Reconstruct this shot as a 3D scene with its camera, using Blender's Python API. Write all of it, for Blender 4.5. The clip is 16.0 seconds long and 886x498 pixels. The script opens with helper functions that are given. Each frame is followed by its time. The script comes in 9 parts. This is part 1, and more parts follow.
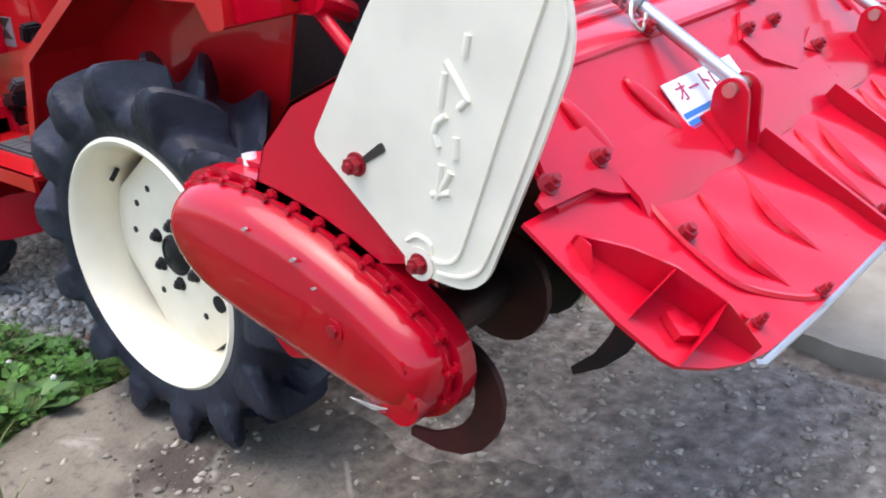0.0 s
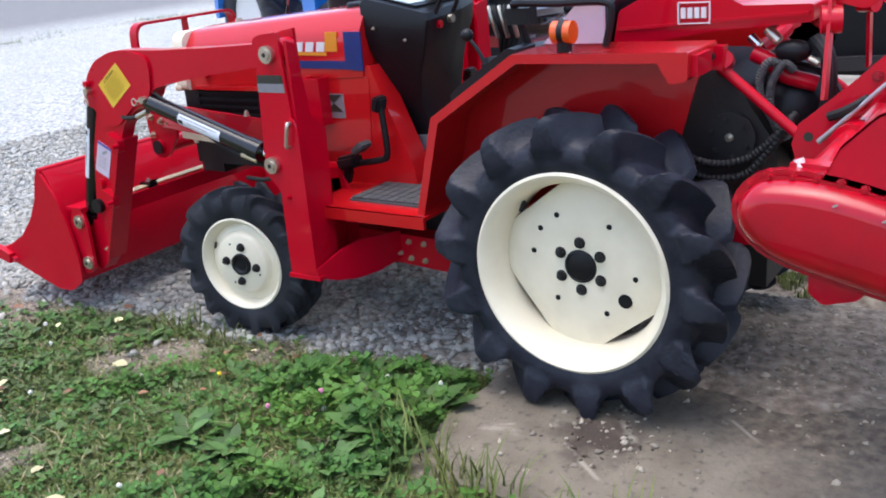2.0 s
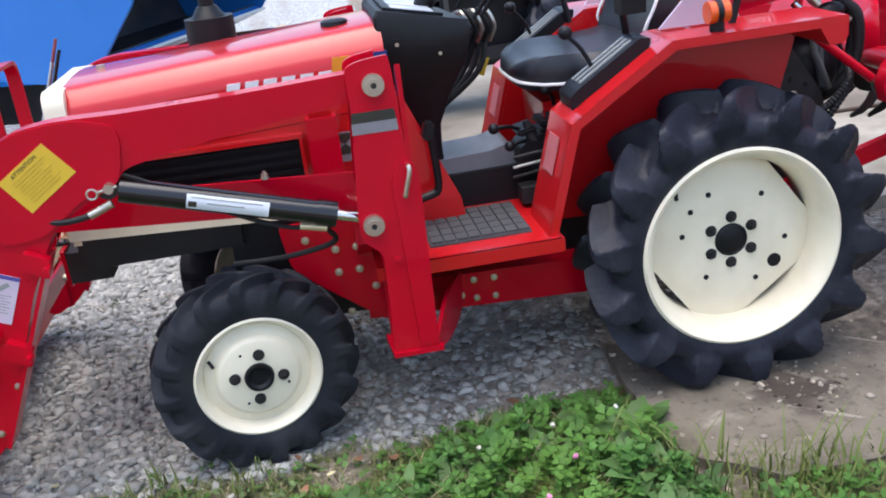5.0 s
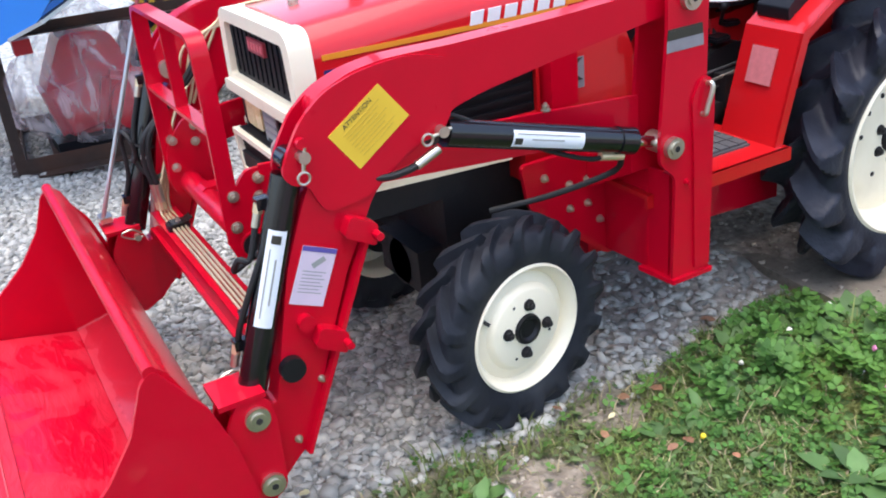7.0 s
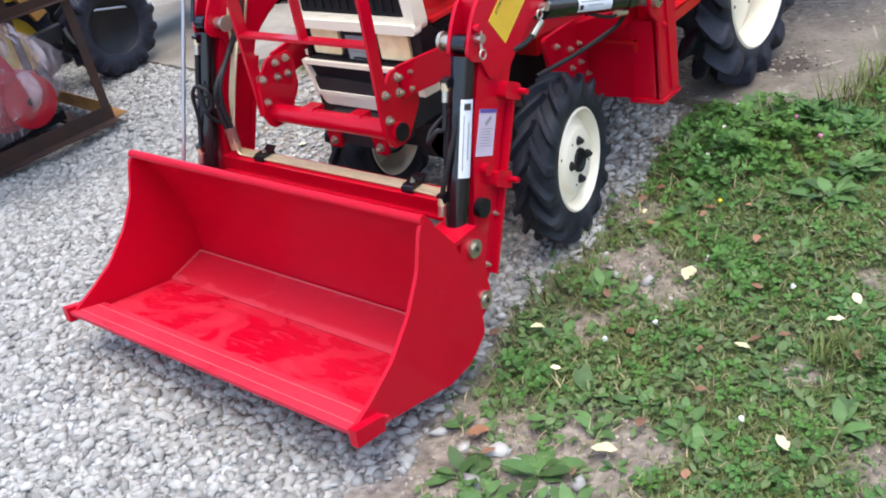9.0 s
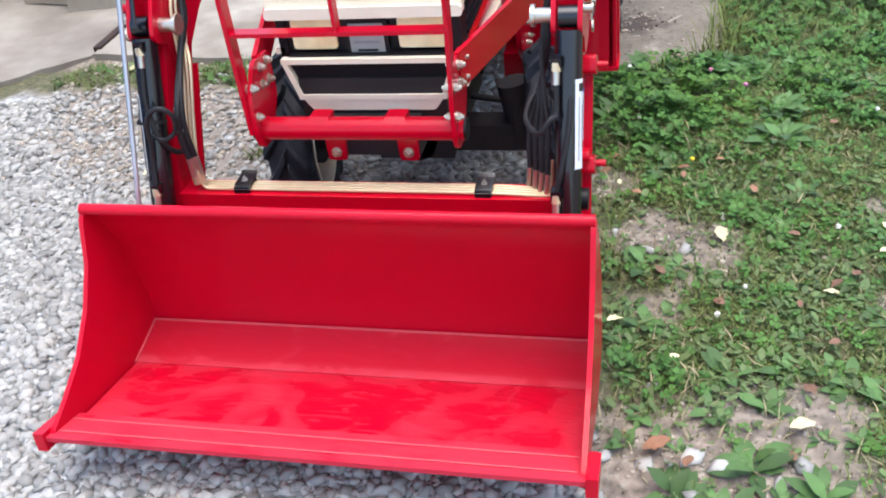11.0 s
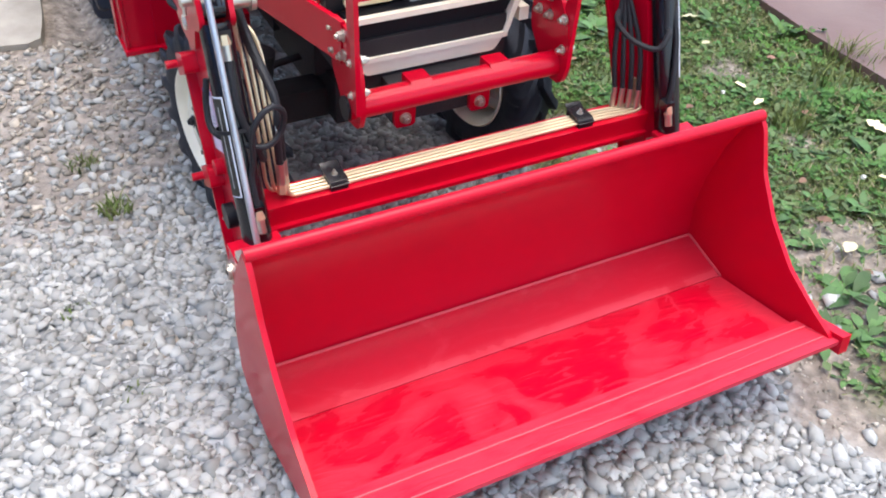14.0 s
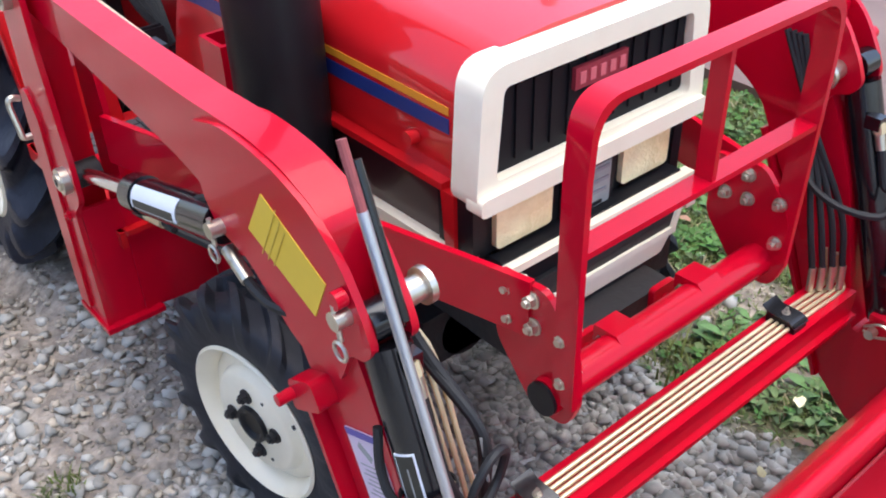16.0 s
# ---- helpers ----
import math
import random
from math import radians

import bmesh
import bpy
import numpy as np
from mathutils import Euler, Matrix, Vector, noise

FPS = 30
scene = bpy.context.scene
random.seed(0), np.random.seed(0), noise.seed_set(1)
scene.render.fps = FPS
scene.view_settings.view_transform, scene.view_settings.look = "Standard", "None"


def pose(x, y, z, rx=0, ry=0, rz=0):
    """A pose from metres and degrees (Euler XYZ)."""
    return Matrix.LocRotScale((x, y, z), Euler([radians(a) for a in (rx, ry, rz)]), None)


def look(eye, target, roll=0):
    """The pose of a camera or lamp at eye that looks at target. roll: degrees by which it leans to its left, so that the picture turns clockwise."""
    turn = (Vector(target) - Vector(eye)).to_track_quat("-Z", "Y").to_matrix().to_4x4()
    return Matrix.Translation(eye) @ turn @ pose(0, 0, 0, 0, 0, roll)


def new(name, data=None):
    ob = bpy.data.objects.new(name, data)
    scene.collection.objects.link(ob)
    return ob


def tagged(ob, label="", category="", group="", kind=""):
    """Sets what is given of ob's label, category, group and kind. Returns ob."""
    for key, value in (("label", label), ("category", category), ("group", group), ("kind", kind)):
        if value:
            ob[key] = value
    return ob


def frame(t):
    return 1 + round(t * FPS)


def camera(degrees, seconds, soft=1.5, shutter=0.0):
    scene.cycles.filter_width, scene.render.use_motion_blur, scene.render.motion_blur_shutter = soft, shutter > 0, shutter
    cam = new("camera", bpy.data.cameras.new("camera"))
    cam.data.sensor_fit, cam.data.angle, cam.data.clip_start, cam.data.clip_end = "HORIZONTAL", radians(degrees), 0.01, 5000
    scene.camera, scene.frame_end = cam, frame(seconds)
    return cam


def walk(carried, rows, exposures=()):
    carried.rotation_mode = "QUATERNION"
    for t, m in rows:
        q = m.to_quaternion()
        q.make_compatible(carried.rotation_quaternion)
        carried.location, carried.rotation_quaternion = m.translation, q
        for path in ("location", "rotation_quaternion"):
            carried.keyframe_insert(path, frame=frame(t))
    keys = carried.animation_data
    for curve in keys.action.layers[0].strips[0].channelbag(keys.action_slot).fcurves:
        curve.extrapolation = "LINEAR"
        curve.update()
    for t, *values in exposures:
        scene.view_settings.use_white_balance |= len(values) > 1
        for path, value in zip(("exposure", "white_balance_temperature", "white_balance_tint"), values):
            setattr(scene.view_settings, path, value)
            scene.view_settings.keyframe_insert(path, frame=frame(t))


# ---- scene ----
cam = camera(50.4, 16.0, soft=1.9)
PATH = [
    (0, (-1.555, -1.717, 1.241), (-0.162, -0.52, 0.448), -3.3),
    (0.5, (-1.797, -1.622, 1.343), (-0.339, -0.517, 0.535), -2.6),
    (1, (-2.224, -1.572, 1.381), (-0.715, -0.491, 0.636), -6.5),
    (1.5, (-2.492, -1.425, 1.37), (-0.973, -0.311, 0.698), -6.1),
    (2, (-2.701, -1.139, 1.359), (-1.166, -0.032, 0.713), -5.3),
    (2.5, (-2.932, -0.855, 1.366), (-1.289, 0.072, 0.701), -8.8),
    (3, (-3.016, -0.487, 1.37), (-1.232, 0.194, 0.774), -8.2),
    (3.2, (-3.012, -0.338, 1.371), (-1.21, 0.272, 0.754), -7.7),
    (5.3, (-2.761, 1.311, 1.473), (-0.933, 1.003, 0.724), -7.0),
    (5.5, (-2.675, 1.429, 1.441), (-0.862, 1.075, 0.675), -6.9),
    (6, (-2.505, 1.8, 1.453), (-0.728, 1.235, 0.729), -4.7),
    (6.5, (-2.415, 2.162, 1.508), (-0.711, 1.508, 0.691), -7.3),
    (7, (-2.239, 2.512, 1.505), (-0.637, 1.686, 0.639), -5.9),
    (7.5, (-2.325, 2.915, 1.563), (-0.819, 1.946, 0.671), -8.5),
    (8, (-2.259, 3.263, 1.586), (-0.794, 2.249, 0.678), -9.7),
    (8.5, (-2.135, 3.553, 1.672), (-0.785, 2.463, 0.676), -9.0),
    (8.7, (-2.119, 3.659, 1.697), (-0.83, 2.507, 0.691), -10.4),
    (10.8, (-0.872, 4.034, 1.695), (-0.393, 2.442, 0.582), -6.9),
    (11, (-0.739, 4.009, 1.718), (-0.303, 2.433, 0.567), -7.3),
    (11.5, (-0.367, 4.079, 1.765), (-0.124, 2.415, 0.684), -4.4),
    (12, (-0.059, 4.156, 1.787), (-0.061, 2.482, 0.692), -2.8),
    (12.5, (0.24, 3.989, 1.756), (0.006, 2.364, 0.614), -0.5),
    (13, (0.489, 3.883, 1.756), (0.129, 2.287, 0.606), 0.6),
    (13.5, (0.782, 3.825, 1.75), (0.168, 2.417, 0.47), 3.4),
    (14, (0.911, 3.632, 1.723), (0.187, 2.297, 0.422), 3.2),
    (14.5, (0.956, 3.329, 1.695), (0.116, 1.959, 0.505), -0.2),
    (15, (0.99, 3.127, 1.667), (0.124, 1.772, 0.478), -1.4),
    (15.5, (1.052, 2.882, 1.652), (0.047, 1.582, 0.511), -1.3),
    (16, (1.025, 2.676, 1.583), (-0.017, 1.405, 0.443), -1.6),
]
walk(cam, [(t, look(eye, target, roll)) for t, eye, target, roll in PATH], [(0.0, 1.88, 6350, 10), (0.5, 1.73, 6350, 10), (1.0, 1.7, 6350, 10), (3.0, 1.57, 6350, 10), (5.4, 1.58, 6350, 10), (6.0, 1.68, 6350, 10), (7.0, 1.88, 6350, 10), (8.5, 1.7, 6350, 10), (11.0, 1.85, 6350, 10), (11.7, 1.78, 6350, 10), (12.5, 1.8, 6350, 10), (14.5, 1.95, 6350, 10), (15.5, 1.93, 6350, 10), (16.0, 1.88, 6350, 10)])


# ---------------------------------------------------------------- world, sun
world = bpy.data.worlds.new("sky")
scene.world = world
world.use_nodes = True
wn, wl = world.node_tree.nodes, world.node_tree.links
sky = wn.new("ShaderNodeTexSky")
sky.sky_type, sky.sun_disc = "NISHITA", False
sky.sun_elevation, sky.sun_rotation = radians(81), radians(-56)
sky.air_density, sky.dust_density, sky.ozone_density = 1.0, 3.0, 1.0
wl.new(sky.outputs[0], wn["Background"].inputs[0])
wn["Background"].inputs[1].default_value = 0.122

sun_data = bpy.data.lights.new("sun", "SUN")
sun_data.energy, sun_data.angle, sun_data.color = 0.55, radians(60), (1.0, 0.98, 0.95)
sun_ob = new("sun", sun_data)
sun_ob.matrix_basis = look((-0.9, 0.6, 7.0), (0, 0, 0))


# ---------------------------------------------------------------- materials
def mat(name, base, rough=0.5, metal=0.0, grain=30.0, vary=0.15, bump=0.1, bump_scale=200.0, bump_dist=0.001, stain=None, stain_scale=4.0,
        stain_amount=0.3, stain_width=0.25, coat=0.0, island=0.0, rand=0.0, spec=0.5, sub=0.0, stretch=None):
    """A node material: base colour varied at two scales, stains of their own shape, fine relief."""
    m = bpy.data.materials.new(name)
    m.use_nodes = True
    n, l = m.node_tree.nodes, m.node_tree.links
    b = n["Principled BSDF"]
    co = n.new("ShaderNodeTexCoord")
    big = n.new("ShaderNodeTexNoise")
    big.inputs["Scale"].default_value, big.inputs["Detail"].default_value = stain_scale, 6
    small = n.new("ShaderNodeTexNoise")
    small.inputs["Scale"].default_value, small.inputs["Detail"].default_value = grain, 4
    for t in (big, small):
        l.new(co.outputs["Object"], t.inputs["Vector"])
    if stretch:
        mp = n.new("ShaderNodeMapping")
        mp.inputs["Scale"].default_value = stretch
        mp.inputs["Rotation"].default_value = (0, 0, 0.35)
        big.inputs["Distortion"].default_value = 1.2
        l.new(co.outputs["Object"], mp.inputs["Vector"]), l.new(mp.outputs[0], big.inputs["Vector"])
    hsv = n.new("ShaderNodeHueSaturation")
    hsv.inputs["Color"].default_value = (*base, 1)
    rng = n.new("ShaderNodeMapRange")
    rng.inputs[3].default_value, rng.inputs[4].default_value = 1 - vary, 1 + vary
    l.new(small.outputs[0], rng.inputs[0])
    val = rng.outputs[0]
    for amount, socket, node in ((island, "Random Per Island", "ShaderNodeNewGeometry"), (rand, "Random", "ShaderNodeObjectInfo")):
        if amount:
            g = n.new(node)
            r2 = n.new("ShaderNodeMapRange")
            r2.inputs[3].default_value, r2.inputs[4].default_value = 1 - amount, 1 + amount
            l.new(g.outputs[socket], r2.inputs[0])
            mul = n.new("ShaderNodeMath")
            mul.operation = "MULTIPLY"
            l.new(val, mul.inputs[0]), l.new(r2.outputs[0], mul.inputs[1])
            val = mul.outputs[0]
    l.new(val, hsv.inputs["Value"])
    colour = hsv.outputs[0]
    if stain:
        ramp = n.new("ShaderNodeMapRange")
        ramp.inputs[1].default_value, ramp.inputs[2].default_value = 0.62 - stain_width / 2 - 0.25 * stain_amount, 0.62 + stain_width / 2 - 0.25 * stain_amount
        l.new(big.outputs[0], ramp.inputs[0])
        sc = n.new("ShaderNodeMath")
        sc.operation = "MULTIPLY"
        sc.inputs[1].default_value = min(1.0, stain_amount * 2)
        l.new(ramp.outputs[0], sc.inputs[0])
        mix = n.new("ShaderNodeMix")
        mix.data_type = "RGBA"
        l.new(sc.outputs[0], mix.inputs[0]), l.new(colour, mix.inputs[6])
        mix.inputs[7].default_value = (*stain, 1)
        colour = mix.outputs[2]
    l.new(colour, b.inputs["Base Color"])
    rr = n.new("ShaderNodeMapRange")
    rr.inputs[3].default_value, rr.inputs[4].default_value = max(0.03, rough - 0.08), min(1, rough + 0.1)
    l.new(big.outputs[0], rr.inputs[0]), l.new(rr.outputs[0], b.inputs["Roughness"])
    b.inputs["Metallic"].default_value = metal
    b.inputs["Coat Weight"].default_value = coat
    b.inputs["Coat Roughness"].default_value = 0.06
    b.inputs["Specular IOR Level"].default_value = spec
    if sub:
        b.inputs["Subsurface Weight"].default_value = sub
        b.inputs["Subsurface Radius"].default_value = (0.01, 0.01, 0.005)
    if bump:
        fine = n.new("ShaderNodeTexNoise")
        fine.inputs["Scale"].default_value, fine.inputs["Detail"].default_value = bump_scale, 3
        l.new(co.outputs["Object"], fine.inputs["Vector"])
        bp = n.new("ShaderNodeBump")
        bp.inputs["Strength"].default_value, bp.inputs["Distance"].default_value = bump, bump_dist
        l.new(fine.outputs[0], bp.inputs["Height"]), l.new(bp.outputs[0], b.inputs["Normal"])
    return m


RED = mat("loader_red_paint", (0.5, 0.001, 0.0165), 0.3, vary=0.06, grain=8, bump=0.05, bump_scale=60, bump_dist=0.002, coat=0.42, spec=0.1,
          stain=(0.38, 0.002, 0.012), stain_scale=5, stain_amount=0.15)
BUCKET = mat("bucket_red_paint", (0.51, 0.001, 0.0175), 0.36, vary=0.07, grain=6, bump=0.06, bump_scale=40, bump_dist=0.002, coat=0.3, spec=0.12,
             stain=(0.45, 0.002, 0.015), stain_scale=4, stain_amount=0.2, stain_width=0.3)
WELD = mat("painted_weld", (0.56, 0.07, 0.085), 0.5, vary=0.2, grain=80, bump=0.5, bump_scale=120, bump_dist=0.003)
BODY = mat("tractor_red_paint", (0.51, 0.007, 0.011), 0.3, vary=0.07, grain=5, bump=0.06, bump_scale=14, bump_dist=0.003, coat=0.85, spec=0.2)
TILLER = mat("tiller_red_paint", (0.54, 0.002, 0.02), 0.3, vary=0.08, grain=9, bump=0.09, bump_scale=25, bump_dist=0.004, coat=0.5, spec=0.2,
             stain=(0.33, 0.02, 0.02), stain_scale=14, stain_amount=0.14)
# glossier tiller red, darkened in colour for the upright case's weaker light
CASE = mat("shade_darkened_case_gloss", (0.42, 0.0012, 0.013), 0.22, vary=0.12, grain=9, bump=0.12, bump_scale=14, bump_dist=0.008, coat=0.75, spec=0.15,
           stain=(0.25, 0.006, 0.012), stain_scale=11, stain_amount=0.2)
# tiller bolts: the shade round the heads is put into a darker red
BOLTRED = mat("shade_darkened_bolt_red", (0.27, 0.005, 0.014), 0.45, vary=0.3, grain=60)
CREAM = mat("cream_paint", (0.88, 0.8, 0.62), 0.34, vary=0.05, grain=9, bump=0.06, bump_scale=40, bump_dist=0.002, coat=0.2,
            stain=(0.5, 0.42, 0.28), stain_scale=9, stain_amount=0.12)
IVORY = mat("ivory_cover_paint", (0.8, 0.745, 0.6), 0.42, vary=0.05, grain=9, bump=0.08, bump_scale=30, bump_dist=0.003,
            stain=(0.5, 0.45, 0.36), stain_scale=8, stain_amount=0.14)
RUBBER = mat("tyre_rubber", (0.0095, 0.011, 0.02), 0.46, vary=0.35, grain=14, bump=0.6, bump_scale=60, bump_dist=0.004, spec=0.28,
             stain=(0.036, 0.039, 0.054), stain_scale=11, stain_amount=0.36, stain_width=0.35)
DUSTYR = mat("dusty_tyre_rubber", (0.012, 0.014, 0.021), 0.55, vary=0.35, grain=14, bump=0.35, bump_scale=60, bump_dist=0.004, spec=0.25,
             stain=(0.044, 0.046, 0.053), stain_scale=9, stain_amount=0.36, stain_width=0.35)
BLACK = mat("black_plastic", (0.007, 0.007, 0.009), 0.42, vary=0.2, grain=20, bump=0.2, bump_scale=250, spec=0.3)
CAST = mat("dark_cast_iron", (0.009, 0.009, 0.011), 0.6, vary=0.4, grain=18, bump=0.4, bump_scale=70, bump_dist=0.003, stain=(0.028, 0.022, 0.02),
           stain_scale=6, stain_amount=0.3)
CHIP = mat("chipped_paint_metal", (0.36, 0.33, 0.3), 0.5, vary=0.3, grain=80)
GREYCAST = mat("grey_cast_iron", (0.16, 0.17, 0.19), 0.5, vary=0.2, grain=18, bump=0.3, bump_scale=70, bump_dist=0.002)
GLOSSBLACK = mat("black_cylinder_paint", (0.005, 0.005, 0.007), 0.22, vary=0.1, bump=0.03, bump_scale=60, coat=0.3)
HOSE = mat("black_hose_rubber", (0.006, 0.006, 0.007), 0.62, vary=0.2, bump=0.2, bump_scale=400)
VINYL = mat("black_seat_vinyl", (0.014, 0.016, 0.022), 0.36, vary=0.15, grain=20, bump=0.25, bump_scale=300)
WHITE = mat("white_piping", (0.75, 0.75, 0.75), 0.5, vary=0.05)
ZINC = mat("zinc_plated_steel", (0.58, 0.54, 0.45), 0.3, metal=0.9, vary=0.15, grain=60, bump=0.08)
CHROME = mat("chrome_rod", (0.7, 0.7, 0.7), 0.14, metal=1.0, vary=0.04, bump=0.0)
BRASS = mat("brass_coated_pipe", (0.7, 0.57, 0.36), 0.36, metal=0.6, vary=0.12, grain=40, bump=0.05)
STEEL = mat("bare_steel_rod", (0.5, 0.5, 0.51), 0.38, metal=0.85, vary=0.12, bump=0.1)
TINE = mat("worn_tine_steel", (0.01, 0.008, 0.008), 0.5, metal=0.4, vary=0.4, grain=25, bump=0.3, bump_scale=80, stain=(0.13, 0.01, 0.012), stain_scale=5,
           stain_amount=0.3)
RUST = mat("rusty_angle_steel", (0.034, 0.02, 0.015), 0.75, metal=0.2, vary=0.5, grain=30, bump=0.5, bump_scale=120, bump_dist=0.002, stain=(0.085, 0.033, 0.017),
           stain_scale=5, stain_amount=0.35)
OCHRE = mat("ochre_painted_steel", (0.42, 0.2, 0.04), 0.6, vary=0.3, grain=20, stain=(0.12, 0.05, 0.02), stain_amount=0.3)
BLUEP = mat("blue_tractor_paint", (0.018, 0.18, 0.6), 0.35, vary=0.06, grain=6, coat=0.3, bump=0.04, bump_scale=40)
# blue bucket's inside: its shade and dirt both put into this dark colour
SHADED_INSIDE = mat("shaded_dirty_bucket_inside", (0.028, 0.034, 0.05), 0.45, metal=0.3, vary=0.4, grain=8, bump=0.3, bump_scale=30, bump_dist=0.004, stain=(0.1, 0.09, 0.08), stain_scale=4, stain_amount=0.3, stain_width=0.3)
DARKBLUE = mat("dark_blue_stripe", (0.012, 0.03, 0.16), 0.4, vary=0.1)
YELLOW = mat("yellow_decal", (0.72, 0.47, 0.035), 0.5, vary=0.05, bump=0.02)
ORANGE = mat("orange_stripe", (0.75, 0.28, 0.02), 0.4, vary=0.05)
INK = mat("dark_print", (0.03, 0.028, 0.02), 0.5, vary=0.1)
CHERRY = mat("cherry_red_print", (0.42, 0.012, 0.07), 0.45, vary=0.1)
TIPRED = mat("rusty_red_tip", (0.26, 0.06, 0.06), 0.6, vary=0.3, grain=60)
PRINTY = mat("faint_decal_print", (0.57, 0.37, 0.034), 0.5, vary=0.2)
SOILC = mat("soil_crumb", (0.07, 0.052, 0.04), 0.95, vary=0.3, grain=60, island=0.4)
PALE = mat("pale_label", (0.6, 0.5, 0.6), 0.45, vary=0.06)
DULLW = mat("soiled_white_label", (0.22, 0.21, 0.23), 0.5, vary=0.2)
LABELW = mat("white_label", (0.72, 0.75, 0.8), 0.4, vary=0.06)
GREYL = mat("grey_label", (0.28, 0.29, 0.28), 0.45, vary=0.1)
PINKL = mat("faded_pink_label", (0.52, 0.16, 0.17), 0.45, vary=0.25, grain=60)
PINKB = mat("faded_pink_badge", (0.6, 0.14, 0.16), 0.4, vary=0.15, grain=60)
VIOLET = mat("violet_label_band", (0.1, 0.08, 0.32), 0.45, vary=0.1)
SKYL = mat("blue_label_print", (0.03, 0.17, 0.5), 0.4, vary=0.1)
AMBER = mat("amber_lens", (0.72, 0.1, 0.008), 0.2, vary=0.1, coat=0.4, sub=0.2)
LAMPGLASS = mat("fluted_headlamp_glass", (1.0, 0.86, 0.5), 0.25, vary=0.16, grain=30, bump=0.5, bump_scale=140, bump_dist=0.004, coat=0.8,
                stain=(0.75, 0.42, 0.13), stain_scale=9, stain_amount=0.25, stain_width=0.3)
GRILLEB = mat("black_grille_plastic", (0.004, 0.004, 0.006), 0.6, vary=0.2, bump=0.15, spec=0.25)
MATR = mat("grey_rubber_mat", (0.06, 0.062, 0.066), 0.7, vary=0.25, grain=60, bump=0.3, bump_scale=200)
CONC = mat("weathered_concrete", (0.33, 0.3, 0.25), 0.85, vary=0.22, grain=12, bump=0.6, bump_scale=70, bump_dist=0.006, stain=(0.13, 0.105, 0.08), stain_scale=1.7,
           stain_amount=0.4, stain_width=0.3)
CONC2 = mat("pale_concrete", (0.37, 0.335, 0.275), 0.85, vary=0.25, grain=14, bump=0.5, bump_scale=60, bump_dist=0.004, stain=(0.17, 0.14, 0.105), stain_scale=2.6,
            stain_amount=0.42, stain_width=0.3)
BLOCK = mat("concrete_block", (0.34, 0.3, 0.24), 0.9, vary=0.2, grain=25, bump=0.6, bump_scale=60, bump_dist=0.005)
BROWN = mat("reddish_brown_slab", (0.135, 0.071, 0.054), 0.55, vary=0.22, grain=7, bump=0.35, bump_scale=60, bump_dist=0.003, stain=(0.24, 0.18, 0.15), stain_scale=1.9,
            stain_amount=0.3, stain_width=0.4)
STONE = mat("crushed_grey_stone", (0.355, 0.348, 0.315), 0.9, vary=0.18, grain=40, bump=0.4, bump_scale=150, bump_dist=0.002, island=0.36)
VENTP = mat("dark_red_vent_panel", (0.035, 0.006, 0.008), 0.3, vary=0.3, grain=12, coat=0.3)
BADGE = mat("dull_red_badge", (0.28, 0.03, 0.045), 0.4, vary=0.2, grain=60)
PEBBLE = mat("dusty_pebble", (0.33, 0.288, 0.228), 0.9, vary=0.2, grain=40, bump=0.4, bump_scale=150, bump_dist=0.002, island=0.5)
CLOVER = mat("clover_leaf", (0.058, 0.142, 0.03), 0.5, vary=0.25, grain=120, bump=0.2, island=0.35, stain=(0.1, 0.2, 0.03), stain_scale=2.5, stain_amount=0.3, sub=0.1, spec=0.18)
LEAFG = mat("weed_leaf", (0.075, 0.145, 0.042), 0.5, vary=0.25, grain=3, bump=0.2, bump_scale=30, rand=0.4, sub=0.1, spec=0.25)
LEAFLET = mat("oval_weed_leaf", (0.09, 0.14, 0.048), 0.55, vary=0.25, grain=90, bump=0.2, island=0.4, stain=(0.14, 0.18, 0.065), stain_scale=3.0, stain_amount=0.3, sub=0.1, spec=0.25)
GRASS = mat("grass_blade", (0.11, 0.155, 0.045), 0.55, vary=0.2, grain=60, bump=0.0, island=0.45, stain=(0.2, 0.2, 0.06), stain_scale=2.2, stain_amount=0.3, sub=0.1, spec=0.2)
DRY = mat("dry_straw", (0.3, 0.25, 0.14), 0.7, vary=0.2, bump=0.0, island=0.3)
LEAFB = mat("fallen_brown_leaf", (0.24, 0.12, 0.065), 0.6, vary=0.3, grain=90, bump=0.3, rand=0.35)
LEAFY = mat("fallen_yellow_leaf", (0.64, 0.58, 0.33), 0.6, vary=0.25, grain=90, bump=0.3, rand=0.25)
PETALW = mat("white_clover_flower", (0.75, 0.73, 0.66), 0.6, vary=0.15, grain=200, bump=0.5)
PETALP = mat("pink_clover_flower", (0.6, 0.2, 0.35), 0.6, vary=0.15, grain=200, bump=0.5)
PETALY = mat("yellow_flower", (0.8, 0.62, 0.03), 0.6, vary=0.15, grain=200, bump=0.5)
WRAPRED = mat("red_engine_paint", (0.45, 0.01, 0.025), 0.35, vary=0.2, grain=10, coat=0.3)


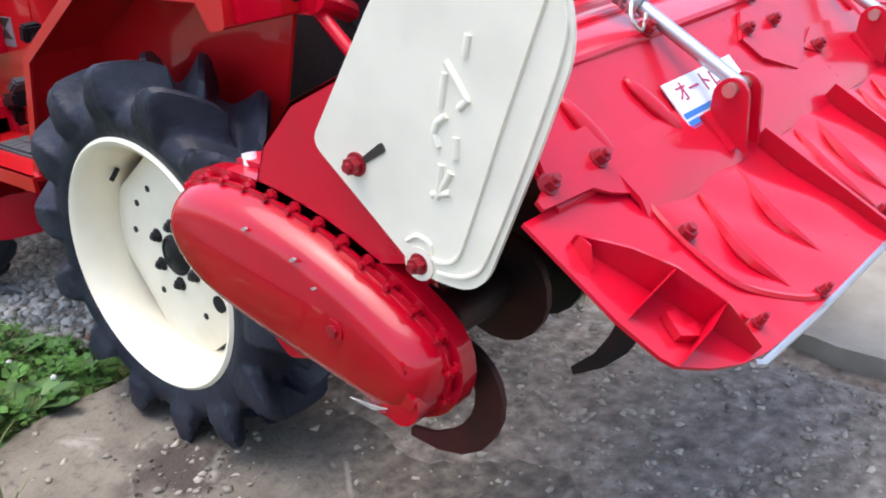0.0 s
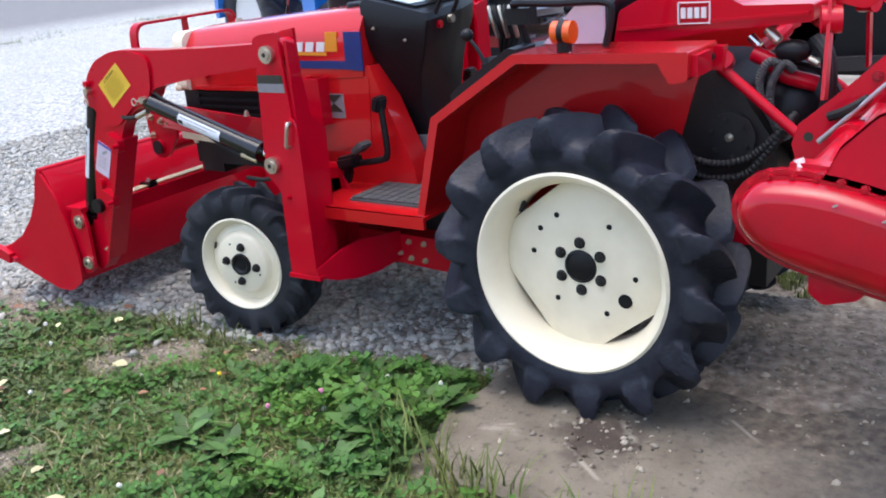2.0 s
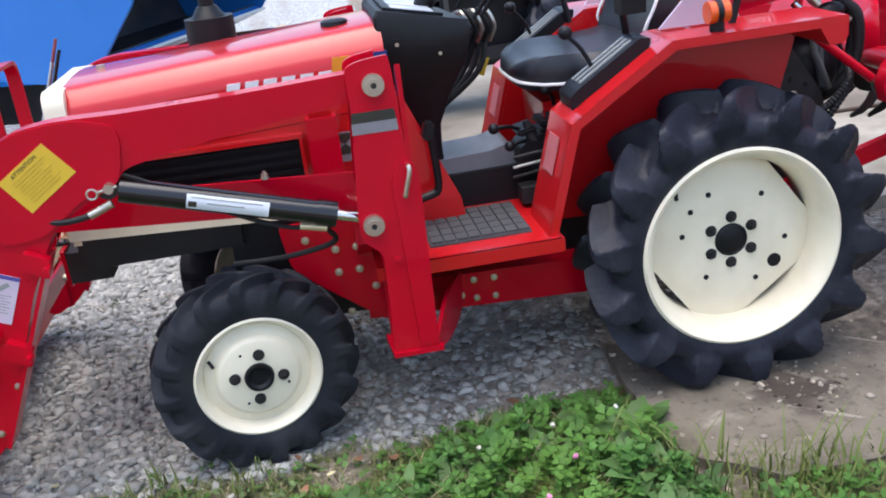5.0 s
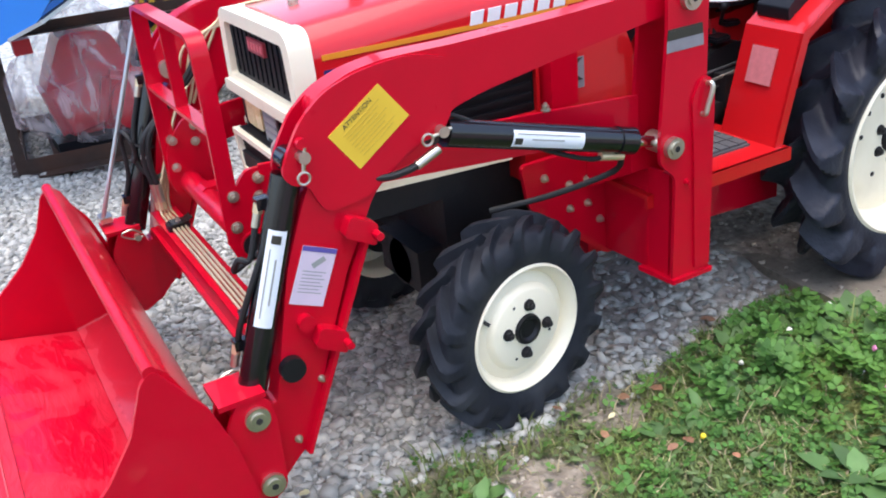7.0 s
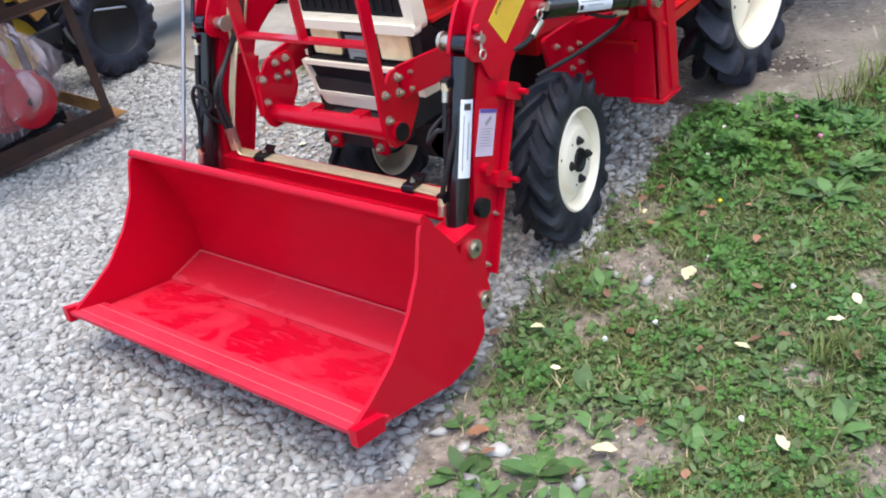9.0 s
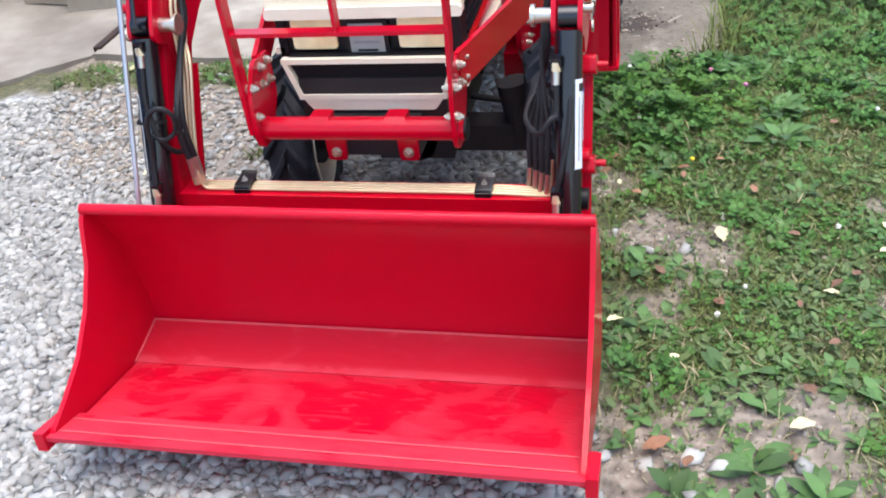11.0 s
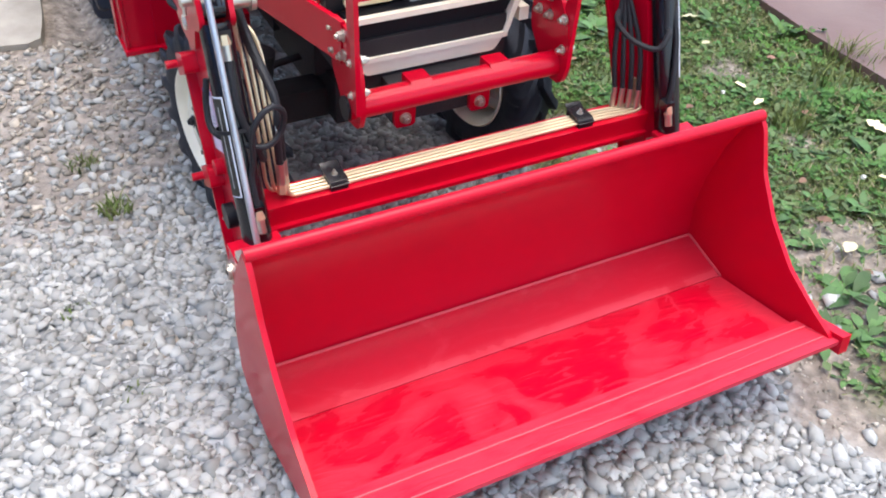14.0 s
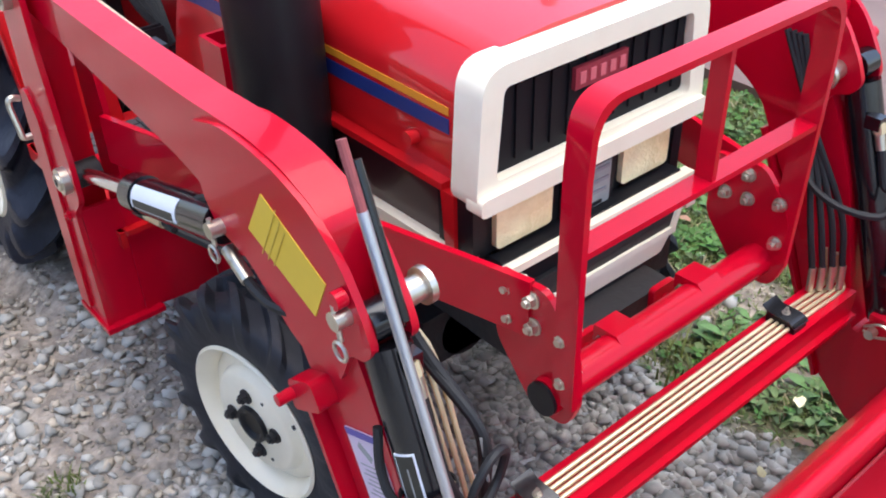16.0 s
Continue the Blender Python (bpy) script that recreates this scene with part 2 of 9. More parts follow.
def ground_material():
    """Bare soil, gravel bed and turf, laid by the vertex zones; grain and relief at two scales."""
    m = bpy.data.materials.new("ground_soil_and_gravel")
    m.use_nodes = True
    n, l = m.node_tree.nodes, m.node_tree.links
    b = n["Principled BSDF"]
    zone = n.new("ShaderNodeVertexColor")
    zone.layer_name = "zone"
    sep = n.new("ShaderNodeSeparateColor")
    l.new(zone.outputs[0], sep.inputs[0])
    co = n.new("ShaderNodeTexCoord")

    def noise_tex(scale, detail=5):
        t = n.new("ShaderNodeTexNoise")
        t.inputs["Scale"].default_value, t.inputs["Detail"].default_value = scale, detail
        l.new(co.outputs["Object"], t.inputs["Vector"])
        return t.outputs[0]

    def ramp(src, *stops):
        r = n.new("ShaderNodeValToRGB")
        r.color_ramp.elements[0].position, r.color_ramp.elements[0].color = stops[0][0], (*stops[0][1], 1)
        r.color_ramp.elements[1].position, r.color_ramp.elements[1].color = stops[-1][0], (*stops[-1][1], 1)
        for p, c in stops[1:-1]:
            r.color_ramp.elements.new(p).color = (*c, 1)
        l.new(src, r.inputs[0])
        return r.outputs[0]

    vor = n.new("ShaderNodeTexVoronoi")
    vor.inputs["Scale"].default_value = 42
    l.new(co.outputs["Object"], vor.inputs["Vector"])
    vsep = n.new("ShaderNodeSeparateColor")
    l.new(vor.outputs["Color"], vsep.inputs[0])
    gravel = ramp(vsep.outputs[0], (0.0, (0.2, 0.205, 0.2)), (0.5, (0.4, 0.41, 0.4)), (1.0, (0.6, 0.61, 0.6)))
    soil = ramp(noise_tex(24, 8), (0.3, (0.125, 0.101, 0.079)), (0.55, (0.275, 0.228, 0.181)), (0.75, (0.42, 0.365, 0.295)))
    turf = ramp(noise_tex(30, 8), (0.3, (0.05, 0.055, 0.022)), (0.55, (0.1, 0.105, 0.042)), (0.75, (0.2, 0.165, 0.1)))
    asphalt = ramp(noise_tex(60, 6), (0.3, (0.15, 0.15, 0.155)), (0.7, (0.25, 0.25, 0.25)))

    def mix(f, a, c):
        x = n.new("ShaderNodeMix")
        x.data_type = "RGBA"
        l.new(f, x.inputs[0]), l.new(a, x.inputs[6]), l.new(c, x.inputs[7])
        return x.outputs[2]

    c = mix(sep.outputs[0], soil, gravel)
    c = mix(sep.outputs[1], c, turf)
    c = mix(sep.outputs[2], c, asphalt)
    l.new(c, b.inputs["Base Color"])
    b.inputs["Roughness"].default_value = 0.95
    add = n.new("ShaderNodeMath")
    l.new(noise_tex(55, 6), add.inputs[0]), l.new(vor.outputs["Distance"], add.inputs[1])
    bp = n.new("ShaderNodeBump")
    bp.inputs["Strength"].default_value, bp.inputs["Distance"].default_value = 0.7, 0.012
    l.new(add.outputs[0], bp.inputs["Height"]), l.new(bp.outputs[0], b.inputs["Normal"])
    return m


def film_material():
    """Clear wrinkled packing film, see-through with milky folds."""
    m = bpy.data.materials.new("clear_packing_film")
    m.use_nodes = True
    n, l = m.node_tree.nodes, m.node_tree.links
    b = n["Principled BSDF"]
    b.inputs["Base Color"].default_value = (0.78, 0.66, 0.67, 1)
    b.inputs["Roughness"].default_value = 0.18
    tr = n.new("ShaderNodeBsdfTransparent")
    mx = n.new("ShaderNodeMixShader")
    t = n.new("ShaderNodeTexNoise")
    t.inputs["Scale"].default_value, t.inputs["Detail"].default_value, t.inputs["Distortion"].default_value = 7, 5, 0.8
    co = n.new("ShaderNodeTexCoord")
    mp = n.new("ShaderNodeMapping")
    mp.inputs["Scale"].default_value, mp.inputs["Rotation"].default_value = (1.0, 1.6, 0.45), (0.5, 0, 0)
    l.new(co.outputs["Object"], mp.inputs["Vector"]), l.new(mp.outputs[0], t.inputs["Vector"])
    r = n.new("ShaderNodeMapRange")
    r.inputs[1].default_value, r.inputs[2].default_value, r.inputs[3].default_value, r.inputs[4].default_value = 0.46, 0.72, 0.12, 0.7
    l.new(t.outputs[0], r.inputs[0]), l.new(r.outputs[0], mx.inputs[0])
    l.new(tr.outputs[0], mx.inputs[1]), l.new(b.outputs[0], mx.inputs[2])
    bp = n.new("ShaderNodeBump")
    bp.inputs["Strength"].default_value, bp.inputs["Distance"].default_value = 0.8, 0.02
    l.new(t.outputs[0], bp.inputs["Height"]), l.new(bp.outputs[0], b.inputs["Normal"])
    l.new(mx.outputs[0], n["Material Output"].inputs[0])
    return m


def dirty_concrete():
    """Weathered concrete with a spread of dark soil over its inner part, scratches and damp stains."""
    m = bpy.data.materials.new("dirty_concrete")
    m.use_nodes = True
    n, l = m.node_tree.nodes, m.node_tree.links
    b = n["Principled BSDF"]
    co = n.new("ShaderNodeTexCoord")

    def noise_tex(scale, detail=6, vec=None, dist=0.0):
        t = n.new("ShaderNodeTexNoise")
        t.inputs["Scale"].default_value, t.inputs["Detail"].default_value, t.inputs["Distortion"].default_value = scale, detail, dist
        l.new(vec or co.outputs["Object"], t.inputs["Vector"])
        return t.outputs[0]

    def ramp(src, lo, hi):
        r = n.new("ShaderNodeMapRange")
        r.inputs[1].default_value, r.inputs[2].default_value = lo, hi
        l.new(src, r.inputs[0])
        return r.outputs[0]

    def maths(op, a, c):
        x = n.new("ShaderNodeMath")
        x.operation = op
        for s, v in zip(x.inputs, (a, c)):
            if isinstance(v, float):
                s.default_value = v
            else:
                l.new(v, s)
        return x.outputs[0]

    def mix(f, a, c):
        x = n.new("ShaderNodeMix")
        x.data_type = "RGBA"
        l.new(f, x.inputs[0])
        for s, v in ((x.inputs[6], a), (x.inputs[7], c)):
            if isinstance(v, tuple):
                s.default_value = (*v, 1)
            else:
                l.new(v, s)
        return x.outputs[2]

    sep = n.new("ShaderNodeSeparateXYZ")
    l.new(co.outputs["Object"], sep.inputs[0])
    grain = noise_tex(40, 8)
    pale = mix(ramp(noise_tex(5, 7), 0.35, 0.7), (0.13, 0.107, 0.08), (0.235, 0.205, 0.16))
    pale = mix(ramp(grain, 0.35, 0.7), mix(ramp(grain, 0.3, 0.45), (0.1, 0.085, 0.065), pale), pale)
    soil = mix(ramp(noise_tex(28, 8), 0.35, 0.68), (0.08, 0.065, 0.05), (0.215, 0.178, 0.137))
    # soil lies thicker towards the tractor's middle
    edge = maths("ADD", maths("MULTIPLY", sep.outputs[0], 1.0), maths("MULTIPLY", sep.outputs[1], -0.45))
    cover = maths("ADD", edge, maths("MULTIPLY", noise_tex(3.2, 8, None, 0.6), 1.1))
    dirt = ramp(cover, 0.02, 0.42)
    wave = n.new("ShaderNodeTexVoronoi")
    wave.feature = "DISTANCE_TO_EDGE"
    wave.inputs["Scale"].default_value = 1.7
    l.new(co.outputs["Object"], wave.inputs["Vector"])
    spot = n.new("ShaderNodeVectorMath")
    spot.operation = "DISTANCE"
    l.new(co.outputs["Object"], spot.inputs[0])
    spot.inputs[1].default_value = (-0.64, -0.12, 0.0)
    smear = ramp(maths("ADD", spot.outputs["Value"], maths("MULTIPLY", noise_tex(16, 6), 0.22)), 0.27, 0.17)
    scratch = maths("MULTIPLY", ramp(wave.outputs["Distance"], 0.014, 0.004), ramp(noise_tex(6), 0.52, 0.6))
    colour = mix(dirt, pale, soil)
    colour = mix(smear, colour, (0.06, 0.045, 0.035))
    colour = mix(scratch, colour, (0.3, 0.27, 0.22))
    l.new(colour, b.inputs["Base Color"])
    b.inputs["Roughness"].default_value = 0.85
    bp = n.new("ShaderNodeBump")
    bp.inputs["Strength"].default_value, bp.inputs["Distance"].default_value = 0.7, 0.008
    l.new(noise_tex(70, 7), bp.inputs["Height"]), l.new(bp.outputs[0], b.inputs["Normal"])
    return m


def worn_paint(name, dusty, wiped, y_lo, y_hi, band, side, share, relief=0.6):
    """Red paint under a film of dust that is wiped off in curved smears; the dust is thick along y_lo..y_hi and near the cheeks."""
    m = bpy.data.materials.new(name)
    m.use_nodes = True
    n, l = m.node_tree.nodes, m.node_tree.links
    b = n["Principled BSDF"]
    co = n.new("ShaderNodeTexCoord")
    sep = n.new("ShaderNodeSeparateXYZ")
    l.new(co.outputs["Object"], sep.inputs[0])

    def noise_tex(scale, detail, squeeze, turn, dist):
        mp = n.new("ShaderNodeMapping")
        mp.inputs["Scale"].default_value, mp.inputs["Rotation"].default_value = squeeze, (0, 0, turn)
        l.new(co.outputs["Object"], mp.inputs["Vector"])
        t = n.new("ShaderNodeTexNoise")
        t.inputs["Scale"].default_value, t.inputs["Detail"].default_value, t.inputs["Distortion"].default_value = scale, detail, dist
        l.new(mp.outputs[0], t.inputs["Vector"])
        return t.outputs[0]

    def ramp(src, lo, hi, a=0.0, c=1.0):
        r = n.new("ShaderNodeMapRange")
        r.interpolation_type = "SMOOTHSTEP"
        for k, v in zip((1, 2, 3, 4), (lo, hi, a, c)):
            r.inputs[k].default_value = v
        l.new(src, r.inputs[0])
        return r.outputs[0]

    def maths(op, a, c=0.0):
        x = n.new("ShaderNodeMath")
        x.operation, x.use_clamp = op, op != "ABSOLUTE" and op != "SUBTRACT"
        for s, v in zip(x.inputs, (a, c)):
            if isinstance(v, float):
                s.default_value = v
            else:
                l.new(v, s)
        return x.outputs[0]

    smear = noise_tex(4.2, 5, (1.0, 1.5, 1.0), 0.5, 1.6)
    stroke = noise_tex(13, 4, (0.45, 1.6, 1.0), 0.75, 2.2)
    scratch = noise_tex(36, 3, (0.25, 2.0, 1.0), 0.9, 1.0)
    dust = ramp(smear, share - 0.15, share + 0.17)
    dust = maths("ADD", dust, maths("MULTIPLY", ramp(stroke, 0.52, 0.66), 0.75 * relief))
    heap = maths("ADD", ramp(sep.outputs[1], y_hi, y_lo), ramp(maths("ABSOLUTE", sep.outputs[0]), side, 0.615))
    heap = maths("MULTIPLY", heap, ramp(noise_tex(9, 5, (0.6, 1.0, 1.0), 0.2, 1.0), 0.3, 0.62, 0.25, 1.0))
    dust = maths("ADD", dust, maths("MULTIPLY", heap, band))
    dust = maths("ADD", dust, maths("MULTIPLY", ramp(scratch, 0.68, 0.76), 0.15))
    mix = n.new("ShaderNodeMix")
    mix.data_type = "RGBA"
    mix.inputs[6].default_value, mix.inputs[7].default_value = (*wiped, 1), (*dusty, 1)
    l.new(dust, mix.inputs[0]), l.new(mix.outputs[2], b.inputs["Base Color"])
    l.new(ramp(dust, 0.0, 1.0, 0.2, 0.5), b.inputs["Roughness"])
    b.inputs["Specular IOR Level"].default_value = 0.15
    l.new(ramp(dust, 0.0, 0.8, 0.5, 0.05), b.inputs["Coat Weight"])
    b.inputs["Coat Roughness"].default_value = 0.1
    bp = n.new("ShaderNodeBump")
    bp.inputs["Strength"].default_value, bp.inputs["Distance"].default_value = relief, 0.006
    l.new(stroke, bp.inputs["Height"]), l.new(bp.outputs[0], b.inputs["Normal"])
    return m


GROUND, FILM, DIRTY = ground_material(), film_material(), dirty_concrete()
SCUFF = worn_paint("scuffed_bucket_floor", (0.55, 0.022, 0.045), (0.53, 0.001, 0.019), 2.345, 2.4, 0.55, 0.54, 0.53)
HAZE = worn_paint("dusty_bucket_strip", (0.56, 0.05, 0.075), (0.46, 0.011, 0.027), 2.352, 2.318, 0.8, 0.6, 0.72, 0.08)
LIP = worn_paint("worn_bucket_lip", (0.56, 0.03, 0.055), (0.52, 0.008, 0.03), 2.72, 2.7, 0.9, 0.62, 0.55)


# ---------------------------------------------------------------- building helpers
def thing(name, at, label, category, group="", kind=""):
    ob = new(name)
    ob.empty_display_size = 0.1
    ob.location = at
    return tagged(ob, label, category, group, kind)


def mesh_of(name, bm, material, bevel=0.0, angle=35, segments=2):
    if bevel:
        edges = [e for e in bm.edges if len(e.link_faces) == 2 and e.calc_face_angle(0) > radians(30)]
        bmesh.ops.bevel(bm, geom=edges, offset=bevel, segments=segments, affect="EDGES", clamp_overlap=True)
    bmesh.ops.recalc_face_normals(bm, faces=bm.faces)
    me = bpy.data.meshes.new(name)
    bm.to_mesh(me)
    bm.free()
    me.materials.append(material)
    me.polygons.foreach_set("use_smooth", [True] * len(me.polygons))
    me.set_sharp_from_angle(angle=radians(angle))
    return me


def attach(ob, parent):
    ob.parent = parent
    if parent.data is None:
        ob.matrix_parent_inverse = Matrix.Translation(-parent.location)
    return ob


def part(name, bm, material, parent, label="", bevel=0.0, angle=35, segments=2):
    ob = new(name, mesh_of(name, bm, material, bevel, angle, segments))
    attach(ob, parent)
    return tagged(ob, label)


def single(name, bm, material, label, category, group="", kind="", bevel=0.0, angle=35):
    return tagged(new(name, mesh_of(name, bm, material, bevel, angle)), label, category, group, kind)


def at3(axis, p, q, h):
    return {"x": (h, p, q), "y": (p, h, q), "z": (p, q, h)}[axis]


def prism(pts, axis, a, b, bm=None):
    """A plate: the outline pts, in the two axes other than axis, from a to b along axis."""
    bm = bm or bmesh.new()
    lo = [bm.verts.new(at3(axis, p, q, a)) for p, q in pts]
    hi = [bm.verts.new(at3(axis, p, q, b)) for p, q in pts]
    n = len(pts)
    bm.faces.new(lo), bm.faces.new(hi[::-1])
    for i in range(n):
        bm.faces.new((lo[i], lo[(i + 1) % n], hi[(i + 1) % n], hi[i]))
    return bm


def box(lo, hi, bm=None):
    return prism([(lo[0], lo[1]), (hi[0], lo[1]), (hi[0], hi[1]), (lo[0], hi[1])], "z", lo[2], hi[2], bm)


def turned_box(centre, size, m, bm=None):
    """A box of that size, turned by the matrix m about its centre."""
    bm = bm or bmesh.new()
    bmesh.ops.create_cube(bm, size=1, matrix=Matrix.Translation(centre) @ m.to_4x4() @ Matrix.Diagonal((*size, 1)))
    return bm


def beam(p0, p1, w, h, bm=None, up=(0, 0, 1)):
    """A square bar from p0 to p1, w across and h along up."""
    bm = bm or bmesh.new()
    p0, p1 = Vector(p0), Vector(p1)
    d = (p1 - p0).normalized()
    s = d.cross(Vector(up)).normalized()
    u = s.cross(d)
    rings = [[p + s * (a * w / 2) + u * (c * h / 2) for a, c in ((-1, -1), (1, -1), (1, 1), (-1, 1))] for p in (p0, p1)]
    return loft(rings, bm)


def loft(rings, bm=None, cap=True, closed=True):
    bm = bm or bmesh.new()
    vs = [[bm.verts.new(p) for p in r] for r in rings]
    n = len(rings[0])
    for a, b in zip(vs, vs[1:]):
        for i in range(n if closed else n - 1):
            bm.faces.new((a[i], a[(i + 1) % n], b[(i + 1) % n], b[i]))
    if cap:
        bm.faces.new(vs[0]), bm.faces.new(vs[-1][::-1])
    return bm


def rounded(pts, r, n=5):
    """The outline pts with its corners rounded; r is one radius or one a corner."""
    out = []
    k = len(pts)
    for i, p in enumerate(pts):
        p, a, b = Vector(p), Vector(pts[i - 1]), Vector(pts[(i + 1) % k])
        ri = r[i] if isinstance(r, (list, tuple)) else r
        if ri <= 0:
            out.append(tuple(p))
            continue
        da, db = (a - p), (b - p)
        cut = min(ri, da.length * 0.48, db.length * 0.48)
        s, e = p + da.normalized() * cut, p + db.normalized() * cut
        for j in range(n + 1):
            t = j / n
            out.append(tuple(s * (1 - t) ** 2 + p * 2 * t * (1 - t) + e * t * t))
    return out


def spline(pts, n=8):
    pts = [Vector(p) for p in pts]
    q = [pts[0] * 2 - pts[1]] + pts + [pts[-1] * 2 - pts[-2]]
    out = []
    for i in range(1, len(q) - 2):
        for j in range(n):
            t = j / n
            a, b, c, d = q[i - 1:i + 3]
            out.append(0.5 * ((2 * b) + (c - a) * t + (2 * a - 5 * b + 4 * c - d) * t * t + (3 * b - a - 3 * c + d) * t ** 3))
    return out + [pts[-1]]


def tube(pts, r, seg=8, smooth=6, bm=None):
    bm = bm or bmesh.new()
    path = spline(pts, smooth) if smooth else [Vector(p) for p in pts]
    up = Vector((0.31, 0.17, 0.93))
    rings = []
    for i, p in enumerate(path):
        d = (path[min(i + 1, len(path) - 1)] - path[max(i - 1, 0)]).normalized()
        s = d.cross(up)
        s = s.normalized() if s.length > 1e-4 else Vector((1, 0, 0))
        up = s.cross(d).normalized()
        rad = r(i / (len(path) - 1)) if callable(r) else r
        rings.append([p + (s * math.cos(k * math.tau / seg) + up * math.sin(k * math.tau / seg)) * rad for k in range(seg)])
    return loft(rings, bm)


def rod(p0, p1, r, seg=16, r1=None, bm=None):
    p0, p1 = Vector(p0), Vector(p1)
    d = (p1 - p0).normalized()
    s = d.orthogonal().normalized()
    u = d.cross(s)
    rr = (r, r if r1 is None else r1)
    return loft([[p + (s * math.cos(k * math.tau / seg) + u * math.sin(k * math.tau / seg)) * q for k in range(seg)] for p, q in zip((p0, p1), rr)], bm)


def lathe(prof, centre, sx=1, seg=48, bm=None, closed=True):
    """Turns the profile (along, radius) about a line parallel to x through centre; sx mirrors it. A closed profile is a ring of its own."""
    bm = bm or bmesh.new()
    cx, cy, cz = centre
    vs = []
    for a, r in prof:
        if r < 1e-6:
            vs.append([bm.verts.new((cx + sx * a, cy, cz))] * seg)
        else:
            vs.append([bm.verts.new((cx + sx * a, cy + r * math.cos(k * math.tau / seg), cz + r * math.sin(k * math.tau / seg))) for k in range(seg)])
    pairs = list(zip(vs, vs[1:]))
    if closed:
        pairs.append((vs[-1], vs[0]))
    for a, b in pairs:
        for k in range(seg):
            f = [a[k], a[(k + 1) % seg], b[(k + 1) % seg], b[k]]
            f = [v for i, v in enumerate(f) if v not in f[:i]]
            if len(f) > 2:
                bm.faces.new(f)
    return bm


def bolt(p, d, r=0.009, h=0.008, washer=True, bm=None):
    """A hex head on a washer at p, its head along d."""
    bm = bm or bmesh.new()
    p, d = Vector(p), Vector(d).normalized()
    if washer:
        rod(p - d * 0.001, p + d * 0.003, r * 1.35, 14, bm=bm)
        p = p + d * 0.003
    rod(p, p + d * h, r, 6, bm=bm)
    rod(p + d * h, p + d * (h + 0.006), r * 0.55, 8, bm=bm)
    return bm


def ball(c, r, bm=None, sub=2, scale=(1, 1, 1)):
    bm = bm or bmesh.new()
    bmesh.ops.create_icosphere(bm, subdivisions=sub, radius=r, matrix=Matrix.Translation(c) @ Matrix.Diagonal((*scale, 1)))
    return bm


def quad_plate(c, u, v, t=0.0015, bm=None):
    """A thin label: centre c, half extents u and v (vectors), lifted t."""
    bm = bm or bmesh.new()
    c, u, v = Vector(c), Vector(u), Vector(v)
    nrm = u.cross(v).normalized() * t
    return loft([[c - u - v + k, c + u - v + k, c + u + v + k, c - u + v + k] for k in (nrm * 0, nrm)], bm)


def words(text, size, m, material, parent, name="lettering", label=""):
    cu = bpy.data.curves.new(name, "FONT")
    cu.body, cu.size, cu.align_x, cu.align_y, cu.extrude = text, size, "CENTER", "CENTER", 0.0006
    tmp = bpy.data.objects.new("text_source", cu)
    me = bpy.data.meshes.new_from_object(tmp)
    bpy.data.objects.remove(tmp)
    me.transform(m)
    me.materials.append(material)
    ob = new(name, me)
    attach(ob, parent)
    return tagged(ob, label)


def basis(c, u, v):
    """A matrix whose x runs along u and y along v, at c."""
    u, v = Vector(u).normalized(), Vector(v).normalized()
    w = u.cross(v).normalized()
    v = w.cross(u)
    return Matrix(((u.x, v.x, w.x, c[0]), (u.y, v.y, w.y, c[1]), (u.z, v.z, w.z, c[2]), (0, 0, 0, 1)))


# ---------------------------------------------------------------- ground and slabs
def smooth01(a, b, x):
    t = np.clip((x - a) / (b - a), 0, 1)
    return t * t * (3 - 2 * t)


def wobble(x, y, s, k=0.0):
    """A cheap smooth noise in -1..1 for arrays."""
    x, y = np.asarray(x, float) * s, np.asarray(y, float) * s
    return (np.sin(1.3 * x + 2.1 * y + 1.7 + k) + np.sin(-2.3 * x + 1.1 * y + 0.3 + 2 * k) + np.sin(3.7 * x + 2.9 * y + 4.1 + k)
            + np.sin(-1.9 * x - 4.3 * y + 2.2 - k)) / 4


def turf_edge(y):
    """The x at which the lawn ends against the gravel."""
    y = np.asarray(y, float)
    inner = np.interp(y, [-8, 0.28, 0.34, 0.6, 0.95, 1.4, 1.75, 2.2, 2.5, 2.9, 3.6, 6.0], [-1.02, -1.0, -0.42, -0.44, -0.47, -0.52, -0.47, -0.55, -0.66, -0.76, -1.0, -1.3])
    return inner + 0.05 * wobble(y, y * 0.3, 5.0)


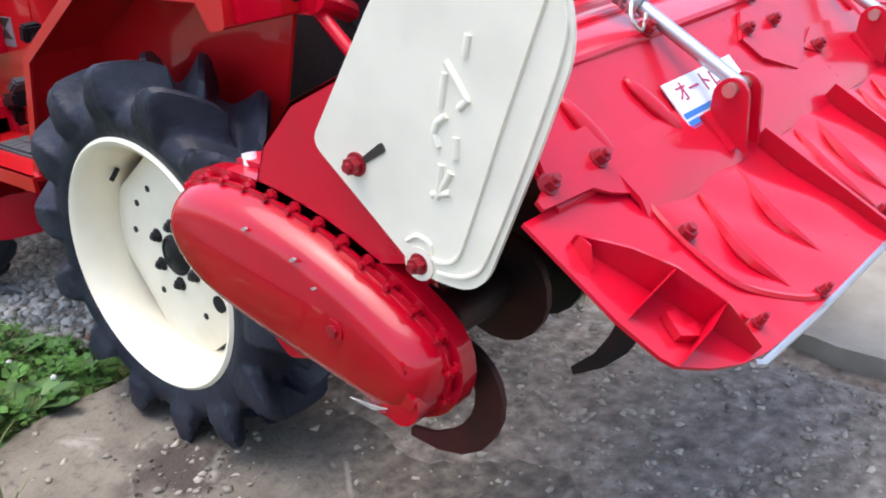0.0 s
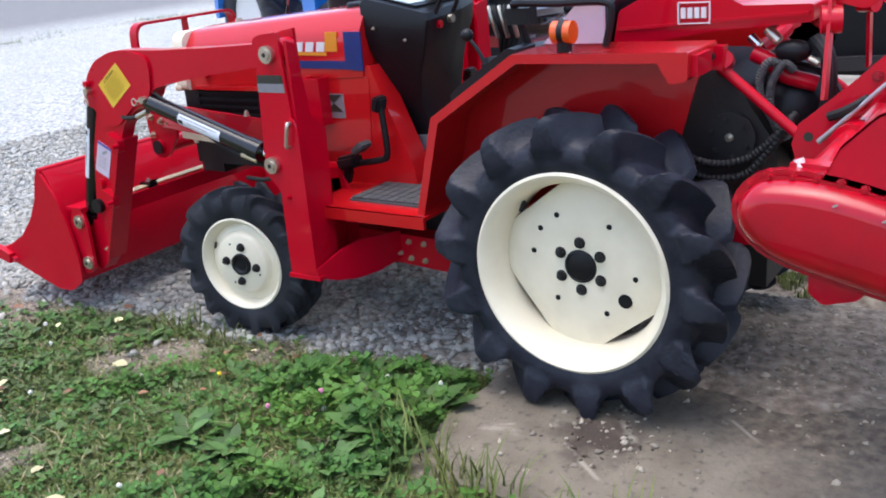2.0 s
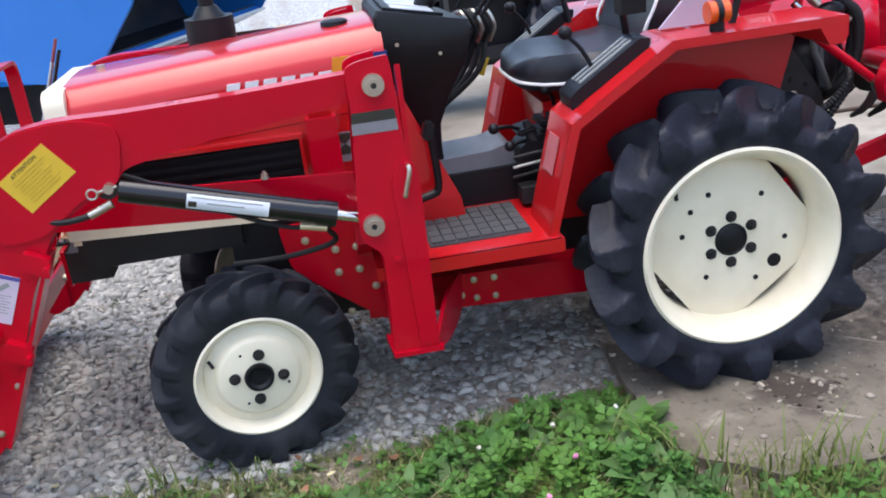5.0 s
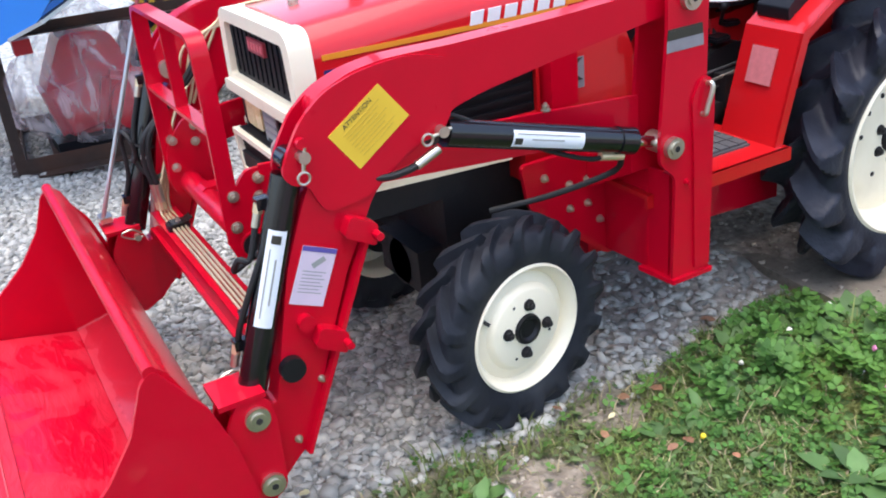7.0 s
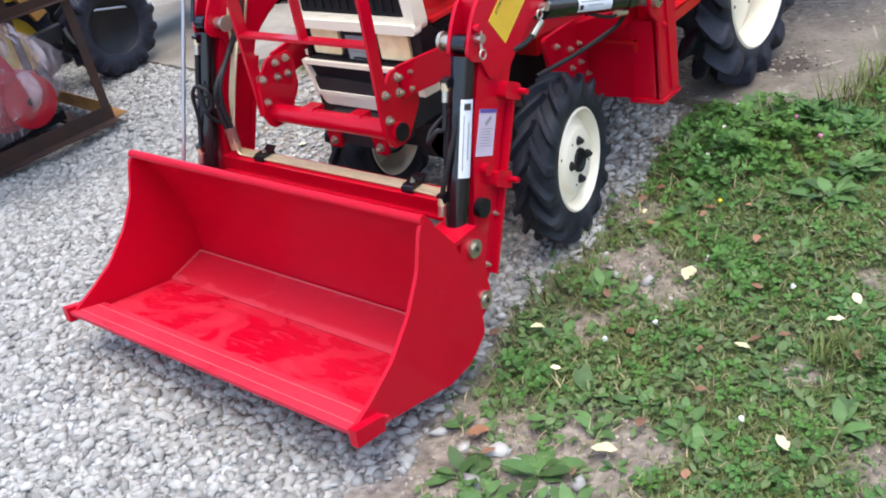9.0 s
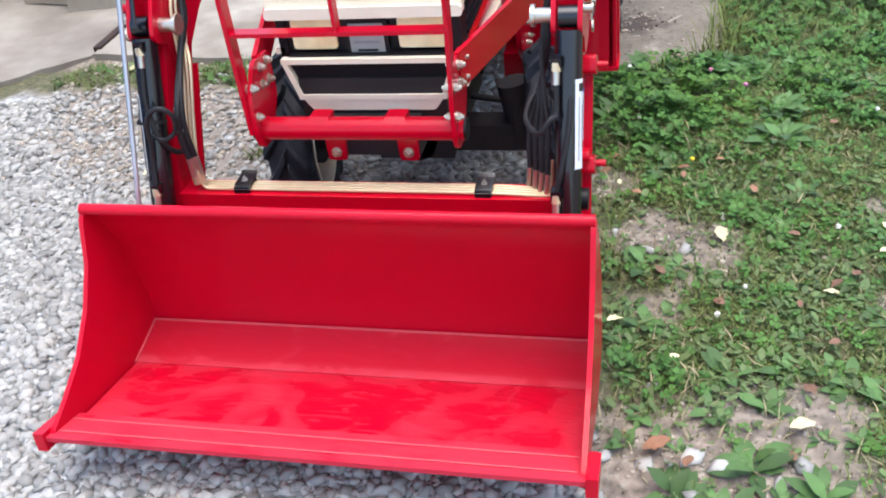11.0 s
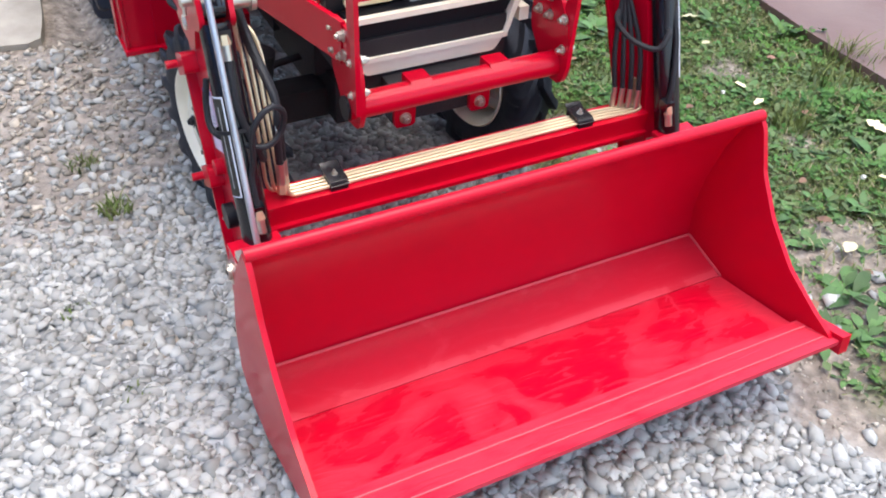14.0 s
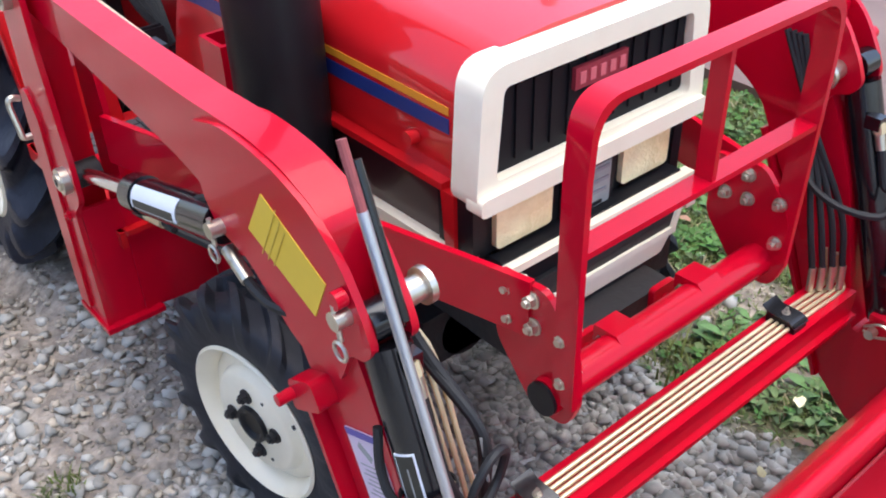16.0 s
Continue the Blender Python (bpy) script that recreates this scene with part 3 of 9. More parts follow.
def zones(x, y):
    """Shares of gravel, turf and road at x, y."""
    e = turf_edge(y)
    turf = smooth01(0.08, -0.1, x - e) * smooth01(7.5, 6.5, y)
    for cx, cy, r in ((-0.86, 1.6, 0.22), (-0.72, 1.5, 0.16), (-0.9, 2.45, 0.33), (-0.66, 2.55, 0.3), (-1.2, 2.62, 0.28), (-1.7, 2.1, 0.2), (-0.76, 1.84, 0.12), (-1.12, 2.3, 0.16), (-0.6, 1.2, 0.13), (-1.5, 1.35, 0.12), (-1.36, 1.86, 0.1)):
        d = np.hypot(x - cx, y - cy) + 0.06 * wobble(x, y, 9.0)
        turf = turf * (1 - 0.9 * smooth01(r, 0.45 * r, d))
    strip = smooth01(0.17, 0.09, np.abs(y - 0.36 - 0.05 * wobble(x, x, 4.0))) * smooth01(0.95, 1.1, x) * smooth01(3.2, 2.9, x)
    turf = np.maximum(turf, strip * 0.9)
    dirt = 0.88 * smooth01(1.25, 0.65, np.hypot((x - 0.95) * 0.8, y - 0.45) + 0.25 * wobble(x, y, 3.0))
    dirt = np.maximum(dirt, 0.5 * smooth01(0.3, 0.8, wobble(x, y, 2.6, 0.4)) * smooth01(2.2, 1.6, y))
    dirt = np.maximum(dirt, 0.75 * smooth01(0.55, 0.35, np.abs(x)) * smooth01(1.6, 0.9, y))
    dirt = np.maximum(dirt, smooth01(0.4, 0.3, y))
    shore = np.interp(y, [0.3, 2.0, 2.3, 2.8, 3.2, 4.0, 6.0], [-0.42, -0.5, -0.54, -0.57, -0.72, -1.0, -1.3]) + 0.07 * wobble(x, y, 6.0)
    gravel = (1 - dirt) * (1 - turf) * smooth01(-0.08, 0.06, x - shore)
    road = smooth01(16.5, 18.0, y)
    return gravel, turf, road


def ground_z(x, y):
    x, y = np.asarray(x, float), np.asarray(y, float)
    z = -0.04 + 0.012 * wobble(x, y, 2.3) + 0.006 * wobble(x, y, 7.0, 1.0)
    z = z + 0.05 * smooth01(1.5, 2.4, y) * smooth01(-0.4, 0.6, x) + 0.02 * smooth01(1.8, 2.6, y)
    z = z + 0.035 * smooth01(-0.5, -1.0, x) * smooth01(6, 3, np.abs(x)) - 0.02 * smooth01(0.4, 0.2, y) * (x < 2.2)
    z = z + 0.042 * smooth01(0.8, 0.35, y) * smooth01(0.55, 0.75, x) * smooth01(2.3, 1.9, x)
    # soil heaped over the inner part of the rear slab, level with it in front
    pad = smooth01(-0.42, -0.2, x + 0.12 * wobble(x, y, 4.0)) * smooth01(0.6, 0.5, x) * smooth01(0.9, 0.4, y)
    z = z * (1 - pad) + pad * (0.007 + 0.005 * wobble(x, y, 6.0))
    return z


def axis_steps(lo, hi, fine_lo, fine_hi, step):
    out = list(np.arange(fine_lo, fine_hi + 1e-6, step))
    d, v = step, fine_lo
    while v > lo:
        d *= 1.35
        v -= d
        out.insert(0, v)
    d, v = step, fine_hi
    while v < hi:
        d *= 1.35
        v += d
        out.append(v)
    return np.array(out)


def build_ground():
    xs, ys = axis_steps(-400, 400, -3.0, 4.0, 0.045), axis_steps(-400, 400, -2.5, 5.0, 0.045)
    gx, gy = np.meshgrid(xs, ys)
    gz = ground_z(gx, gy)
    far = smooth01(8, 40, np.hypot(gx, gy))
    gz = gz * (1 - far) - 0.03 * far
    co = np.stack([gx, gy, gz], -1).reshape(-1, 3)
    nx, ny = len(xs), len(ys)
    i = np.arange(nx * ny).reshape(ny, nx)
    faces = np.stack([i[:-1, :-1], i[:-1, 1:], i[1:, 1:], i[1:, :-1]], -1).reshape(-1, 4)
    me = bpy.data.meshes.new("ground")
    me.from_pydata(co.tolist(), [], faces.tolist())
    g, t, r = zones(gx.ravel(), gy.ravel())
    col = me.color_attributes.new("zone", "FLOAT_COLOR", "POINT")
    col.data.foreach_set("color", np.stack([g, t, r, np.ones_like(g)], -1).astype(np.float32).ravel())
    me.materials.append(GROUND)
    me.polygons.foreach_set("use_smooth", [True] * len(me.polygons))
    tagged(new("ground", me), "gravel and soil yard with a clover lawn beside it", "ground", kind="structure")


build_ground()


def slab(name, outline, top, thick, material, label, ragged=0.012, seed=3):
    """A flat cast slab with a slightly broken edge."""
    rnd = random.Random(seed)
    pts = []
    n = len(outline)
    for i in range(n):
        a, b = Vector(outline[i]), Vector(outline[(i + 1) % n])
        k = max(1, int((b - a).length / 0.08))
        for j in range(k):
            p = a.lerp(b, j / k)
            pts.append((p.x + rnd.uniform(-ragged, ragged), p.y + rnd.uniform(-ragged, ragged)))
    return single(name, prism(pts, "z", top - thick, top), material, label, "slab", kind="structure", bevel=0.006)


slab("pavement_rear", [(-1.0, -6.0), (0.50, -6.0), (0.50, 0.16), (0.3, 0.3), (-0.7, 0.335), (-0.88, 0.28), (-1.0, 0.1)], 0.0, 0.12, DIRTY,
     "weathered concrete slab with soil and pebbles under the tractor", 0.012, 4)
slab("pavement_side", [(0.6, -6.0), (1.93, -6.0), (1.96, 0.15), (0.83, 0.27), (0.78, 0.24), (0.74, -0.06), (0.65, -1.2)], 0.018, 0.12, CONC2,
     "pale concrete slab beside the tractor", 0.008, 5)
slab("pavement_far", [(2.02, -6.0), (7.0, -6.0), (7.0, 0.5), (2.6, 0.6), (2.02, 0.1)], -0.012, 0.12, CONC, "grey concrete slab behind the rail", 0.012, 6)
slab("brown_slab", [(-9, -8), (-2.12, -8), (-2.03, -0.7), (-1.97, 0.3), (-1.9, 1.25), (-1.93, 3.6), (-9, 3.8)], 0.045, 0.12, BROWN,
     "flat reddish-brown slab along the lawn", 0.006, 7)
single("edge_rail", prism([(1.95, -0.01), (1.99, -0.01), (1.99, 0.03), (1.95, 0.03)], "y", -6.0, 0.1), RUST, "dark steel rail let in along the concrete slab", "rail",
       kind="structure", bevel=0.002)


# ---------------------------------------------------------------- wheels
def moulded_tyre(c, s, w, stations, lugs, sweep, phase, cols=28, seed=8):
    """A tyre moulded in one skin. Stations run from the outer bead to the middle: across and radius between the lugs, across and radius on a crest,
    share of the lugs' sweep, half-widths of crest and foot. The inner half mirrors them, half a pitch on."""
    rnd = random.Random(seed)
    tall = [rnd.uniform(-0.0015, 0.0015) for _ in range(2 * lugs)]
    rows = [(1, st) for st in stations[:-1]] + [(0, stations[-1])] + [(-1, st) for st in stations[-2::-1]]
    n = lugs * cols
    bm = bmesh.new()
    grid = []
    for side, (a0, r0, a1, r1, u, crest, foot) in rows:
        ring = []
        for i in range(n):
            turns = [i / cols] if side > 0 else [i / cols - 0.5] if side < 0 else [i / cols, i / cols - 0.5]
            d, f = min((abs(t - round(t)) * math.tau / lugs * r1, t) for t in turns)
            k = 1.0 if d <= crest else max(0.0, (foot - d) / (foot - crest)) ** 2
            a, r = a0 + (a1 - a0) * k, r0 + (r1 - r0 + tall[round(f) % lugs + (lugs if side < 0 else 0)]) * k
            q = phase + math.tau * i / n + sweep * u
            ring.append(bm.verts.new((c[0] + s * (side or 1) * a * w, c[1] + r * math.cos(q), c[2] + r * math.sin(q))))
        grid.append(ring)
    for p, q in zip(grid, grid[1:] + grid[:1]):
        for i in range(n):
            bm.faces.new((p[i], p[(i + 1) % n], q[(i + 1) % n], q[i]))
    bmesh.ops.recalc_face_normals(bm, faces=bm.faces)
    return bm


# tall swept paddy lugs whose ends hang over the sidewall
PADDY = [(0.78, 0.276, 0.78, 0.276, 0.0, 0.02, 0.06), (0.94, 0.29, 0.94, 0.29, 0.0, 0.02, 0.06), (1.02, 0.318, 1.02, 0.318, 0.0, 0.02, 0.06), (1.015, 0.331, 1.025, 0.333, 0.0, 0.022, 0.034), (1.0, 0.34, 1.1, 0.345, 0.0, 0.036, 0.05),
         (0.97, 0.35, 1.14, 0.366, 0.0, 0.04, 0.058), (0.93, 0.357, 1.145, 0.393, 0.01, 0.033, 0.066), (0.89, 0.362, 1.13, 0.42, 0.025, 0.023, 0.076), (0.84, 0.366, 1.06, 0.436, 0.06, 0.015, 0.088), (0.76, 0.37, 0.95, 0.443, 0.14, 0.0125, 0.086),
         (0.62, 0.374, 0.76, 0.445, 0.28, 0.0115, 0.08), (0.44, 0.376, 0.52, 0.445, 0.5, 0.011, 0.07), (0.26, 0.377, 0.28, 0.443, 0.72, 0.011, 0.062), (0.1, 0.378, 0.09, 0.437, 0.92, 0.011, 0.055), (0.0, 0.378, 0.0, 0.405, 1.03, 0.008, 0.045)]


def lugged(rb, rc, rl, crest, foot):
    """Stations of an ordinary lugged tyre: bead, tread and lug radius."""
    m = rc - rb
    return [(0.78, rb, 0.78, rb, 0, crest, foot), (0.92, rb + 0.12 * m, 0.92, rb + 0.12 * m, 0, crest, foot), (1.02, rb + 0.48 * m, 1.02, rb + 0.48 * m, 0, crest, foot), (1.0, rb + 0.62 * m, 1.05, rb + 0.64 * m, 0, crest, foot),
            (0.96, rc - 0.22 * m, 1.06, rc - 0.1 * m, 0.02, crest, foot), (0.9, rc - 0.1 * m, 1.02, rl - 0.12 * m, 0.06, crest, foot), (0.78, rc - 0.03 * m, 0.88, rl - 0.02 * m, 0.16, crest, foot), (0.6, rc, 0.66, rl, 0.34, crest, foot),
            (0.4, rc, 0.42, rl, 0.55, crest, foot), (0.2, rc, 0.2, rl, 0.77, crest, foot), (0.06, rc, 0.06, rl - 0.02 * m, 0.94, crest, foot), (0.0, rc, 0.0, rc + 0.25 * (rl - rc), 1.0, crest, foot)]


def disc_with_flats(c, s, a0, a1, r, flat, turn, dish=0.0, r_in=0.0):
    """A wheel disc whose rim is cut flat on four sides."""
    n, rings = 96, []
    for a, k in ((a0, 1.0), (a1, 1.0), (a1 + dish * 0.5, 0.86), (a1 + dish, 0.72), (a1 + dish, 0.3)):
        ring = []
        for i in range(n):
            q = i * math.tau / n
            d = (q - turn + math.pi / 4) % (math.pi / 2) - math.pi / 4
            rr = min(r, flat / math.cos(d)) * k
            ring.append((c[0] + s * a, c[1] + rr * math.cos(q), c[2] + rr * math.sin(q)))
        rings.append(ring)
    return loft(rings)


def polar(c, s, a, r, deg):
    return (c[0] + s * a, c[1] + r * math.cos(radians(deg)), c[2] + r * math.sin(radians(deg)))


def rear_wheel(parent, s):
    c = (s * 0.455, 0.0, 0.425)
    o = (s, 0, 0)
    rim = part("rear_wheel", lathe([(0.098, 0.276), (0.102, 0.285), (0.096, 0.293), (0.086, 0.291), (0.08, 0.276), (0.06, 0.262), (0.03, 0.256), (-0.06, 0.256), (-0.09, 0.284),
                                    (-0.096, 0.282), (-0.07, 0.248), (0.0, 0.244), (0.04, 0.248), (0.07, 0.258), (0.086, 0.268)], c, s, 72), CREAM, parent, "cream-painted steel rear wheel", angle=50)
    part("tyre", moulded_tyre(c, s, 0.1, PADDY, 14, 0.3, 0.095, 36), RUBBER, rim, "black agricultural tyre with deep swept lugs", angle=36)
    part("disc", disc_with_flats(c, s, -0.016, -0.004, 0.246, 0.222, radians(53), 0.02), CREAM, rim, "cream disc with four cut edges", angle=30)
    part("inner_hub", lathe([(-0.2, 0.0), (-0.2, 0.09), (-0.08, 0.12), (-0.05, 0.2), (-0.036, 0.2), (-0.036, 0.0)], c, s, 32, closed=False), CAST, rim, "dark axle hub")
    part("hub_cap", lathe([(0.014, 0.0), (0.014, 0.05), (0.02, 0.048), (0.023, 0.042), (0.02, 0.04), (0.026, 0.02), (0.027, 0.0)], c, s, 32, closed=False), BLACK, rim, "black hub cap")
    for k in range(6):
        part("wheel_bolt", bolt(polar(c, s, 0.015, 0.07, 30 + 60 * k), o, 0.0125, 0.01), CAST, rim)
    for deg, rr, r in ((65, 0.16, 0.008), (126, 0.155, 0.008), (40, 0.158, 0.008), (12, 0.15, 0.008), (186, 0.165, 0.008), (213, 0.158, 0.021), (240, 0.152, 0.008), (306, 0.13, 0.008)):
        p = polar(c, s, 0.01, rr, deg if s < 0 else 180 - deg)
        part("hole", rod(p, (p[0] + s * 0.0075, p[1], p[2]), r, 14), BLACK, rim)
    p = polar(c, s, 0.02, 0.244, 47)
    part("valve", rod(p, (p[0] + s * 0.02, p[1] + 0.004, p[2] - 0.026), 0.006, 8), BLACK, rim, "black tyre valve")


def front_wheel(parent, s):
    c = (s * 0.412, 1.392, 0.252)
    o = (s, 0, 0)
    rim = part("front_wheel", lathe([(0.066, 0.166), (0.07, 0.172), (0.066, 0.178), (0.058, 0.176), (0.05, 0.162), (0.02, 0.156), (-0.05, 0.158), (-0.066, 0.174), (-0.07, 0.17), (-0.05, 0.15),
                                     (0.0, 0.148), (0.038, 0.15), (0.054, 0.158)], c, s, 64), CREAM, parent, "cream-painted steel front wheel", angle=50)
    part("tyre", moulded_tyre(c, s, 0.069, lugged(0.165, 0.262, 0.289, 0.014, 0.03), 16, 0.4, 0.3, 24), DUSTYR, rim, "black lugged front tyre", angle=40)
    part("disc", lathe([(0.02, 0.152), (0.03, 0.152), (0.036, 0.142), (0.042, 0.122), (0.058, 0.112), (0.062, 0.105), (0.062, 0.0), (0.02, 0.0)], c, s, 56, closed=False), CREAM, rim, "cream dished disc")
    part("hub_cap", lathe([(0.062, 0.0), (0.062, 0.042), (0.072, 0.04), (0.072, 0.032), (0.065, 0.024), (0.064, 0.0)], c, s, 28, closed=False), BLACK, rim, "black hub")
    for k in range(4):
        part("wheel_bolt", bolt(polar(c, s, 0.063, 0.067, 8 + 90 * k), o, 0.012, 0.01), CAST, rim)
    for deg in (62, 205, 300):
        p = polar(c, s, 0.058, 0.085, deg)
        part("hole", rod(p, (p[0] + s * 0.0055, p[1], p[2]), 0.004, 10), BLACK, rim)
    p = polar(c, s, 0.035, 0.143, 28)
    part("valve", rod(p, (p[0] + s * 0.02, p[1] - 0.01, p[2] - 0.012), 0.005, 8), CAST, rim, "tyre valve")
    # the wheels are steered a little to the left
    pivot = Matrix.Translation(c)
    rim.matrix_basis = pivot @ Matrix.Rotation(radians(8.5), 4, "Z") @ pivot.inverted()


# ---------------------------------------------------------------- tractor
tractor = thing("compact_tractor", (0, 0.6, 0), "small red tractor with cream wheels and grille frame on gravel", "tractor")
for side in (-1, 1):
    rear_wheel(tractor, side)
    front_wheel(tractor, side)


def hood_ring(y, k):
    """Hood section at y; k runs from 0 at the nose to 1 at the dash."""
    zt, zs, wt = 1.066 + 0.062 * k, 1.005 + 0.05 * k, 0.2 - 0.005 * k
    zb = 0.855 + 0.05 * k
    half = [(0.238, zb), (0.24, zs - 0.02), (0.234, zs), (0.226, zs + 0.014), (wt, zt - 0.014), (wt - 0.014, zt - 0.004), (wt - 0.04, zt), (0.07, zt + 0.006)]
    return [(x, y, z) for x, z in half] + [(-x, y, z) for x, z in half[::-1]]


part("hood", loft([hood_ring(y, k) for y, k in ((1.775, 0.0), (1.74, 0.02), (1.5, 0.3), (1.2, 0.66), (0.9, 1.0))]), BODY, tractor, "glossy orange-red engine hood", bevel=0.002, angle=30)
for s in (-1, 1):
    side_panel = part("side_panel", prism(rounded([(0.88, 0.905), (1.77, 0.853), (1.77, 0.69), (1.2, 0.655), (0.9, 0.655)], 0.01), "x", s * 0.225, s * 0.236), BODY, tractor,
                      "orange-red engine side panel", bevel=0.002)
    part("vent_frame", prism([(1.16, 0.862), (1.74, 0.862), (1.74, 0.85), (1.17, 0.85), (1.17, 0.735), (1.74, 0.735), (1.74, 0.722), (1.16, 0.722)], "x", s * 0.236, s * 0.258), BODY,
         side_panel, bevel=0.002)
    part("vent", prism([(1.17, 0.85), (1.74, 0.85), (1.74, 0.735), (1.17, 0.735)], "x", s * 0.236, s * 0.243), GRILLEB if s < 0 else VENTP, side_panel, "black ribbed side vent" if s < 0 else "dark side vent panel")
    if s > 0:
        part("vent_post", prism([(1.735, 0.85), (1.765, 0.85), (1.765, 0.735), (1.745, 0.735)], "x", 0.236, 0.256), BODY, side_panel, bevel=0.002)
    for k in range(4 if s < 0 else 0):
        z = 0.752 + 0.027 * k
        part("vent_fin", box((min(s * 0.243, s * 0.251), 1.18, z), (max(s * 0.243, s * 0.251), 1.73, z + 0.01)), GRILLEB, side_panel)
    part("sill", prism([(1.26, 0.625), (1.84, 0.655), (1.84, 0.69), (1.26, 0.66)] if s < 0 else [(1.25, 0.685), (1.8, 0.735), (1.8, 0.752), (1.25, 0.74)], "x", s * 0.236, s * 0.262), CREAM, tractor, "cream trim strip under the hood", bevel=0.003)
    part("stripe", prism([(1.74, 0.985), (1.05, 0.976), (1.05, 0.988), (1.74, 0.998)] if s < 0 else [(1.74, 0.968), (1.05, 0.976), (1.05, 0.988), (1.74, 0.981)], "x", s * 0.2395, s * 0.2415), ORANGE, tractor, "yellow-orange stripe")
    part("stripe", prism([(1.74, 0.938), (0.93, 0.93), (0.93, 0.958), (1.74, 0.962)], "x", s * 0.2392, s * 0.2412), DARKBLUE, tractor, "dark blue stripe")
    part("decal", prism([(1.055, 0.99), (1.0, 0.99), (0.995, 1.055), (1.045, 1.055)], "x", s * 0.2355, s * 0.2415), ORANGE, tractor, "yellow hood decal")
    part("decal", prism([(0.97, 0.93), (0.895, 0.925), (0.893, 1.055), (0.965, 1.055)], "x", s * 0.2355, s * 0.2417), DARKBLUE, tractor, "dark blue hood decal")
    for k in range(6):
        y = 1.345 - 0.05 * k
        part("badge_mark", prism([(y, 0.99), (y - 0.036, 0.99), (y - 0.044, 1.022), (y - 0.008, 1.022)], "x", s * 0.237, s * 0.242), WHITE, tractor, "plain white hood mark")
    part("warning_label", prism([(1.09, 0.845), (1.0, 0.845), (1.0, 0.76), (1.09, 0.76)], "x", s * 0.236, s * 0.238), DULLW, tractor, "white and black warning label")
    part("bracket", prism([(s * 0.236, 1.06), (s * 0.29, 1.06), (s * 0.29, 1.145), (s * 0.236, 1.145), (s * 0.236, 1.135), (s * 0.28, 1.135), (s * 0.28, 1.07), (s * 0.236, 1.07)], "z", 0.74, 0.905), RED, tractor, "red upright bracket beside the engine", bevel=0.004)
    part("label_print", prism([(1.085, 0.842), (1.005, 0.842), (1.045, 0.812)], "x", s * 0.238, s * 0.2395), INK, tractor)
    part("label_print", prism([(1.085, 0.782), (1.005, 0.782), (1.045, 0.812)], "x", s * 0.238, s * 0.2395), INK, tractor)
    part("cowl", prism([(0.9, 0.94), (0.875, 0.94), (0.73, 0.6), (0.72, 0.53), (1.2, 0.53), (1.2, 0.66), (0.9, 0.66)], "x", s * 0.14, s * 0.232), BODY, tractor, "red cowl side under the dash", bevel=0.004)
    part("pedal_arm", tube([(s * 0.28, 0.808, 0.83), (s * 0.28, 0.8, 0.73), (s * 0.28, 0.8, 0.655), (s * 0.28, 0.83, 0.633), (s * 0.28, 0.95, 0.612)], 0.012, 8, 4), BLACK, tractor, "black pedal lever")
    part("pedal", turned_box((s * 0.28, 0.812, 0.825), (0.055, 0.03, 0.05), Matrix.Rotation(radians(15), 3, "X")), BLACK, tractor, "black foot pedal", bevel=0.006)
    part("pedal", turned_box((s * 0.3, 0.893, 0.678), (0.065, 0.055, 0.024), Matrix.Rotation(radians(-35), 3, "X")), MATR, tractor, "grey foot pedal", bevel=0.006)
    part("pedal_boss", turned_box((s * 0.29, 0.96, 0.622), (0.06, 0.085, 0.045), Matrix.Rotation(radians(-12), 3, "X")), BLACK, tractor, "black pedal boss", bevel=0.01)
    part("pedal_stop", turned_box((s * 0.29, 0.975, 0.572), (0.03, 0.03, 0.06), Matrix.Rotation(radians(25), 3, "X")), BLACK, tractor, bevel=0.006)
    part("reflector", rod((s * 0.24, 1.66, 0.905), (s * 0.258, 1.66, 0.905), 0.012, 14), BODY, tractor)

# nose: cream frame, grille, lamps
def frame_ring(outer, inner, y0, y1):
    """A flat frame between two outlines of the same number of points."""
    bm = bmesh.new()
    vs = [[bm.verts.new((x, y, z)) for x, z in line] for line, y in ((outer, y0), (outer, y1), (inner, y1), (inner, y0))]
    k = len(outer)
    for a, b in zip(vs, vs[1:] + vs[:1]):
        for i in range(k):
            bm.faces.new((a[i], a[(i + 1) % k], b[(i + 1) % k], b[i]))
    return bm


grille = part("grille_frame", frame_ring(rounded([(0.262, 0.843), (0.246, 1.064), (-0.246, 1.064), (-0.262, 0.843)], [0.03, 0.045, 0.045, 0.03], 6),
                                         rounded([(0.222, 0.886), (0.208, 1.03), (-0.208, 1.03), (-0.222, 0.886)], [0.012, 0.014, 0.014, 0.012], 6), 1.765, 1.822), CREAM, tractor,
              "cream grille frame", bevel=0.006, angle=50)
part("grille_lip", prism(rounded([(0.262, 0.842), (0.26, 0.872), (-0.26, 0.872), (-0.262, 0.842)], 0.012), "y", 1.80, 1.834), CREAM, grille, "cream lower lip", bevel=0.008)
part("grille_mesh", prism([(0.23, 0.86), (0.214, 1.035), (-0.214, 1.035), (-0.23, 0.86)], "y", 1.79, 1.804), GRILLEB, grille, "black grille")
for k in range(12):
    x = -0.198 + 0.036 * k
    part("grille_slat", box((x - 0.009, 1.803, 0.9), (x + 0.009, 1.808, 1.018)), GRILLEB, grille)
part("badge", box((-0.058, 1.808, 0.975), (0.058, 1.816, 1.01)), BADGE, grille, "faded red model badge", bevel=0.002)
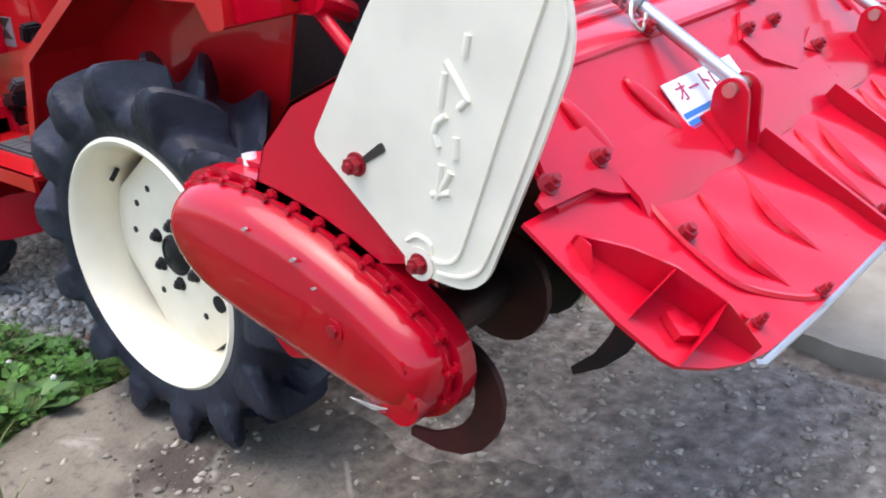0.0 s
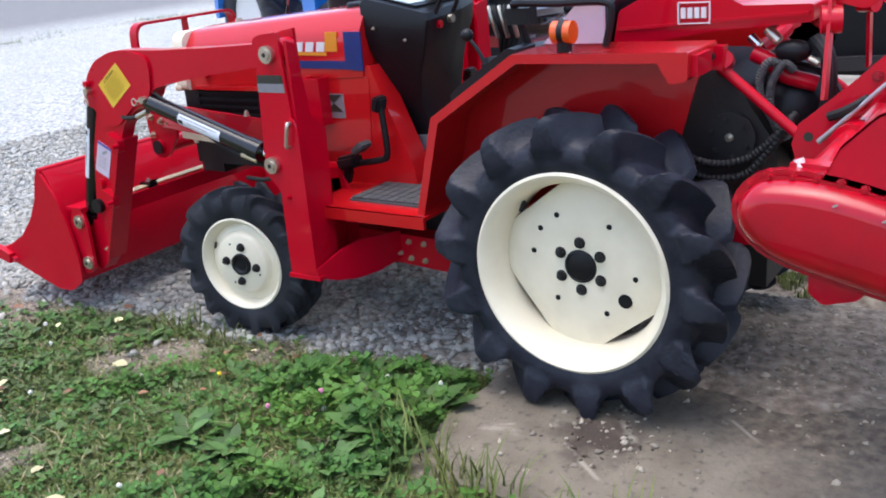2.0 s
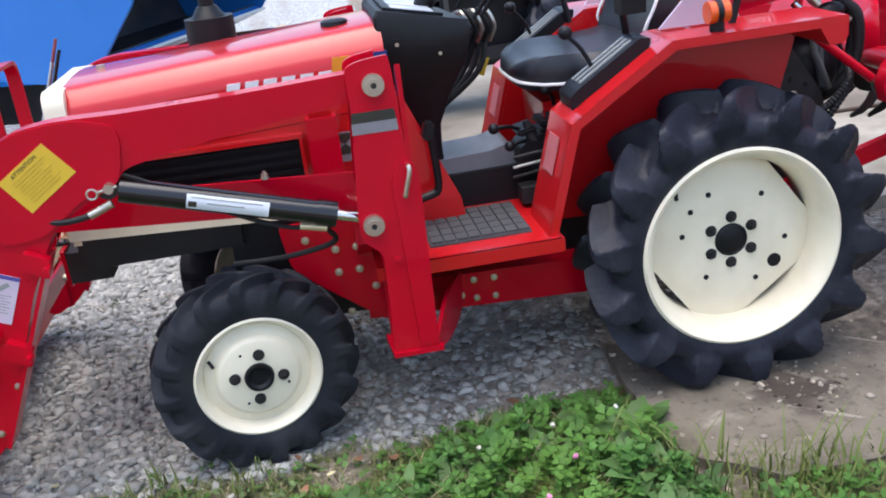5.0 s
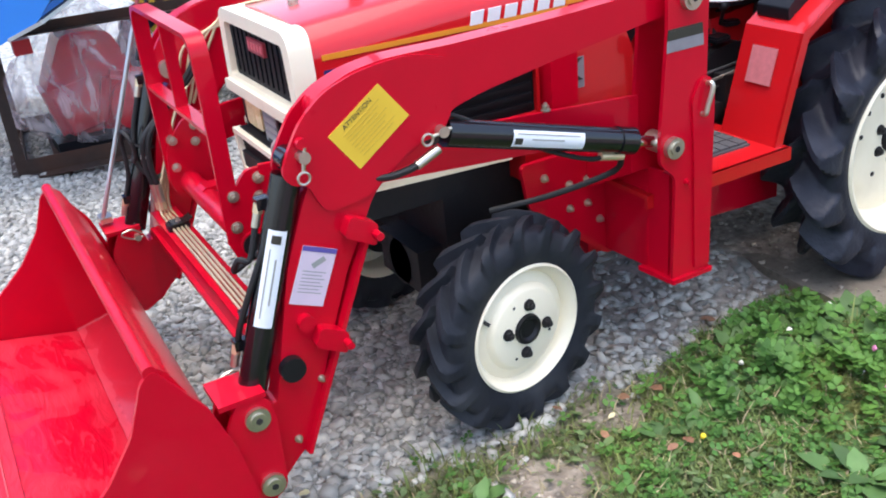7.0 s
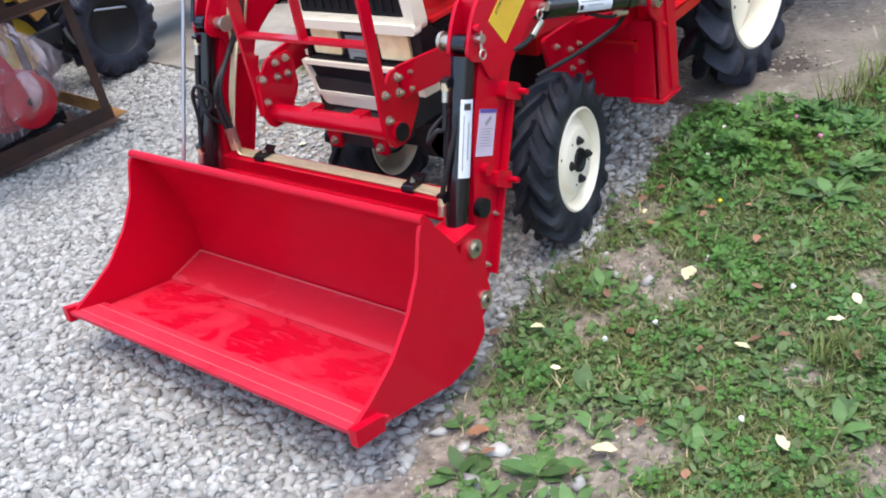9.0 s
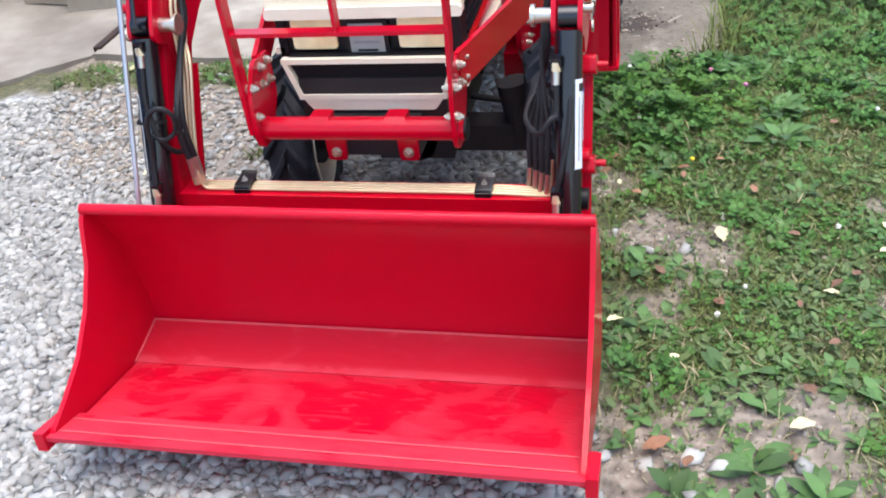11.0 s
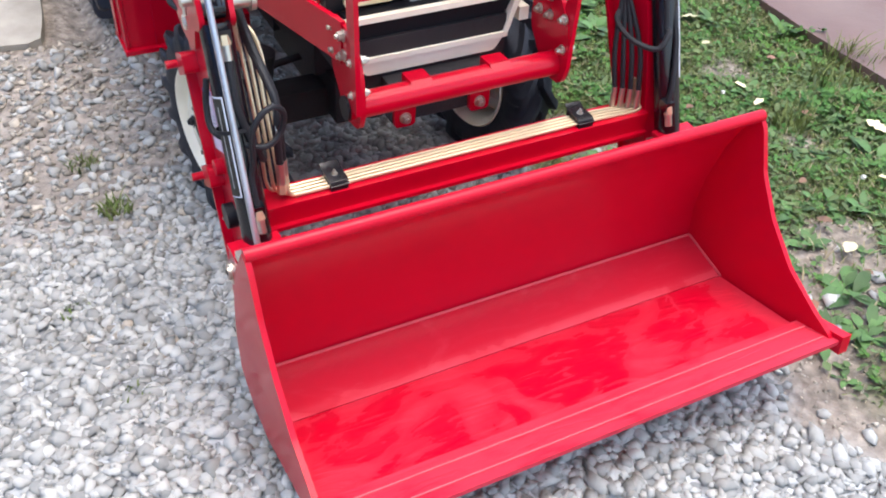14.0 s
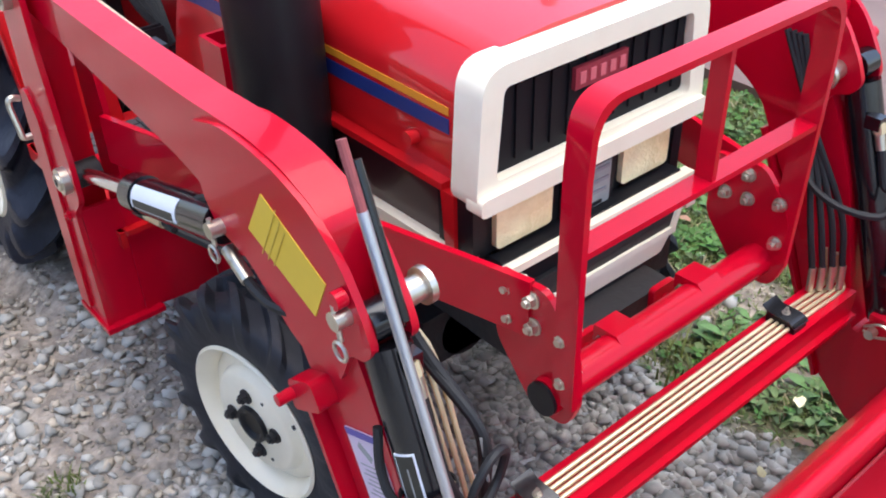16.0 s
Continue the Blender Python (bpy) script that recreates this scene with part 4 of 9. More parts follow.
for k in range(5):
    part("badge_mark", box((-0.051 + 0.022 * k, 1.816, 0.983), (-0.039 + 0.022 * k, 1.818, 1.002)), PINKB, grille)
nose = part("lamp_panel", prism(rounded([(0.24, 0.715), (0.244, 0.846), (-0.244, 0.846), (-0.24, 0.715)], 0.012), "y", 1.74, 1.795), BLACK, tractor, "black headlamp panel", bevel=0.004)
for s in (-1, 1):
    lamp = part("headlamp", prism(rounded([(s * 0.084, 0.75), (s * 0.084, 0.832), (s * 0.205, 0.832), (s * 0.205, 0.75)], 0.01), "y", 1.79, 1.806), LAMPGLASS, nose,
                "rectangular fluted headlamp", bevel=0.004)
    part("indicator", prism([(s * 0.09, 0.722), (s * 0.09, 0.742), (s * 0.21, 0.742), (s * 0.21, 0.722)], "y", 1.79, 1.802), OCHRE, nose, "dim amber lamp strip", bevel=0.002)
    part("nose_side", prism([(1.8, 0.845), (1.8, 0.715), (1.72, 0.68), (1.72, 0.845)], "x", s * 0.225, s * 0.248), BLACK, nose, bevel=0.003)
part("plate", prism(rounded([(0.058, 0.732), (0.058, 0.828), (-0.058, 0.828), (-0.058, 0.732)], 0.006), "y", 1.79, 1.81), BLACK, nose, "black name plate with pale bars", bevel=0.003)
part("plate_face", box((-0.046, 1.81, 0.742), (0.046, 1.8125, 0.82)), GREYL, nose)
for z, w in ((0.812, 0.045), (0.79, 0.045), (0.77, 0.04), (0.748, 0.03)):
    part("plate_bar", box((-w * 0.9, 1.8125, z - 0.003), (w * 0.9, 1.8145, z + 0.003)), BLACK if z < 0.76 else DULLW, nose)
bumper = part("bumper_grille", prism([(0.225, 0.73), (0.18, 0.64), (-0.18, 0.64), (-0.225, 0.73), (-0.215, 0.742), (0.215, 0.742)], "y", 1.76, 1.83), GRILLEB, tractor,
              "black lower grille in a cream frame")
part("bumper_rim", prism([(0.236, 0.724), (0.236, 0.738), (-0.236, 0.738), (-0.236, 0.724)], "y", 1.824, 1.846), CREAM, bumper, bevel=0.004)
part("bumper_rim", prism([(0.204, 0.622), (0.204, 0.636), (-0.204, 0.636), (-0.204, 0.622)], "y", 1.824, 1.846), CREAM, bumper, bevel=0.004)
for s in (-1, 1):
    part("bumper_rim", prism([(s * 0.236, 0.73), (s * 0.222, 0.73), (s * 0.19, 0.63), (s * 0.204, 0.63)], "y", 1.8245, 1.8455), CREAM, bumper, bevel=0.004)
part("skirt", prism(rounded([(0.195, 0.626), (0.17, 0.59), (-0.17, 0.59), (-0.195, 0.626)], 0.01), "y", 1.79, 1.843), CREAM, bumper, bevel=0.004)
part("hood_latch", rod((0.0, 1.70, 1.066), (0.0, 1.70, 1.088), 0.013, 14), ZINC, tractor, "zinc hood catch")
part("hood_cap", lathe([(0.0, 0.0), (0.0, 0.04), (0.012, 0.038), (0.016, 0.03), (0.016, 0.0)], (0, 0, 0), 1, 24, closed=False), BLACK, tractor).matrix_basis = pose(-0.08, 1.02, 1.122, 0, -90, 0)

# chassis: engine block, gearbox, axles
part("engine", box((-0.15, 1.0, 0.36), (0.15, 1.42, 0.66)), CAST, tractor, "dark engine and front frame", bevel=0.02)
part("front_support", box((-0.2, 1.38, 0.545), (0.2, 1.84, 0.68)), CAST, tractor, bevel=0.015)
part("oil_pan", box((-0.12, 0.95, 0.24), (0.12, 1.5, 0.37)), CAST, tractor, bevel=0.03)
part("gearbox", box((-0.14, -0.42, 0.3), (0.14, 1.02, 0.52)), CAST, tractor, "dark gearbox casing", bevel=0.03)
part("rear_case", prism(rounded([(-0.45, 0.42), (-0.45, 0.72), (-0.3, 0.94), (0.25, 0.94), (0.3, 0.5), (0.1, 0.26), (-0.3, 0.26)], 0.05), "x", -0.17, 0.17), CAST, tractor, bevel=0.015)
part("rear_axle", rod((-0.4, 0, 0.425), (0.4, 0, 0.425), 0.075, 24), CAST, tractor, "dark rear axle housing")
part("front_axle", beam((-0.36, 1.386, 0.275), (0.36, 1.386, 0.275), 0.09, 0.09), CAST, tractor, "dark front axle", bevel=0.02)
part("axle_pivot", rod((0, 1.3, 0.3), (0, 1.5, 0.3), 0.07, 20), CAST, tractor)
part("pto_cover", ball((-0.03, -0.455, 0.8), 0.115, None, 3, scale=(1, 0.95, 1.05)), BLACK, tractor, "round black guard behind the axle")
for s in (-1, 1):
    part("axle_case", rod((s * 0.35, 1.386, 0.25), (s * 0.4, 1.386, 0.25), 0.085, 24), CAST, tractor)
    part("king_pin", rod((s * 0.33, 1.386, 0.26), (s * 0.3, 1.386, 0.45), 0.05, 18), CAST, tractor)
    part("tie_rod", rod((s * 0.02, 1.27, 0.36), (s * 0.33, 1.28, 0.32), 0.011, 10), CAST, tractor)
    part("chassis_rail", prism([(0.3, 0.255), (1.05, 0.29), (1.05, 0.39), (0.3, 0.37)], "x", s * 0.22, s * 0.3), RED, tractor, "red lower frame rail", bevel=0.003)
    for y, z in ((0.782, 0.361), (0.77, 0.315), (0.73, 0.359), (0.668, 0.357), (0.726, 0.3), (0.668, 0.298)):
        part("frame_bolt", bolt((s * 0.3, y, z), (s, 0, 0), 0.0075, 0.007), ZINC, tractor)
    # footplate
    foot = part("footplate", prism(rounded([(s * 0.1, 0.5), (s * 0.515, 0.5), (s * 0.515, 1.02), (s * 0.1, 1.02)], 0.02), "z", 0.518, 0.53), BODY, tractor, "red footplate", bevel=0.003)
    part("footplate_edge", box((min(s * 0.505, s * 0.517), 0.5, 0.492), (max(s * 0.505, s * 0.517), 1.02, 0.53)), BODY, foot, bevel=0.003)
    mat_part = part("rubber_mat", box((min(s * 0.17, s * 0.43), 0.57, 0.53), (max(s * 0.17, s * 0.43), 0.86, 0.536)), MATR, foot, "grey ribbed rubber foot mat")
    cells = bmesh.new()
    for i in range(5):
        for j in range(8):
            x, y = s * (0.175 + 0.0505 * i), 0.574 + 0.0355 * j
            box((min(x, x + s * 0.046), y, 0.536), (max(x, x + s * 0.046), y + 0.031, 0.543), cells)
    tagged(part("mat_ribs", cells, MATR, foot), kind="stuff")
    # fender
    outer = [(0.545, 0.505), (0.455, 0.835), (0.17, 1.018), (-0.312, 1.022)]
    lower = [(-0.312, 1.01), (0.165, 1.006), (0.444, 0.828), (0.532, 0.502)]
    fender = part("fender", prism(outer + lower, "x", s * 0.285, s * 0.49), BODY, tractor, "red sheet-metal rear fender", bevel=0.003)
    part("fender_lip", prism(outer + [(-0.312, 0.996), (0.158, 0.993), (0.432, 0.819), (0.52, 0.5)], "x", s * 0.484, s * 0.493), BODY, fender, bevel=0.002)
    part("fender_wall", prism([(0.53, 0.505), (0.444, 0.828), (0.165, 1.006), (-0.29, 1.01), (-0.275, 0.93), (-0.21, 0.71), (-0.06, 0.5), (0.3, 0.5)], "x", s * 0.283, s * 0.293), BODY, fender, bevel=0.002)
    part("fender_corner", prism(rounded([(-0.322, 1.025), (-0.318, 0.952), (-0.272, 0.944), (-0.235, 1.008)], 0.01), "x", s * 0.288, s * 0.4935), BODY, fender, bevel=0.004)
    part("tail_lamp", box((min(s * 0.37, s * 0.47), -0.337, 0.96), (max(s * 0.37, s * 0.47), -0.318, 1.012)), RED, fender, "red tail lamp box", bevel=0.006)
    part("fender_label", quad_plate((s * 0.38, 0.4855, 0.735), (s * 0.045, 0, 0), (0, -0.0137, 0.05), 0.004), PINKL, fender, "faded pink label")
    lamp = part("indicator_lamp", rod((s * 0.452, 0.002, 1.07), (s * 0.452, 0.058, 1.07), 0.03, 22), AMBER, tractor, "amber indicator lamp with a lens on either face", bevel=0.01)
    part("lamp_band", rod((s * 0.452, 0.022, 1.07), (s * 0.452, 0.038, 1.07), 0.0315, 22), BLACK, lamp)
    part("lamp_foot", rod((s * 0.452, 0.03, 1.02), (s * 0.452, 0.03, 1.045), 0.02, 14), BLACK, lamp)
    part("grab_handle", tube([(s * 0.37, -0.05, 1.02), (s * 0.37, -0.068, 1.1), (s * 0.37, -0.05, 1.135), (s * 0.37, 0.1, 1.136), (s * 0.37, 0.21, 1.14), (s * 0.35, 0.235, 1.13), (s * 0.31, 0.24, 1.09), (s * 0.29, 0.22, 0.98)], 0.0105, 8),
         BLACK, tractor, "black tube grab handle")
    part("handle_clamp", box((min(s * 0.3, s * 0.36), 0.19, 1.08), (max(s * 0.3, s * 0.36), 0.26, 1.125)), BLACK, tractor, "black clamp on the handle", bevel=0.008)
    part("rear_reflector", prism([(0.15, 1.025), (-0.035, 1.025), (-0.035, 1.125), (0.05, 1.125)], "x", s * 0.335, s * 0.345), PALE, tractor, "dull pale reflector plate")
    lever_box = part("lever_console", prism(rounded([(0.428, 0.853), (0.432, 0.888), (0.41, 0.908), (0.232, 1.022), (0.2, 1.02), (0.203, 0.997)], 0.006), "x", s * 0.3, s * 0.415), BLACK, tractor,
                     "black lever console on the fender", bevel=0.004)
    for k in range(3):
        part("console_slot", beam((s * (0.325 + 0.03 * k), 0.395, 0.916), (s * (0.325 + 0.03 * k), 0.245, 1.012), 0.01, 0.012), GREYL, lever_box)
    part("lever", tube([(s * 0.34, 0.34, 0.94), (s * 0.335, 0.37, 1.0), (s * 0.33, 0.41, 1.045)], 0.006, 8), BLACK, lever_box)
    part("lever_knob", ball((s * 0.33, 0.412, 1.05), 0.02), BLACK, lever_box, "black ball knob")
part("seat_post", prism([(0.42, 0.52), (0.44, 0.82), (0.05, 0.86), (0.0, 0.52)], "x", -0.13, 0.13), BODY, tractor, "red seat support", bevel=0.005)
part("tunnel", prism(rounded([(0.96, 0.632), (0.96, 0.672), (0.6, 0.69), (0.56, 0.704), (0.53, 0.69), (0.525, 0.632)], 0.012), "x", -0.105, 0.105), GREYCAST, tractor, "grey gearbox tunnel", bevel=0.012)
part("tunnel_base", prism(rounded([(0.97, 0.53), (0.97, 0.632), (0.38, 0.64), (0.36, 0.53)], 0.01), "x", -0.125, 0.125), BLACK, tractor, "black tunnel side", bevel=0.008)
shift = part("shift_box", prism(rounded([(0.535, 0.64), (0.53, 0.7), (0.47, 0.735), (0.36, 0.75), (0.3, 0.7), (0.28, 0.6)], 0.02), "x", -0.17, -0.05), BLACK, tractor, "black shift linkage", bevel=0.012)
for k, (y, z, w) in enumerate(((0.5, 0.748, 0.1), (0.43, 0.765, 0.12), (0.37, 0.8, 0.08))):
    part("shift_gate", turned_box((-0.12, y, z), (w, 0.06, 0.02), Matrix.Rotation(radians(-12 + 8 * k), 3, "X")), BLACK, shift, bevel=0.006)
    part("shift_boot", rod((-0.15 + 0.03 * k, y - 0.02, z - 0.03), (-0.15 + 0.03 * k, y, z + 0.03), 0.022, 14, 0.01), HOSE, shift)
for y0, z0, y1, z1 in ((0.5, 0.74, 0.605, 0.775), (0.47, 0.7, 0.56, 0.715), (0.4, 0.8, 0.44, 0.87)):
    part("shift_lever", tube([(-0.13, y0, z0), (-0.16, (y0 + y1) / 2, (z0 + z1) / 2 + 0.012), (-0.18, y1, z1)], 0.006, 8), BLACK, shift)
    part("lever_knob", ball((-0.18, y1, z1), 0.017), BLACK, shift)
for x, y, z, r2 in ((-0.19, 0.42, 0.6, 0.03), (-0.2, 0.48, 0.57, 0.02), (-0.19, 0.36, 0.62, 0.022)):
    part("linkage_boss", rod((x + 0.04, y, z), (x - 0.02, y, z), r2, 16), CAST, shift, bevel=0.004)

# seat
seat_rings = []
for y, zt, zb, w in ((0.575, 0.92, 0.89, 0.05), (0.57, 0.935, 0.88, 0.09), (0.555, 0.95, 0.872, 0.13), (0.525, 0.962, 0.865, 0.165), (0.47, 0.972, 0.86, 0.192), (0.38, 0.972, 0.858, 0.208), (0.28, 0.968, 0.862, 0.216), (0.18, 0.975, 0.87, 0.218), (0.1, 0.99, 0.88, 0.21)):
    y = y if y < 0.25 else 0.25 + 0.82 * (y - 0.25)
    seat_rings.append([(-w, y, (zt + zb) / 2), (-w * 0.9, y, zt - 0.008), (-w * 0.5, y, zt - 0.016), (0, y, zt - 0.02), (w * 0.5, y, zt - 0.016), (w * 0.9, y, zt - 0.008), (w, y, (zt + zb) / 2),
                       (w * 0.9, y, zb), (0, y, zb), (-w * 0.9, y, zb)])
seat = part("seat", loft(seat_rings), VINYL, tractor, "black vinyl seat with white piping", bevel=0.0, angle=70)
back_rings = []
for z, y, w in ((0.9, 0.12, 0.2), (0.98, 0.1, 0.215), (1.08, 0.06, 0.21), (1.17, 0.02, 0.18), (1.22, 0.0, 0.12)):
    back_rings.append([(-w, y + 0.045, z), (-w * 0.6, y + 0.02, z), (0, y + 0.012, z), (w * 0.6, y + 0.02, z), (w, y + 0.045, z), (w * 0.9, y - 0.035, z), (0, y - 0.05, z), (-w * 0.9, y - 0.035, z)])
part("backrest", loft(back_rings), VINYL, seat, "black vinyl backrest", angle=70)
for s in (-1, 1):
    part("piping", tube([(0, 0.519, 0.895), (s * 0.09, 0.514, 0.893), (s * 0.132, 0.501, 0.89), (s * 0.168, 0.475, 0.888), (s * 0.196, 0.43, 0.885), (s * 0.213, 0.348, 0.885), (s * 0.221, 0.2, 0.9), (s * 0.213, 0.12, 0.95),
                         (s * 0.218, 0.145, 1.0), (s * 0.212, 0.106, 1.08), (s * 0.182, 0.066, 1.17), (s * 0.12, 0.045, 1.222), (0, 0.03, 1.235)], 0.005, 6), WHITE, seat, "white seat piping")

# dash and steering
dash_rings = []
for z, y0, y1, w in ((0.54, 0.735, 0.8, 0.07), (0.6, 0.742, 0.81, 0.085), (0.72, 0.75, 0.83, 0.1), (0.8, 0.75, 0.85, 0.13), (0.9, 0.735, 0.875, 0.165), (0.98, 0.71, 0.9, 0.19), (1.04, 0.69, 0.915, 0.203), (1.085, 0.68, 0.917, 0.203), (1.105, 0.69, 0.905, 0.196)):
    skew = 0.04 * smooth01(0.8, 1.0, z)
    ring = rounded([(-w, y0 - skew), (0.3 * w, y0), (w, y0 + skew), (w, y1), (-w, y1)], 0.012, 3)
    dash_rings.append([(x, y, z + (0.22 * (y - 0.66) if z > 1.08 else 0.0)) for x, y in ring])
dash = part("dash", loft(dash_rings), BLACK, tractor, "black dashboard and steering column cover", bevel=0.0, angle=22)
for s in (-1, 1):
    part("dash_rib", beam((s * 0.2, 0.74, 1.05), (s * 0.202, 0.9, 1.075), 0.006, 0.014), BLACK, dash, bevel=0.002)
part("gauge_panel", quad_plate((0, 0.8, 1.137), (0.16, 0, 0), (0, 0.085, 0.0187), 0.006), BLACK, tractor, bevel=0.002)
for x in (-0.11, 0.0, 0.1):
    part("gauge", quad_plate((x, 0.8, 1.1425), (0.042, 0, 0), (0, 0.06, 0.0132), 0.003), LABELW, tractor, "pale instrument face")
part("steering_column", rod((0, 0.76, 1.1), (0, 0.71, 1.235), 0.03, 16), BLACK, tractor)
wheel_bm = bmesh.new()
wc, wu = Vector((0, 0.7, 1.25)), Vector((0, 0.9, 0.35)).normalized()
ring_pts = [wc + Vector((1, 0, 0)) * (0.185 * math.cos(q)) + wu * (0.185 * math.sin(q)) for q in np.linspace(0, math.tau, 41)]
tube(ring_pts, 0.013, 10, 0, wheel_bm)
for q in (0.5, 2.6, 4.71):
    tube([wc, wc + Vector((1, 0, 0)) * (0.1 * math.cos(q)) + wu * (0.1 * math.sin(q)) - Vector((0, 0, 0.01)), wc + Vector((1, 0, 0)) * (0.185 * math.cos(q)) + wu * (0.185 * math.sin(q))], 0.008, 8, 3, wheel_bm)
ball(wc, 0.03, wheel_bm)
part("steering_wheel", wheel_bm, BLACK, tractor, "black steering wheel")
for k, (x, y) in enumerate(((-0.17, 0.58), (-0.12, 0.545), (0.15, 0.57))):
    part("hand_lever", tube([(x, y + 0.05, 1.1), (x - 0.02, y, 1.17), (x - 0.05, y - 0.03, 1.2)], 0.007, 8), BLACK, tractor)
    part("lever_knob", ball((x - 0.05, y - 0.03, 1.2), 0.016), BLACK if k else RED, tractor)
valve = part("valve_block", box((0.2, 0.53, 1.04), (0.3, 0.64, 1.14)), BLACK, tractor, "black loader valve block", bevel=0.008)
for k in range(5):
    y = 0.545 + 0.02 * k
    part("valve_hose", tube([(0.21 + 0.012 * k, y, 1.04), (0.2, y - 0.01, 0.97), (0.17 + 0.02 * k, y + 0.03, 0.88), (0.2, 0.72, 0.76)], 0.0095, 8), HOSE, valve, "hydraulic hose by the dash")
    part("fitting", rod((0.195, y, 1.06), (0.168, y + 0.004, 1.075), 0.0085, 10), CHROME, valve, "chrome hose fitting")
    part("fitting_hose", tube([(0.17, y + 0.004, 1.075), (0.13, y - 0.01, 1.08), (0.12, y - 0.03, 1.03), (0.16, y - 0.02, 0.98)], 0.008, 8), HOSE if k % 2 else ZINC, valve)
part("valve_lever", tube([(0.25, 0.56, 1.14), (0.245, 0.54, 1.2), (0.24, 0.5, 1.26)], 0.007, 8), BLACK, valve)
part("lever_knob", ball((0.24, 0.498, 1.265), 0.018), BLACK, valve)
part("tag", quad_plate((0.19, 0.551, 0.895), (0, 0.014, 0.006), (0, -0.012, 0.028), 0.002), YELLOW, valve, "yellow hanging tag")
part("mirror_arm", tube([(0.2, 0.75, 1.15), (0.25, 0.74, 1.2), (0.27, 0.73, 1.26)], 0.006, 8), BLACK, tractor)
part("muffler", rod((0.315, 1.4, 0.7), (0.315, 1.4, 1.15), 0.078, 28), BLACK, tractor, "matt black upright exhaust silencer", bevel=0.012)
part("muffler_cone", rod((0.315, 1.4, 1.14), (0.315, 1.4, 1.185), 0.062, 24, 0.03), BLACK, tractor)
part("exhaust_pipe", rod((0.315, 1.4, 1.16), (0.315, 1.4, 1.42), 0.024, 20), BLACK, tractor, "black exhaust pipe")

# rear cover, linkage
hump = part("rear_cover", prism(rounded([(0.02, 0.985), (0.0, 1.09), (-0.06, 1.12), (-0.3, 1.125), (-0.35, 1.095), (-0.53, 1.095), (-0.53, 1.05), (-0.27, 1.03)], 0.012), "x", -0.17, 0.17), RED, tractor,
            "red sheet-metal cover behind the seat", bevel=0.012)
part("cover_ridge", prism([(0.0, 1.035), (-0.52, 1.068), (-0.52, 1.076), (0.0, 1.043)], "x", -0.176, 0.176), RED, hump, bevel=0.003)
for a, b, c2, d in ((-0.175, 1.05, -0.262, 1.052), (-0.175, 1.106, -0.262, 1.106)):
    part("plate_frame", prism([(a, b), (c2, d), (c2, d + 0.003), (a, b + 0.003)], "x", -0.1775, -0.1705), WHITE, hump)
for a in (-0.175, -0.262):
    part("plate_frame", prism([(a, 1.05), (a - 0.003, 1.05), (a - 0.003, 1.109), (a, 1.109)], "x", -0.1775, -0.1705), WHITE, hump)
for k in range(4):
    part("plate_bar", prism([(-0.184 - 0.019 * k, 1.066), (-0.197 - 0.019 * k, 1.066), (-0.197 - 0.019 * k, 1.094), (-0.184 - 0.019 * k, 1.094)], "x", -0.1775, -0.1705), WHITE, hump)
for s in (-1, 1):
    part("lift_arm", tube([(s * 0.16, -0.3, 0.93), (s * 0.24, -0.33, 0.96), (s * 0.29, -0.34, 0.975)], 0.024, 10), RED, tractor, "red lift arm")
    part("lift_rod", rod((s * 0.27, -0.31, 0.965), (s * 0.285, -0.53, 0.785), 0.014, 12), RED, tractor, "red lift rod", bevel=0.002)
    part("lift_clevis", box((min(s * 0.27, s * 0.31), -0.345, 0.95), (max(s * 0.27, s * 0.31), -0.29, 1.01)), RED, tractor, bevel=0.008)
    part("clevis_pin", rod((s * 0.255, -0.315, 0.985), (s * 0.325, -0.315, 0.985), 0.011, 12), CAST, tractor)
    part("lower_link", beam((s * 0.2, -0.2, 0.42), (s * 0.3, -0.74, 0.62), 0.03, 0.055), RED, tractor, "red lower link", bevel=0.004)
for k, x in enumerate((-0.12, -0.08)):
    part("hydraulic_hose", tube([(x, -0.52, 1.0), (x - 0.03, -0.56, 0.95), (x - 0.03, -0.56, 0.82), (x, -0.5, 0.72), (0, -0.45, 0.65)], 0.016, 10), HOSE, tractor, "thick black hydraulic hose")
part("valve_body", tube([(-0.13, -0.37, 0.965), (-0.135, -0.416, 0.943), (-0.13, -0.453, 0.907), (-0.11, -0.53, 0.882)], 0.022, 12, 4), RED, tractor, "red remote valve")
part("valve_cap", rod((-0.13, -0.405, 1.028), (-0.138, -0.436, 0.997), 0.0145, 14), ZINC, tractor, "zinc quick coupling", bevel=0.003)
part("valve_cap", rod((-0.13, -0.36, 1.01), (-0.135, -0.385, 0.985), 0.012, 14), CHROME, tractor, "chrome quick coupling", bevel=0.003)
part("coupler", ball((-0.14, -0.474, 0.972), 0.032, None, 3, scale=(0.85, 1.5, 0.95)), BLACK, tractor, "black rubber coupling plug")
part("coupler_tip", rod((-0.14, -0.515, 0.952), (-0.142, -0.54, 0.94), 0.01, 12), ZINC, tractor)


def ribbed(t):
    """Radius of a corrugated hose along its run."""
    return 0.0115 + 0.0013 * math.sin(t * 230)


